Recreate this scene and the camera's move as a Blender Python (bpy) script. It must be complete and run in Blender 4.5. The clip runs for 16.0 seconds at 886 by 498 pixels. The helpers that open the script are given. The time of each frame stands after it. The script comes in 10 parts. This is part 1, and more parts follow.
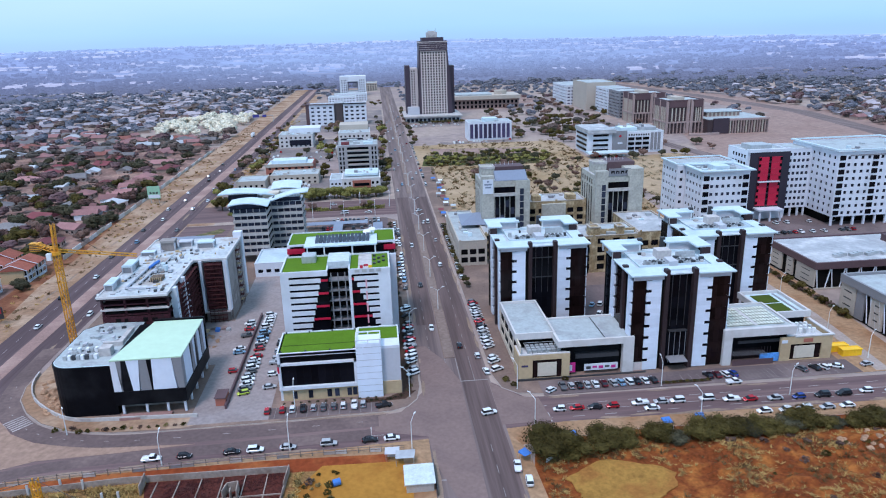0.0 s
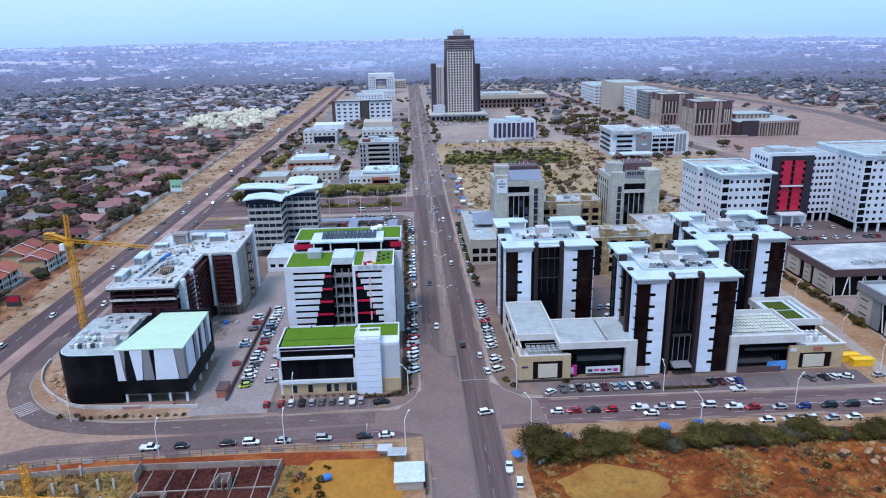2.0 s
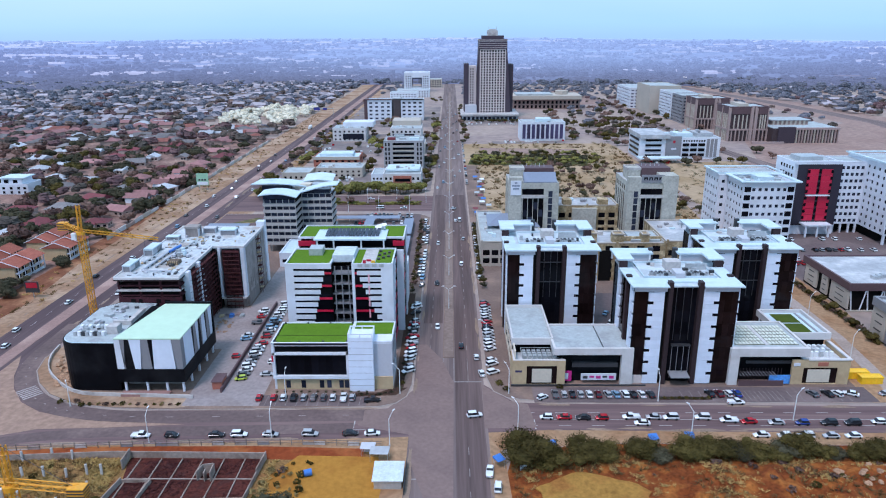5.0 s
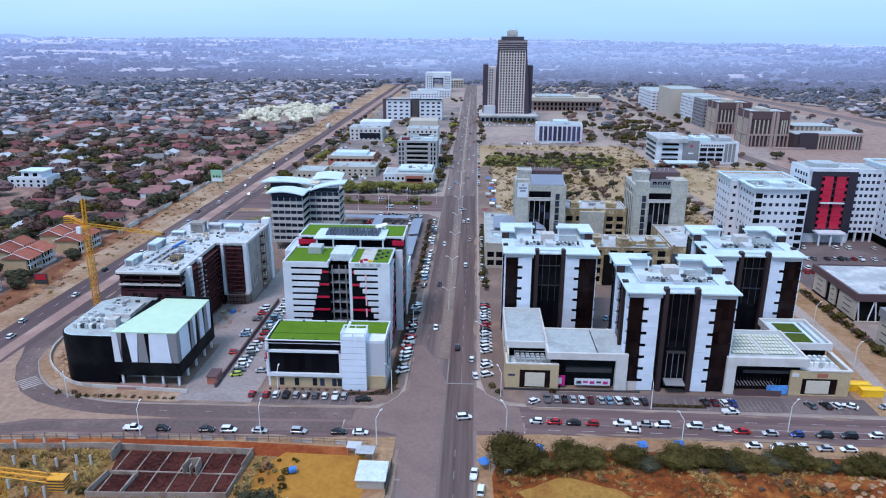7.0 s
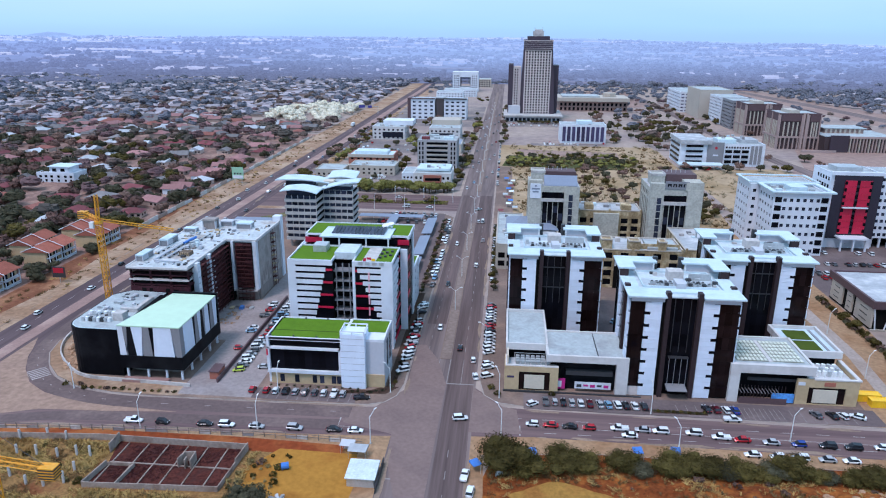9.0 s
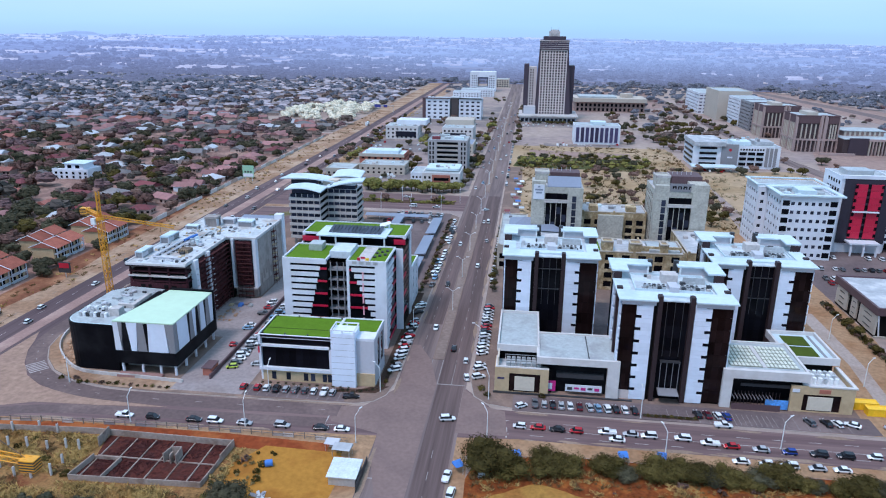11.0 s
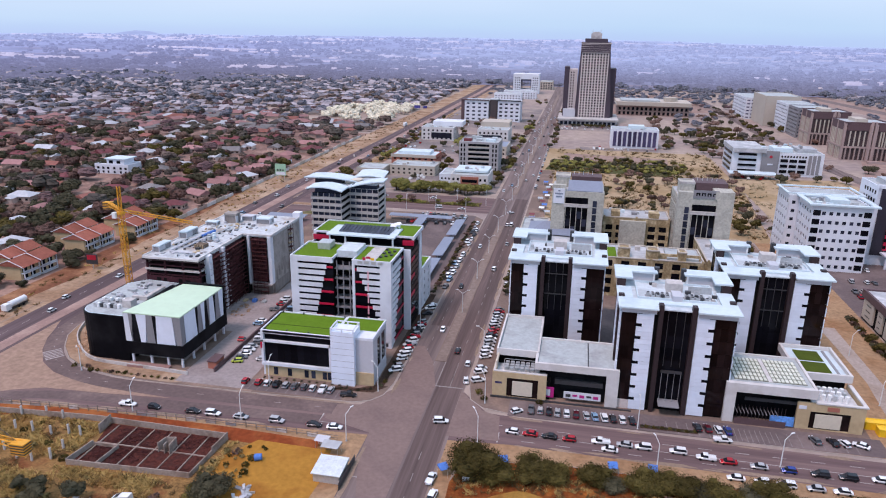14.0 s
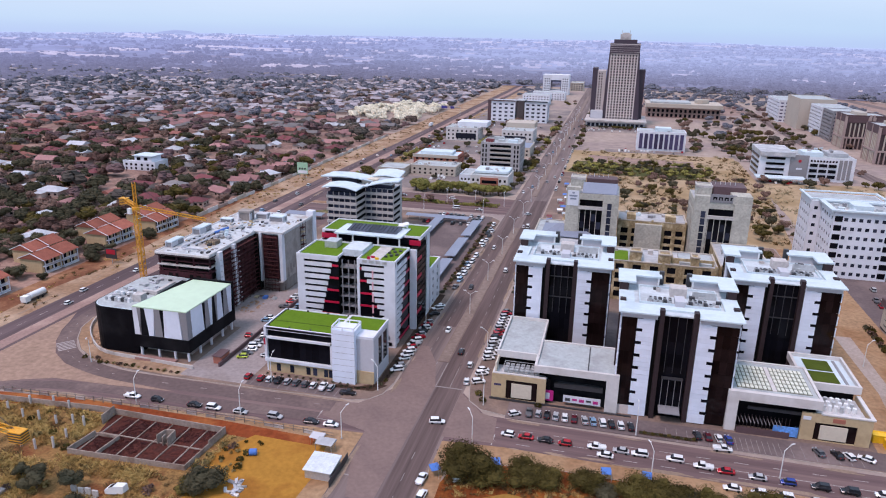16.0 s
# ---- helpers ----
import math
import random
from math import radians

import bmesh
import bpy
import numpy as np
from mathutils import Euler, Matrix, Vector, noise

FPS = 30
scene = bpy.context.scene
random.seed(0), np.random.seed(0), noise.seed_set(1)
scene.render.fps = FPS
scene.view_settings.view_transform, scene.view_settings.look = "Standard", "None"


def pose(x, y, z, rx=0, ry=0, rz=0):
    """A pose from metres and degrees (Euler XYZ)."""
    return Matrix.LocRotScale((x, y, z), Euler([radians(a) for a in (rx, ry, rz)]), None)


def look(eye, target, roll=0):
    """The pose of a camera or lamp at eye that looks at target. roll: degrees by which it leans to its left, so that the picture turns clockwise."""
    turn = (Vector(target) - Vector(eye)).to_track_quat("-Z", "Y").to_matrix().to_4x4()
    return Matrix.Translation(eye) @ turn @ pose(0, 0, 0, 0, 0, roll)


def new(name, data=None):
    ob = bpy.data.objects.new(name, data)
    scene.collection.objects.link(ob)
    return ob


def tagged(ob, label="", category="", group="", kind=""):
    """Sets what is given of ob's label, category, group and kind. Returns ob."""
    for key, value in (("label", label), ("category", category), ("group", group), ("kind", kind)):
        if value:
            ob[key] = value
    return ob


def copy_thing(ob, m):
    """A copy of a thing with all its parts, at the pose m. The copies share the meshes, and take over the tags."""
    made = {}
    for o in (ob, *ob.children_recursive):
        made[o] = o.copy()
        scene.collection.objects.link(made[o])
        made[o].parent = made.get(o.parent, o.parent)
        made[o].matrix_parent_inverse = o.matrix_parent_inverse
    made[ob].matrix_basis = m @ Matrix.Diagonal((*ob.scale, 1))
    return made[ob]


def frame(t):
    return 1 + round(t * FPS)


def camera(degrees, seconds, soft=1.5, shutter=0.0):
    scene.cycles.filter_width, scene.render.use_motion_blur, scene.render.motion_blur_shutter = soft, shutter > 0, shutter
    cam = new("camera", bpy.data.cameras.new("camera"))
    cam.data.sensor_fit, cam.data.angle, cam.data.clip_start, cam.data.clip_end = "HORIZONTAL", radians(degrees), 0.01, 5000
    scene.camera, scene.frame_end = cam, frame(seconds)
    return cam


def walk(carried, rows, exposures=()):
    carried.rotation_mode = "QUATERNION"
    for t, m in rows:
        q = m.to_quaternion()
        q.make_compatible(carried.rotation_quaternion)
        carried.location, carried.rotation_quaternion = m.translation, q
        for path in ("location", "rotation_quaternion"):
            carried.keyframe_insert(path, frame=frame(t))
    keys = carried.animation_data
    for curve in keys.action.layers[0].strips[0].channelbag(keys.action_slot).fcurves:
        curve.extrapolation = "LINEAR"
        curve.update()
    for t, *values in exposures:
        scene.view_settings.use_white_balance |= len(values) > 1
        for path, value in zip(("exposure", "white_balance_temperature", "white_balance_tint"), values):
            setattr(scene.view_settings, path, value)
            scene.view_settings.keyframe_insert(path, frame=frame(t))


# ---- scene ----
cam = camera(65.2, 16.0, soft=1.1)
METRES, EYE, TILT, LEAN, TURN = 67.0, 101.0, 0.0, 0.0, -5.1
ROWS = [
    (0.0, 0.0, 0.0, 0.0, -0.48, -17.28, 1.53),
    (0.5, 0.0305, 0.0014, -0.0014, 0.2, -17.3, 1.45),
    (1.0, 0.0605, 0.0028, -0.0016, 0.88, -17.33, 1.34),
    (1.5, 0.0904, 0.0043, -0.0022, 1.54, -17.34, 1.21),
    (2.0, 0.1197, 0.0064, -0.0038, 2.19, -17.35, 1.07),
    (2.5, 0.1499, 0.0087, -0.0045, 2.84, -17.35, 0.95),
    (3.0, 0.1801, 0.0115, -0.0045, 3.47, -17.36, 0.82),
    (3.5, 0.2095, 0.014, -0.0045, 4.07, -17.36, 0.69),
    (4.0, 0.2394, 0.017, -0.0037, 4.66, -17.38, 0.59),
    (6.5, 0.3881, 0.0375, 0.0023, 7.14, -17.35, -0.15),
    (7.0, 0.4179, 0.0423, 0.0023, 7.77, -17.35, -0.27),
    (7.5, 0.4484, 0.0481, 0.0026, 8.41, -17.39, -0.34),
    (8.0, 0.479, 0.0541, 0.0027, 9.06, -17.4, -0.36),
    (8.5, 0.508, 0.0601, 0.0034, 9.66, -17.41, -0.37),
    (9.0, 0.5412, 0.067, 0.0047, 10.35, -17.42, -0.38),
    (11.5, 0.6964, 0.1036, 0.0069, 12.75, -17.46, -0.59),
    (12.0, 0.7296, 0.1121, 0.0058, 13.5, -17.46, -0.64),
    (12.5, 0.7588, 0.1199, 0.0066, 14.17, -17.45, -0.65),
    (13.0, 0.792, 0.1289, 0.0078, 14.9, -17.42, -0.72),
    (13.5, 0.8209, 0.1371, 0.0096, 15.51, -17.4, -0.76),
    (14.0, 0.8544, 0.1468, 0.0108, 16.23, -17.39, -0.82),
    (14.5, 0.8838, 0.1556, 0.0122, 16.86, -17.39, -0.82),
    (15.0, 0.9168, 0.1656, 0.0134, 17.6, -17.4, -0.87),
    (15.5, 0.9456, 0.1752, 0.0143, 18.26, -17.4, -0.91),
    (16.0, 0.9783, 0.1866, 0.0139, 19.0, -17.41, -0.98),
]
walk(cam, [(t, pose(0, 0, EYE, TILT, LEAN, TURN) @ pose(METRES * x, METRES * y, METRES * z, 90 + pitch, roll, yaw)) for t, x, y, z, yaw, pitch, roll in ROWS],
     exposures=[(0, 0.06, 5700, 23), (12.72, .06, 5700, 23), (12.9, .04, 6450, 33), (14.2, 0.04, 6650, 37), (16, 0.04, 6700, 38)])

# ---- sky, sun, exposure ----
scene.view_settings.exposure = 0.0
world = bpy.data.worlds.new("world")
scene.world = world
world.use_nodes = True
wn, wl = world.node_tree.nodes, world.node_tree.links
wn.clear()
sky = wn.new("ShaderNodeTexSky")
sky.sky_type, sky.sun_disc = "NISHITA", False
sky.sun_elevation, sky.sun_rotation = radians(58), radians(-40)
sky.air_density, sky.dust_density, sky.ozone_density = 1.6, 3.0, 2.0
bright = wn.new("ShaderNodeBackground")
bright.inputs[1].default_value = 0.098
wout = wn.new("ShaderNodeOutputWorld")
veil = wn.new("ShaderNodeMix")
veil.data_type = "RGBA"
veil.inputs[0].default_value = 0.7
cloud = wn.new("ShaderNodeTexNoise")
cloud.inputs["Scale"].default_value, cloud.inputs["Detail"].default_value = 2.2, 4.0
cstretch = wn.new("ShaderNodeMapping")
cstretch.inputs["Scale"].default_value = (1, 1, 6)
ccoord = wn.new("ShaderNodeTexCoord")
wl.new(ccoord.outputs["Generated"], cstretch.inputs[0])
wl.new(cstretch.outputs[0], cloud.inputs["Vector"])
tone = wn.new("ShaderNodeMix")
tone.data_type = "RGBA"
tone.inputs[6].default_value, tone.inputs[7].default_value = (4.9, 9.3, 11.8, 1), (6.8, 10.9, 12.9, 1)
wl.new(cloud.outputs[0], tone.inputs[0])
wl.new(tone.outputs[2], veil.inputs[7])
wl.new(sky.outputs[0], veil.inputs[6])
split, low = wn.new("ShaderNodeSeparateXYZ"), wn.new("ShaderNodeMapRange")
wl.new(ccoord.outputs["Generated"], split.inputs[0])
wl.new(split.outputs[2], low.inputs[0])
low.interpolation_type = "SMOOTHSTEP"
low.inputs[1].default_value, low.inputs[2].default_value = -0.01, 0.013
low.inputs[3].default_value, low.inputs[4].default_value = 1.0, 0.0
dusk = wn.new("ShaderNodeMix")
dusk.data_type, dusk.blend_type = "RGBA", "MULTIPLY"
dusk.inputs[7].default_value = (0.95, 0.9, 0.99, 1)
wl.new(low.outputs[0], dusk.inputs[0])
wl.new(veil.outputs[2], dusk.inputs[6])
wl.new(dusk.outputs[2], bright.inputs[0])
wl.new(bright.outputs[0], wout.inputs[0])
sun_data = bpy.data.lights.new("sun", "SUN")
sun_data.energy, sun_data.angle, sun_data.color = 2.2, radians(14), (1.0, 0.93, 0.84)
sun = new("sun", sun_data)
sun.matrix_world = look((-60, -90, 200), (0, 0, 0))


# ---- materials ----
def mat(name, col, rough=0.75, metal=0.0, var=0.18, big=0.06, fine=1.3, bump=0.15, rand=0.0, col2=None, mix2=(0.5, 0.62), emit=0.0, islands=False, stretch=None, spec=0.5):
    m = bpy.data.materials.new(name)
    m.use_nodes = True
    n, l = m.node_tree.nodes, m.node_tree.links
    b = n["Principled BSDF"]
    b.inputs["Roughness"].default_value, b.inputs["Metallic"].default_value = rough, metal
    b.inputs["Specular IOR Level"].default_value = spec if rough < 0.85 else min(spec, 0.12)
    tc = n.new("ShaderNodeTexCoord")
    src = tc.outputs["Object"]
    if stretch:
        mp = n.new("ShaderNodeMapping")
        mp.inputs["Scale"].default_value = stretch
        l.new(src, mp.inputs[0])
        src = mp.outputs[0]
    n1, n2 = n.new("ShaderNodeTexNoise"), n.new("ShaderNodeTexNoise")
    for k, sc, det in ((n1, big, 5.0), (n2, fine, 4.0)):
        k.inputs["Scale"].default_value, k.inputs["Detail"].default_value = sc, det
        l.new(src, k.inputs["Vector"])
    add = n.new("ShaderNodeMath")
    add.operation = "ADD"
    l.new(n1.outputs[0], add.inputs[0])
    l.new(n2.outputs[0], add.inputs[1])
    rng = n.new("ShaderNodeMapRange")
    rng.inputs[1].default_value, rng.inputs[2].default_value = 0.65, 1.35
    rng.inputs[3].default_value, rng.inputs[4].default_value = 1 - var, 1 + var
    l.new(add.outputs[0], rng.inputs[0])
    val = rng.outputs[0]
    if rand:
        if islands:
            oi = n.new("ShaderNodeNewGeometry").outputs["Random Per Island"]
        else:
            oi = n.new("ShaderNodeObjectInfo").outputs["Random"]
        r2 = n.new("ShaderNodeMapRange")
        r2.inputs[3].default_value, r2.inputs[4].default_value = 1 - rand, 1 + rand
        l.new(oi, r2.inputs[0])
        mu = n.new("ShaderNodeMath")
        mu.operation = "MULTIPLY"
        l.new(val, mu.inputs[0])
        l.new(r2.outputs[0], mu.inputs[1])
        val = mu.outputs[0]
    hsv = n.new("ShaderNodeHueSaturation")
    hsv.inputs["Color"].default_value = (*col, 1)
    if col2:
        ramp = n.new("ShaderNodeMapRange")
        ramp.inputs[1].default_value, ramp.inputs[2].default_value = mix2
        l.new(n1.outputs[0], ramp.inputs[0])
        mx = n.new("ShaderNodeMix")
        mx.data_type = "RGBA"
        mx.inputs[6].default_value, mx.inputs[7].default_value = (*col, 1), (*col2, 1)
        l.new(ramp.outputs[0], mx.inputs[0])
        l.new(mx.outputs[2], hsv.inputs["Color"])
    l.new(val, hsv.inputs["Value"])
    l.new(hsv.outputs[0], b.inputs["Base Color"])
    if bump:
        bp = n.new("ShaderNodeBump")
        bp.inputs["Strength"].default_value, bp.inputs["Distance"].default_value = bump, 0.1
        l.new(n2.outputs[0], bp.inputs["Height"])
        l.new(bp.outputs[0], b.inputs["Normal"])
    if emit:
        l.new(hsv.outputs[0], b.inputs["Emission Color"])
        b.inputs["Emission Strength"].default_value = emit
    return m


ASPHALT = mat("asphalt", (0.15, 0.111, 0.106), 0.9, var=0.2, big=0.3, fine=1.7, col2=(0.205, 0.152, 0.141), mix2=(0.42, 0.66), stretch=(1, 0.035, 1), bump=0.05)
ASPHALT_NEW = mat("darker_worn_asphalt", (0.108, 0.075, 0.071), 0.9, var=0.24, big=0.34, fine=1.9, col2=(0.145, 0.1, 0.093), mix2=(0.42, 0.66), stretch=(1, 0.03, 1), bump=0.05)
ASPHALT_PALE = mat("dusty_junction_asphalt", (0.218, 0.15, 0.135), 0.9, var=0.18, big=0.09, fine=0.9, col2=(0.17, 0.117, 0.107), mix2=(0.44, 0.64), bump=0.05)
HIGHWAY = mat("highway_asphalt", (0.1, 0.068, 0.072), 0.9, var=0.2, big=0.25, fine=1.6, col2=(0.135, 0.093, 0.094), mix2=(0.42, 0.66), stretch=(1, 0.035, 1), bump=0.05)
ASPHALT_X = mat("asphalt_cross", (0.14, 0.09, 0.09), 0.9, var=0.2, big=0.3, fine=1.7, col2=(0.182, 0.12, 0.114), mix2=(0.42, 0.66), stretch=(0.035, 1, 1), bump=0.05)
LOT = mat("parking_asphalt", (0.14, 0.105, 0.104), 0.9, var=0.16, big=0.05, fine=0.8, col2=(0.18, 0.135, 0.13))
PAVING = mat("paving", (0.19, 0.132, 0.11), 0.9, var=0.22, big=0.07, fine=1.2, col2=(0.245, 0.166, 0.13))
KERB = mat("kerb_concrete", (0.33, 0.28, 0.25), 0.85, var=0.15)
PAINT = mat("road_paint", (0.42, 0.4, 0.38), 0.8, var=0.25, fine=2.0, bump=0)
SOIL_RED = mat("red_earth", (0.23, 0.05, 0.016), 0.95, var=0.35, big=0.07, fine=0.7, bump=0.6, col2=(0.29, 0.095, 0.03), mix2=(0.46, 0.62))
SOIL_OCHRE = mat("ochre_earth", (0.38, 0.175, 0.03), 0.95, var=0.22, big=0.08, fine=0.8, bump=0.4, col2=(0.27, 0.11, 0.02))
SOIL_TAN = mat("tan_earth", (0.35, 0.215, 0.125), 0.95, var=0.35, big=0.05, fine=0.7, bump=0.4, col2=(0.235, 0.125, 0.065), mix2=(0.48, 0.64))
VERGE = mat("rusty_verge_earth", (0.3, 0.178, 0.11), 0.95, var=0.35, big=0.05, fine=0.6, bump=0.4, col2=(0.355, 0.245, 0.17), mix2=(0.44, 0.6))
YARD = mat("dusty_yard_paving", (0.2, 0.165, 0.16), 0.9, var=0.25, big=0.04, fine=0.4, col2=(0.27, 0.215, 0.19), mix2=(0.46, 0.62))
LOT_RED = mat("rough_red_lot_earth", (0.185, 0.048, 0.013), 0.95, var=0.5, big=0.22, fine=1.4, bump=0.8, col2=(0.255, 0.088, 0.02), mix2=(0.47, 0.66))
EARTH_PINK = mat("pinkish_bare_earth", (0.33, 0.225, 0.19), 0.95, var=0.3, big=0.02, fine=0.2, bump=0.3, col2=(0.25, 0.165, 0.14), mix2=(0.42, 0.6))
LOT_PALE = mat("worn_concrete_lot", (0.3, 0.252, 0.245), 0.9, var=0.22, big=0.06, fine=0.8, col2=(0.24, 0.196, 0.188))
GRASS_DRY = mat("dry_grass_ground", (0.265, 0.145, 0.055), 0.95, var=0.55, big=0.12, fine=1.6, bump=0.7, col2=(0.15, 0.052, 0.021), mix2=(0.47, 0.62))
GROUND = mat("dusty_ground", (0.38, 0.295, 0.25), 0.95, var=0.28, big=0.012, fine=0.15, bump=0.3, col2=(0.26, 0.2, 0.185), mix2=(0.42, 0.6))
CONCRETE = mat("concrete", (0.34, 0.305, 0.285), 0.85, var=0.18, big=0.12, fine=0.9, col2=(0.24, 0.21, 0.195))
CONCRETE_L = mat("pale_concrete", (0.5, 0.465, 0.45), 0.8, var=0.2, big=0.16, fine=1.1, col2=(0.34, 0.31, 0.295))
WHITE = mat("white_render", (0.665, 0.685, 0.745), 0.6, var=0.06, big=0.1, fine=0.8, bump=0.05, col2=(0.575, 0.59, 0.64), rand=0.03)
OFFWHITE = mat("off_white_render", (0.6, 0.57, 0.56), 0.65, var=0.08, big=0.15, fine=0.8, bump=0.05, col2=(0.52, 0.485, 0.47))
WHITE_PANEL = mat("white_cladding", (0.68, 0.73, 0.835), 0.4, var=0.05, big=0.15, fine=0.6, bump=0.03, rand=0.05)
WHITE_ROOF = mat("white_roof", (0.55, 0.65, 0.7), 0.6, var=0.1, big=0.12, fine=0.7, bump=0.05, col2=(0.43, 0.52, 0.565), mix2=(0.5, 0.68))
MINT_ROOF = mat("mint_roof_sheet", (0.5, 0.655, 0.485), 0.55, var=0.06, big=0.08, fine=0.5, bump=0.05)
GREY_ROOF = mat("grey_roof", (0.38, 0.39, 0.41), 0.8, var=0.24, big=0.1, fine=0.6, col2=(0.48, 0.48, 0.49))
PALE_ROOF = mat("pale_roof_membrane", (0.4, 0.44, 0.45), 0.8, var=0.2, big=0.16, fine=1.1, col2=(0.29, 0.305, 0.315), mix2=(0.46, 0.64))
DECK = mat("pale_blue_roof_deck", (0.53, 0.59, 0.625), 0.7, var=0.18, big=0.14, fine=0.9, bump=0.05, col2=(0.38, 0.415, 0.44), mix2=(0.5, 0.64))
TURF = mat("green_turf", (0.092, 0.178, 0.011), 0.95, var=0.16, big=0.2, fine=1.5, bump=0.5)
TURF_DK = mat("olive_turf", (0.062, 0.088, 0.012), 0.95, var=0.18, big=0.2, fine=1.5, bump=0.5)
TURF_LINE = mat("dark_turf_edge", (0.05, 0.09, 0.01), 0.95, var=0.2)
GLASS = mat("dark_glass", (0.006, 0.006, 0.009), 0.12, var=0.5, big=0.08, fine=0.3, bump=0.0, rand=0.4, spec=0.08)
GLASS_BROWN = mat("brown_glass", (0.014, 0.0075, 0.0075), 0.1, var=0.7, big=0.12, fine=0.35, bump=0.0, rand=0.5, spec=0.14)
GLASS_BLUE = mat("blue_grey_glass", (0.03, 0.034, 0.055), 0.12, var=0.4, big=0.1, fine=0.3, bump=0.0, rand=0.5, spec=0.16)
GLASS_PURP = mat("violet_glass", (0.06, 0.05, 0.11), 0.2, var=0.3, bump=0.0, rand=0.3)
BLACK_CLAD = mat("black_cladding", (0.006, 0.006, 0.008), 0.35, var=0.3, big=0.1, fine=0.5, bump=0.05, col2=(0.012, 0.012, 0.014), spec=0.04)
DARK_FIN = mat("dark_fin_cladding", (0.042, 0.028, 0.03), 0.5, var=0.2, bump=0.05, spec=0.08)
# near-black colour stands in for shade in cores, recesses and undercrofts
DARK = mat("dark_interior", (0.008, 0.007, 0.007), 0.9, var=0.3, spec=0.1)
CHARCOAL = mat("charcoal_metal", (0.05, 0.05, 0.055), 0.5, metal=0.3, var=0.2, bump=0.05)
GREY_PANEL = mat("grey_panel", (0.23, 0.225, 0.24), 0.5, var=0.08, bump=0.05)
LIGHT_PANEL = mat("light_panel", (0.48, 0.48, 0.52), 0.5, var=0.06, bump=0.05)
TAN_WALL = mat("tan_render", (0.5, 0.37, 0.22), 0.8, var=0.1, big=0.2, fine=1.0, bump=0.1, col2=(0.43, 0.31, 0.18))
BEIGE = mat("beige_render", (0.6, 0.52, 0.42), 0.8, var=0.1, big=0.15)
STONE = mat("tan_stone_cladding", (0.34, 0.255, 0.145), 0.85, var=0.45, big=0.3, fine=1.3, bump=0.5, col2=(0.47, 0.385, 0.25))
STONE_GREY = mat("grey_stone_cladding", (0.47, 0.45, 0.39), 0.8, var=0.3, big=0.25, fine=1.1, bump=0.25, col2=(0.34, 0.325, 0.285), mix2=(0.46, 0.6))
SLATE_ROOF = mat("blue_grey_roof_sheet", (0.2, 0.23, 0.3), 0.55, var=0.12, bump=0.1)
RED = mat("red_cladding", (0.42, 0.012, 0.03), 0.45, var=0.1, bump=0.03)
CRIMSON = mat("crimson_panel", (0.5, 0.01, 0.045), 0.4, var=0.12, bump=0.03, rand=0.1)
REDWALL = mat("brick_red_render", (0.36, 0.12, 0.08), 0.8, var=0.12)
BROWN = mat("brown_stone", (0.26, 0.175, 0.155), 0.8, var=0.15, col2=(0.31, 0.21, 0.185))
DKBROWN = mat("dark_maroon_cladding", (0.1, 0.055, 0.06), 0.7, var=0.15)
CREAM = mat("cream_stone", (0.45, 0.39, 0.33), 0.8, var=0.1)
TOWER_DK = mat("plum_cladding", (0.055, 0.036, 0.052), 0.6, var=0.15)
TOWER_LT = mat("tower_beige", (0.56, 0.485, 0.465), 0.7, var=0.1)
METAL = mat("galvanised_metal", (0.5, 0.51, 0.52), 0.45, metal=0.5, var=0.2)
STEEL_WHITE = mat("white_steel", (0.72, 0.73, 0.74), 0.4, var=0.06, bump=0)
CRANE_Y = mat("crane_yellow", (0.68, 0.3, 0.012), 0.5, var=0.15, bump=0)
RUST = mat("rusty_scaffold", (0.08, 0.027, 0.027), 0.85, var=0.4, fine=2.0)
YELLOW = mat("yellow_steel", (0.85, 0.5, 0.01), 0.5, var=0.1)
BLUE_TARP = mat("blue_tarpaulin", (0.05, 0.17, 0.5), 0.7, var=0.2)
ROOF_TILE = mat("terracotta_roof", (0.25, 0.1, 0.082), 0.85, var=0.25, big=0.3, fine=2.0, bump=0.4, rand=0.25)
ROOF_PINK = mat("faded_pink_roof", (0.3, 0.155, 0.15), 0.85, var=0.2, big=0.3, fine=2.0, bump=0.4, rand=0.4)
ROOF_MAROON = mat("maroon_roof", (0.16, 0.034, 0.04), 0.8, var=0.2, big=0.3, fine=2.0, bump=0.4, rand=0.25)
ROOF_GREY = mat("weathered_grey_roof", (0.18, 0.165, 0.165), 0.85, var=0.2, big=0.3, fine=2.0, bump=0.4, rand=0.3)
ROOF_PALE = mat("pale_sheet_roof", (0.42, 0.43, 0.46), 0.7, var=0.15, big=0.3, rand=0.2)
PLASTER = mat("house_plaster", (0.46, 0.345, 0.3), 0.85, var=0.15, big=0.3, rand=0.35)
LEAF = mat("leaf_olive", (0.085, 0.066, 0.019), 0.8, var=0.55, big=0.3, fine=1.2, bump=0, rand=0.35, spec=0.08)
LEAF_DK = mat("leaf_dark", (0.066, 0.06, 0.036), 0.8, var=0.45, big=0.3, fine=1.2, bump=0, rand=0.35, spec=0.08)
LEAF_BR = mat("leaf_brownish", (0.13, 0.08, 0.064), 0.85, var=0.45, big=0.3, fine=1.2, bump=0, rand=0.35, spec=0.08)
LEAF_LT = mat("leaf_light", (0.185, 0.17, 0.05), 0.8, var=0.4, big=0.3, fine=1.2, bump=0, rand=0.3, spec=0.08)
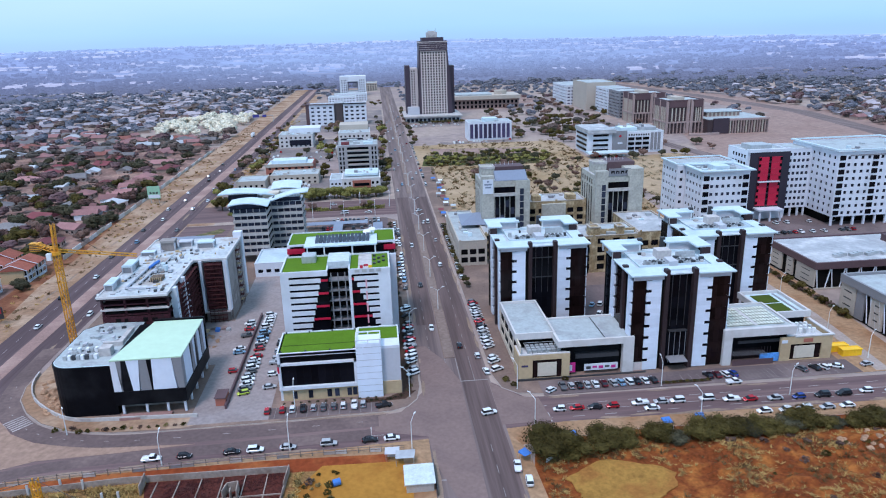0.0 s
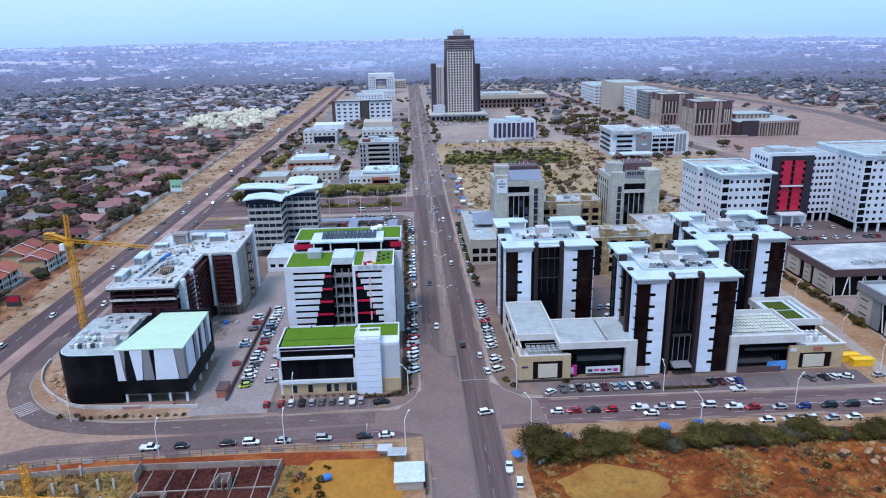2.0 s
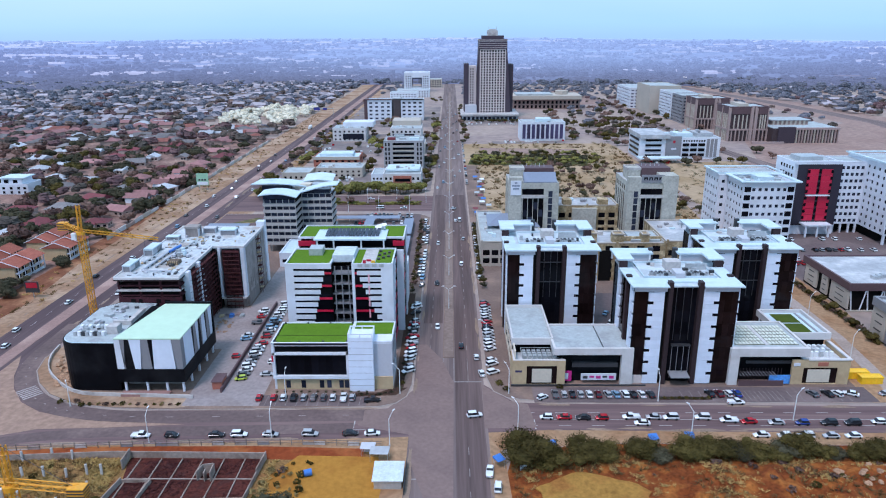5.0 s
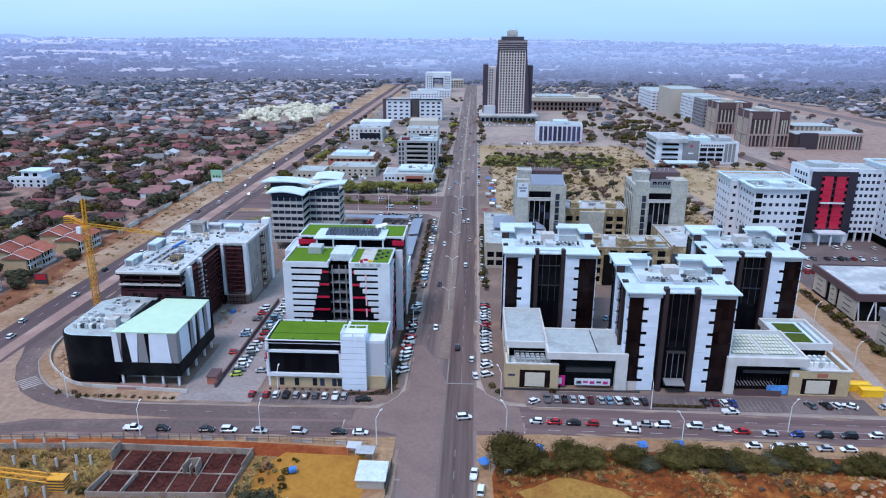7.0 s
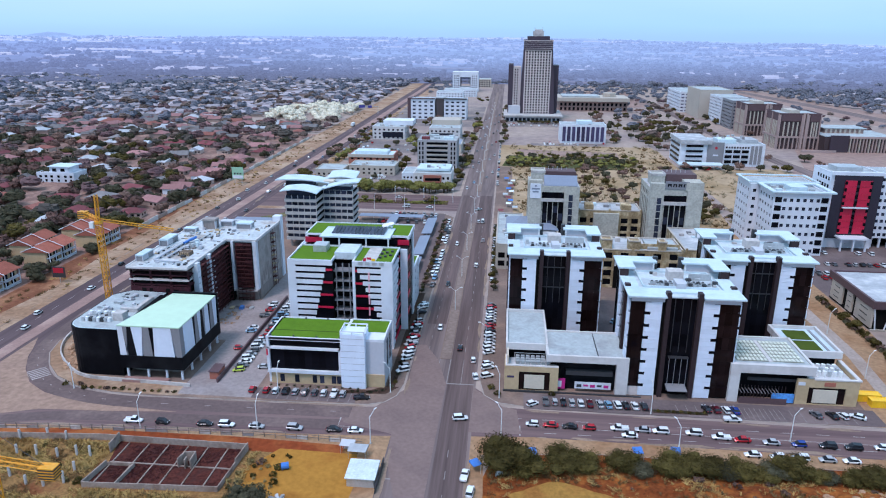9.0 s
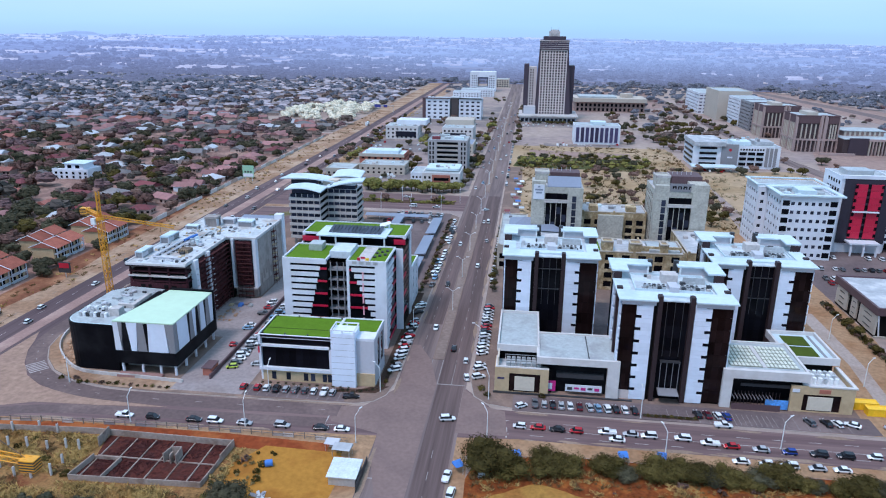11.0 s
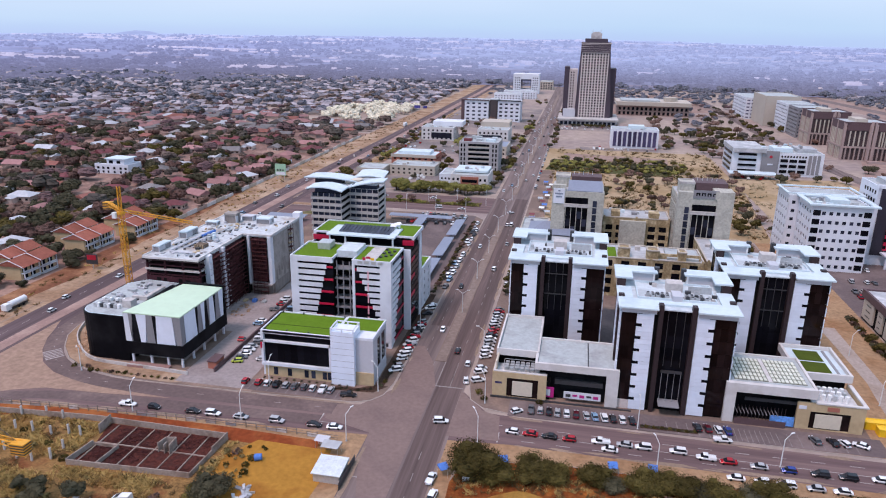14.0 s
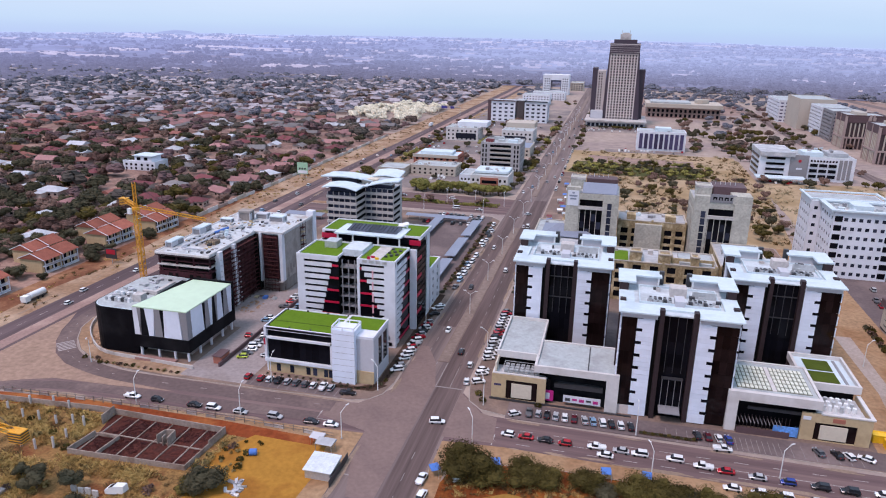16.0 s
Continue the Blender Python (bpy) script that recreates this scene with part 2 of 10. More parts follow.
LEAF_MAROON = mat("leaf_maroon", (0.088, 0.05, 0.042), 0.85, var=0.45, big=0.3, fine=1.2, bump=0, rand=0.35, spec=0.08)
LEAF_BARE = mat("pale_bare_twigs", (0.62, 0.57, 0.46), 0.9, var=0.3, big=0.3, fine=1.2, bump=0, rand=0.3)
BARK = mat("bark", (0.12, 0.085, 0.06), 0.95, var=0.3)
TYRE = mat("tyre_rubber", (0.02, 0.02, 0.02), 0.9, var=0.2, bump=0)
CAR_GLASS = mat("car_glass", (0.02, 0.022, 0.028), 0.08, var=0.2, bump=0)
LAMP_CLEAR = mat("headlight_lens", (0.7, 0.7, 0.72), 0.15, var=0.05, bump=0)
LAMP_RED = mat("tail_lens", (0.35, 0.01, 0.01), 0.2, var=0.05, bump=0)


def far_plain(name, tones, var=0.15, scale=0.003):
    """The hazy backdrop: haze painted as glowing tones from its inner edge to the skyline, with fading variation."""
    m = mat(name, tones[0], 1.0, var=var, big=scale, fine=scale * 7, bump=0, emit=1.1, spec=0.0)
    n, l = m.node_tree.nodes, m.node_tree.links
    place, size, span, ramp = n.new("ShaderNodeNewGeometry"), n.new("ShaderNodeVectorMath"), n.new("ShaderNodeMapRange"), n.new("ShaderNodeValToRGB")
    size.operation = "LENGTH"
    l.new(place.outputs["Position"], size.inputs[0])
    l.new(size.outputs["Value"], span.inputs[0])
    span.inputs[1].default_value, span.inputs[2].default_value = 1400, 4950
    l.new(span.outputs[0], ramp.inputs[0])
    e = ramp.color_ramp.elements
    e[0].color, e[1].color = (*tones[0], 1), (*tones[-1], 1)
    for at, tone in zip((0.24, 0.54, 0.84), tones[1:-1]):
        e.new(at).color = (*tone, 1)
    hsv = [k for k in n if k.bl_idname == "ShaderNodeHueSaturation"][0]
    # smoke haze over the middle of the plain, tinted into colour and glow
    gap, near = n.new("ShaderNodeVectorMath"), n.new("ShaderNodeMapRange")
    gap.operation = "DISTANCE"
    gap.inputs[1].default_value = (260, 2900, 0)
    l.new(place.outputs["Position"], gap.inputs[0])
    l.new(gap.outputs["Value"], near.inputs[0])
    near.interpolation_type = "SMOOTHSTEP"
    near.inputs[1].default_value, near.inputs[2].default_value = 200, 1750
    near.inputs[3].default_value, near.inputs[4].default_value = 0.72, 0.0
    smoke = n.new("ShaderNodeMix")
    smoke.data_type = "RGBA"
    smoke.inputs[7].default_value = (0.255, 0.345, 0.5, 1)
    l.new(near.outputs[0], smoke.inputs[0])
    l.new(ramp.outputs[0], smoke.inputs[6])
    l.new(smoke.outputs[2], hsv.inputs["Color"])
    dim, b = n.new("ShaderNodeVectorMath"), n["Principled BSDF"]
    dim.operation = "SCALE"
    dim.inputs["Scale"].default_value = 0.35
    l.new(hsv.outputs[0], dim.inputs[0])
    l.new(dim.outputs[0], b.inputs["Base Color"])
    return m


# haze colours by distance, paler and bluer towards the skyline
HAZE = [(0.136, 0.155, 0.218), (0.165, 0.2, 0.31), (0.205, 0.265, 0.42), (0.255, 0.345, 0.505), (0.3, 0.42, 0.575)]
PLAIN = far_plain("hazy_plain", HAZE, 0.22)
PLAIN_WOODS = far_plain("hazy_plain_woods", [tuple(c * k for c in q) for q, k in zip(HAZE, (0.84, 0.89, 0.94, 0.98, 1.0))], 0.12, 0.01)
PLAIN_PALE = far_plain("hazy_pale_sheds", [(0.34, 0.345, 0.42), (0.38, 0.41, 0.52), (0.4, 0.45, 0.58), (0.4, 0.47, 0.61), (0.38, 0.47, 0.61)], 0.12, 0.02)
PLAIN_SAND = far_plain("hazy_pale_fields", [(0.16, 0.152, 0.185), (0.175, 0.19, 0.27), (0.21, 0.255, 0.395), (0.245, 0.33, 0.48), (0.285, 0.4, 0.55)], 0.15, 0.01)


# ---- mesh helpers ----
class M:
    """Vertices and faces of one mesh, in world metres."""

    def __init__(self):
        self.v, self.f = [], []

    def box(self, x0, x1, y0, y1, z0, z1):
        o = len(self.v)
        self.v += [(x0, y0, z0), (x1, y0, z0), (x1, y1, z0), (x0, y1, z0), (x0, y0, z1), (x1, y0, z1), (x1, y1, z1), (x0, y1, z1)]
        self.f += [tuple(o + i for i in q) for q in ((0, 3, 2, 1), (4, 5, 6, 7), (0, 1, 5, 4), (1, 2, 6, 5), (2, 3, 7, 6), (3, 0, 4, 7))]
        return self

    def prism(self, pts, z0, z1, tops=None):
        o, n = len(self.v), len(pts)
        self.v += [(x, y, z0) for x, y in pts] + [(p[0], p[1], tops[i] if tops else z1) for i, p in enumerate(pts)]
        self.f += [tuple(o + i for i in reversed(range(n))), tuple(o + n + i for i in range(n))]
        self.f += [(o + i, o + (i + 1) % n, o + n + (i + 1) % n, o + n + i) for i in range(n)]
        return self

    def face(self, *pts):
        o = len(self.v)
        self.v += [tuple(p) for p in pts]
        self.f.append(tuple(range(o, o + len(pts))))
        return self

    def ring(self, x0, x1, y0, y1, z0, z1, w):
        """A parapet or frame round a rectangle, w wide."""
        self.box(x0, x1, y0, y0 + w, z0, z1).box(x0, x1, y1 - w, y1, z0, z1)
        return self.box(x0, x0 + w, y0 + w, y1 - w, z0, z1).box(x1 - w, x1, y0 + w, y1 - w, z0, z1)

    def rod(self, a, b, r, r2=None, n=6):
        a, b = Vector(a), Vector(b)
        q = (b - a).to_track_quat("Z", "Y")
        o, r2 = len(self.v), r if r2 is None else r2
        for c, rr in ((a, r), (b, r2)):
            self.v += [tuple(c + q @ Vector((rr * math.cos(2 * math.pi * i / n), rr * math.sin(2 * math.pi * i / n), 0))) for i in range(n)]
        self.f += [(o + i, o + (i + 1) % n, o + n + (i + 1) % n, o + n + i) for i in range(n)]
        self.f += [tuple(o + i for i in reversed(range(n))), tuple(o + n + i for i in range(n))]
        return self

    def data(self, name, material, origin=(0, 0, 0)):
        me = bpy.data.meshes.new(name)
        ox, oy, oz = origin
        me.from_pydata([(x - ox, y - oy, z - oz) for x, y, z in self.v], [], self.f)
        for m in material if isinstance(material, (list, tuple)) else [material]:
            me.materials.append(m)
        me.update()
        return me


BASE = {}


def thing(name, label, category, at=(0, 0, 0), group="", kind=""):
    ob = new(name)
    ob.empty_display_size = 1
    ob.location = at
    BASE[ob.name] = Vector(at)
    return tagged(ob, label, category, group, kind)


def part(name, m, material, parent, label=""):
    """One mesh under a thing, or under one of its parts."""
    base = BASE[parent.name]
    ob = new(name, m.data(name, material, base))
    ob.parent = parent
    BASE[ob.name] = base
    return tagged(ob, label)


def piece(name, data, parent, at, turn=0.0):
    """A repeat that shares its mesh, at a place in the world."""
    ob = new(name, data)
    ob.parent = parent
    ob.location = Vector(at) - BASE[parent.name]
    if turn:
        ob.rotation_euler[2] = turn
    return ob


def solo(name, m, material, label, category, kind="", group=""):
    """A thing or piece of the setting that is one mesh, its origin at its base."""
    xs, ys, zs = zip(*m.v)
    at = ((min(xs) + max(xs)) / 2, (min(ys) + max(ys)) / 2, min(zs))
    ob = new(name, m.data(name, material, at))
    ob.location = at
    BASE[ob.name] = Vector(at)
    return tagged(ob, label, category, group, kind)


PANES = {}


def pane(w, h, face, glass):
    """The shared mesh of one window pane with a thin frame, standing in a wall of that face."""
    key = (round(w, 2), round(h, 2), face in "SN", glass.name)
    if key not in PANES:
        m = M()
        hw, t = w / 2, 0.06
        if face in "SN":
            m.box(-hw, hw, -t, t, 0, h)
        else:
            m.box(-t, t, -hw, hw, 0, h)
        PANES[key] = m.data("window_pane", glass)
    return PANES[key]


def spread(a0, a1, n, width):
    """n openings of that width, evenly between a0 and a1."""
    step = (a1 - a0) / n
    return [(a0 + step * (i + 0.5) - width / 2, a0 + step * (i + 0.5) + width / 2) for i in range(n)]


def facade(parent, face, a0, a1, z0, z1, pos, cols, rows, wall, glass, depth=0.45, joined=False, name="wall", label=""):
    """One wall with real openings: piers and spandrels, and a pane set back in each opening."""
    m, g = M(), M()

    def put(mm, p, q, r, s, d0, d1):
        if face == "S":
            mm.box(p, q, pos + d0, pos + d1, r, s)
        elif face == "N":
            mm.box(p, q, pos - d1, pos - d0, r, s)
        elif face == "W":
            mm.box(pos + d0, pos + d1, p, q, r, s)
        else:
            mm.box(pos - d1, pos - d0, p, q, r, s)

    cuts_a = sorted({round(v, 4) for c in cols for v in c} | {round(a0, 4), round(a1, 4)})
    cuts_z = sorted({round(v, 4) for r in rows for v in r} | {round(z0, 4), round(z1, 4)})
    index = {}

    def corner(a, z, d):
        key = (a, z, d)
        if key not in index:
            index[key] = len(m.v)
            m.v.append({"S": (a, pos + d, z), "N": (a, pos - d, z), "W": (pos + d, a, z), "E": (pos - d, a, z)}[face])
        return index[key]

    def solid(i, j):
        if not (0 <= i < len(cuts_a) - 1 and 0 <= j < len(cuts_z) - 1):
            return False
        ca, cz = (cuts_a[i] + cuts_a[i + 1]) / 2, (cuts_z[j] + cuts_z[j + 1]) / 2
        return not (any(p < ca < q for p, q in cols) and any(p < cz < q for p, q in rows))

    for i in range(len(cuts_a) - 1):
        for j in range(len(cuts_z) - 1):
            if not solid(i, j):
                continue
            p, q, r, s = cuts_a[i], cuts_a[i + 1], cuts_z[j], cuts_z[j + 1]
            for d in (0, depth):
                m.f.append((corner(p, r, d), corner(q, r, d), corner(q, s, d), corner(p, s, d)))
            for di, dj, e, f in ((-1, 0, (p, r), (p, s)), (1, 0, (q, r), (q, s)), (0, -1, (p, r), (q, r)), (0, 1, (p, s), (q, s))):
                if not solid(i + di, j + dj):
                    m.f.append((corner(*e, 0), corner(*f, 0), corner(*f, depth), corner(*e, depth)))
    w = part(name, m, wall, parent, label)
    k = depth * 0.62
    for c0, c1 in cols:
        for r0, r1 in rows:
            if joined:
                put(g, c0, c1, r0, r1, k, depth)
                continue
            c = (c0 + c1) / 2
            at = {"S": (c, pos + k, r0), "N": (c, pos - k, r0), "W": (pos + k, c, r0), "E": (pos - k, c, r0)}[face]
            piece("window", pane(c1 - c0, r1 - r0, face, glass), parent, at)
    if joined and g.v:
        tagged(part("glazing", g, glass, parent), kind="stuff")
    return w

# ---- ground, roads, pavements ----
def rise(r, a=math.pi / 2):
    """Height of the plain at a distance and bearing: flat to 1.7 km, then slowly up to the skyline, lower in the east."""
    k = min(max((r - 1700) / 3100, 0), 1)
    az = 90 - math.degrees(a)
    top = 67 - 0.92 * min(max(az - 2, 0), 40) - 0.5 * min(max(-az - 30, 0), 15)
    top += 2.2 * math.sin(az * 0.31) + 1.3 * math.sin(az * 0.83 + 1)
    return top * k * k * (3 - 2 * k)


def polar_sheet(radii, n=96, a0=0.0, a1=2 * math.pi, lift=0.0):
    m = M()
    for r in radii:
        for i in range(n + 1):
            a = a0 + (a1 - a0) * i / n
            m.v.append((r * math.cos(a), r * math.sin(a), rise(r, a) + lift))
    for j in range(len(radii) - 1):
        for i in range(n):
            k = j * (n + 1) + i
            m.f.append((k, k + n + 1, k + n + 2, k + 1))
    return m


solo("ground", polar_sheet([0.5, 300, 800, 1200, 1460], 64), GROUND, "dusty dry ground with thin grass under the whole town", "ground", "structure")
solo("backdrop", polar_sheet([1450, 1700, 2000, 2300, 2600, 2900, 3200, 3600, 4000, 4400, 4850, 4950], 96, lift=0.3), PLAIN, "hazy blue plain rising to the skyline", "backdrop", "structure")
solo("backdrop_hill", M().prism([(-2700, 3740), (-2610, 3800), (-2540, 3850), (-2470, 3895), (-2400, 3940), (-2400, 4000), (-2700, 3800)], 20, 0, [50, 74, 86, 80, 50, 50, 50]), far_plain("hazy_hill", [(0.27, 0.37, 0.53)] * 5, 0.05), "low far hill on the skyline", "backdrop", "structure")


def slab(name, pts, z, material, label, category, thick=0.1):
    return solo(name, M().prism(pts, z - thick, z), material, label, category, "structure")


def rect(x0, x1, y0, y1):
    return [(x0, y0), (x1, y0), (x1, y1), (x0, y1)]


FIELD = mat("pale_field_earth", (0.4, 0.285, 0.18), 0.95, var=0.25, big=0.02, fine=0.2, bump=0.4, col2=(0.28, 0.19, 0.105), mix2=(0.45, 0.62))
ISLAND = mat("pinkish_island_sand", (0.33, 0.215, 0.16), 0.95, var=0.3, big=0.06, fine=0.6, bump=0.3, col2=(0.245, 0.158, 0.122), mix2=(0.48, 0.64))
BED = mat("dark_bed_soil", (0.07, 0.04, 0.028), 0.95, var=0.3, bump=0.5)

PAVING_PINK = mat("pinkish_paving", (0.3, 0.19, 0.165), 0.9, var=0.22, big=0.07, fine=1.2, col2=(0.35, 0.235, 0.2))
# main street, with its dividing strip
slab("road_main", rect(9, 30, 60, 1500), 0.05, ASPHALT, "worn grey asphalt dual carriageway with tyre marks", "road")
slab("road_cross_west", [(-112, 150), (-95, 153.3), (-28, 156), (9, 158), (9, 172), (-30, 171.5), (-83, 171), (-96, 172.5), (-108, 180), (-114, 196), (-126, 205), (-126, 150)], 0.046, ASPHALT_X, "grey asphalt side street bending towards the highway", "road")
slab("road_cross_east", [(30, 160), (46, 161.3), (126, 160), (420, 156), (420, 171), (135, 173.6), (50, 175), (30, 176)], 0.046, ASPHALT_X, "grey asphalt side street with waiting cars", "road")
slab("junction_corner_west", [(2, 172.0), (9, 172.0), (9, 182)], 0.047, ASPHALT_X, "asphalt of the rounded junction corner", "road")
slab("junction_corner_east", [(30, 176), (38, 176), (30, 186)], 0.047, ASPHALT_X, "asphalt of the rounded junction corner", "road")
slab("road_second_cross", rect(-116, 9, 398, 438), 0.046, ASPHALT_X, "asphalt cross street with a planted divider", "road")
def drift(y):
    """How far the highway has swung to the east at a distance."""
    return min(max((y - 210) * 0.0102, 0), 4.6)


def band(w, e, y0, y1, wide=0.0):
    return [(w + drift(y), y) for y in (y0, 210, 430, 660, y1)] + [(e + drift(y) + wide * drift(y), y) for y in (y1, 660, 430, 210, y0)]


slab("highway_west_lane", band(-137.4, -127.9, 40, 2200), 0.05, HIGHWAY, "dark asphalt highway carriageway", "road")
slab("highway_east_lane", band(-122.9, -113.5, 40, 2200), 0.05, HIGHWAY, "dark asphalt highway carriageway", "road")
slab("highway_divider", band(-127.9, -122.9, 40, 2200, 0.6), 0.13, PAVING_PINK, "pale pinkish paved divider of the highway", "road divider", 0.2)
slab("verge_west", rect(-156, -131, 100, 1500), 0.03, VERGE, "sandy verge beside the highway", "verge")
slab("verge_red", [(-160, 190), (-147, 190), (-149, 225), (-146.6, 250), (-148.4, 275), (-151, 300), (-150.6, 340), (-153, 380), (-155.6, 420), (-157, 420), (-160, 330)], 0.034, mat("reddish_verge_earth", (0.19, 0.074, 0.04), 0.95, var=0.35, big=0.08, fine=0.7, bump=0.5, col2=(0.29, 0.148, 0.08), mix2=(0.46, 0.66)), "strip of red earth along the garden walls", "verge")
slab("suburb_gardens", rect(-540, -156.4, 175, 700), 0.02, mat("dry_garden_earth", (0.23, 0.138, 0.115), 0.95, var=0.45, big=0.05, fine=0.4, bump=0.4, col2=(0.28, 0.175, 0.14), mix2=(0.46, 0.62)), "dry garden ground of the suburb", "earth")
slab("verge_east", rect(-116.5, -96, 300, 1300), 0.03, VERGE, "sandy verge beside the highway", "verge")
slab("traffic_island", [(-121.5, 206), (-118.2, 199), (-115.4, 192), (-110.4, 183.6), (-103.6, 175.8), (-95.5, 170.6), (-87, 167.8), (-76, 165.6), (-52, 164.0), (-72, 162.4), (-91, 161.6), (-99, 158.6), (-109, 153.5), (-121.5, 150)], 0.062, ISLAND, "sandy traffic island between the bending lanes", "traffic island", 0.1)
track = [(-116.6, 232), (-116.3, 218), (-115.4, 204.5), (-112.4, 193.6), (-107.4, 185.2), (-101.0, 178.2), (-93.5, 173.4), (-86.8, 170.9), (-76.7, 168.7), (-62.3, 167.8), (-41.6, 168.0), (-22, 168.4), (-4, 168.8)]


def glide(points, steps=5):
    """A smooth line through the given points."""
    out = []
    for k in range(len(points) - 1):
        p = [Vector(points[min(max(k + d, 0), len(points) - 1)]) for d in (-1, 0, 1, 2)]
        for i in range(steps):
            u = i / steps
            out.append(0.5 * ((2 * p[1]) + (p[2] - p[0]) * u + (2 * p[0] - 5 * p[1] + 4 * p[2] - p[3]) * u * u + (3 * p[1] - p[0] - 3 * p[2] + p[3]) * u ** 3))
    return out + [Vector(points[-1])]


def strip(points, half, z):
    """A flat ribbon along a line, narrowing to its ends."""
    m, n = M(), len(points)
    for k, c in enumerate(points):
        d = (points[min(n - 1, k + 1)] - points[max(0, k - 1)]).normalized() * half
        m.v += [(c.x - d.y, c.y + d.x, z), (c.x + d.y, c.y - d.x, z)]
    m.f = [(2 * k, 2 * k + 1, 2 * k + 3, 2 * k + 2) for k in range(n - 1)]
    return m


lane = strip(glide(track), 3.0, 0.068)
edge, line = M(), glide(track)
for k in range(10, len(line) - 1, 3):
    r = strip([line[k], line[k] + (line[k + 1] - line[k]) * 0.5], 0.08, 0.074)
    edge.f += [tuple(len(edge.v) + i for i in q) for q in r.f]
    edge.v += r.v
WORN_PAINT = mat("worn_road_paint", (0.36, 0.31, 0.3), 0.85, var=0.35, fine=2.0, bump=0)
solo("slip_lane_lines", edge, WORN_PAINT, "worn pale dashes of the slip lane", "road marking", "structure")
SLIP = mat("slip_lane_asphalt", (0.14, 0.098, 0.093), 0.9, var=0.22, big=0.05, fine=0.8, col2=(0.175, 0.123, 0.113), bump=0.05)
solo("slip_lane", lane, SLIP, "worn darker asphalt of the bending slip lane", "road", "structure")
lane = strip(glide([(-103, 153.4), (-92, 157.2), (-76, 159.6), (-52, 160.6), (-28, 161.4), (-6, 162.4)]), 2.3, 0.067)
solo("lower_lane", lane, SLIP, "worn darker asphalt of the outer lane", "road", "structure")
slab("lane_north", rect(21.4, 29.2, 60, 440), 0.054, ASPHALT_NEW, "darker worn asphalt lanes of the main street", "road", 0.02)
slab("lane_south", rect(10.4, 17.2, 232, 440), 0.054, ASPHALT_NEW, "darker worn asphalt lanes of the main street", "road", 0.02)
slab("junction_dust", [(-5, 163.5), (9, 159), (9.6, 148), (14, 132), (20.6, 132), (20.9, 188), (17.2, 203), (12, 214), (9.4, 214), (9.2, 183), (2.4, 172.4), (-5, 171.2)], 0.059, ASPHALT_PALE, "dusty pale asphalt of the junction", "road", 0.02)
slab("junction_dust_east", [(29.2, 162), (43, 162.4), (42, 174.6), (37, 176.5), (29.4, 186)], 0.059, ASPHALT_PALE, "dusty pale asphalt of the junction", "road", 0.02)
dv = thing("main_divider", "raised dusty divider with kerb along the main street", "road divider", (19.3, 290, 0.05), kind="structure")
part("kerb", M().ring(17.6, 21.2, 204, 372, 0.0, 0.19, 0.25), PAVING, dv)
part("strip", M().box(17.85, 20.95, 204.25, 371.75, 0.0, 0.17), mat("dusty_divider_%d" % len(bpy.data.materials), (0.235, 0.175, 0.15), 0.95, var=0.3, big=0.08, fine=0.7, col2=(0.18, 0.13, 0.11)), dv)
dv = thing("main_divider", "raised dusty divider with kerb along the main street", "road divider", (19.3, 700, 0.05), kind="structure")
part("kerb", M().ring(17.6, 21.2, 452, 1250, 0.0, 0.19, 0.25), PAVING, dv)
part("strip", M().box(17.85, 20.95, 452.25, 1249.75, 0.0, 0.17), mat("dusty_divider_%d" % len(bpy.data.materials), (0.235, 0.175, 0.15), 0.95, var=0.3, big=0.08, fine=0.7, col2=(0.18, 0.13, 0.11)), dv)

# blocks of pavement with kerbs
for x0, x1, y0, y1, nm in ((-112, 8.2, 182, 392, "west"), (31, 154, 184, 300, "east")):
    kb = thing("pavement_" + nm, "grey and sandy pavement block with a concrete kerb", "pavement", ((x0 + x1) / 2, y0, 0), kind="structure")
    pts = rect(x0, x1, y0, y1)
    if nm == "west":
        pts = [(-97.8, 180), (-87.7, 174.6), (-76, 172.4), (-62, 171.4), (-30, 172), (0, 173.2), (4.5, 175), (7.4, 179), (8.6, 186), (8.6, 384), (2, 392), (-111, 392), (-111.4, 229), (-111.6, 212), (-112.6, 204), (-110.2, 195), (-104.9, 187)]
    else:
        pts = [(31.0, 190), (32.5, 182), (36.5, 178), (44, 176.5), (135, 175), (154, 175), (154, 300), (150, 372), (31, 372)]
    part("kerb", M().prism(pts, -0.05, 0.14), KERB, kb)
    cx, cy = sum(p[0] for p in pts) / len(pts), sum(p[1] for p in pts) / len(pts)
    inner = [(cx + (x - cx) * 0.996, cy + (y - cy) * 0.996) for x, y in pts]
    part("paving", M().prism(inner, 0.1, 0.155), PAVING, kb)

slab("parking_lot_west", [(-56.5, 173.5), (-34.5, 173.5), (-34.5, 300), (-57, 300), (-57, 247), (-69, 247), (-69, 210.5), (-56.5, 210.5)], 0.175, LOT_PALE, "grey asphalt parking lot between office blocks", "parking lot")
slab("parking_bays_west", rect(-34.4, -4, 173.4, 179.6), 0.175, LOT, "parking bays in front of the green-roofed offices", "parking lot")
slab("parking_bays_east", rect(44, 142, 175.6, 184.3), 0.175, LOT, "paved parking bays before the dark towers", "parking lot")
slab("parking_lot_second", rect(-33.8, 3.2, 264, 390), 0.175, LOT, "grey asphalt parking lot with shade roofs", "parking lot")
slab("parking_lot_second_west", rect(-110.6, -84, 290, 391), 0.175, ASPHALT_X, "grey asphalt parking lot near the highway", "parking lot")
slab("inner_court", rect(62, 108, 216, 262), 0.175, LOT, "asphalt yard between the towers", "parking lot")
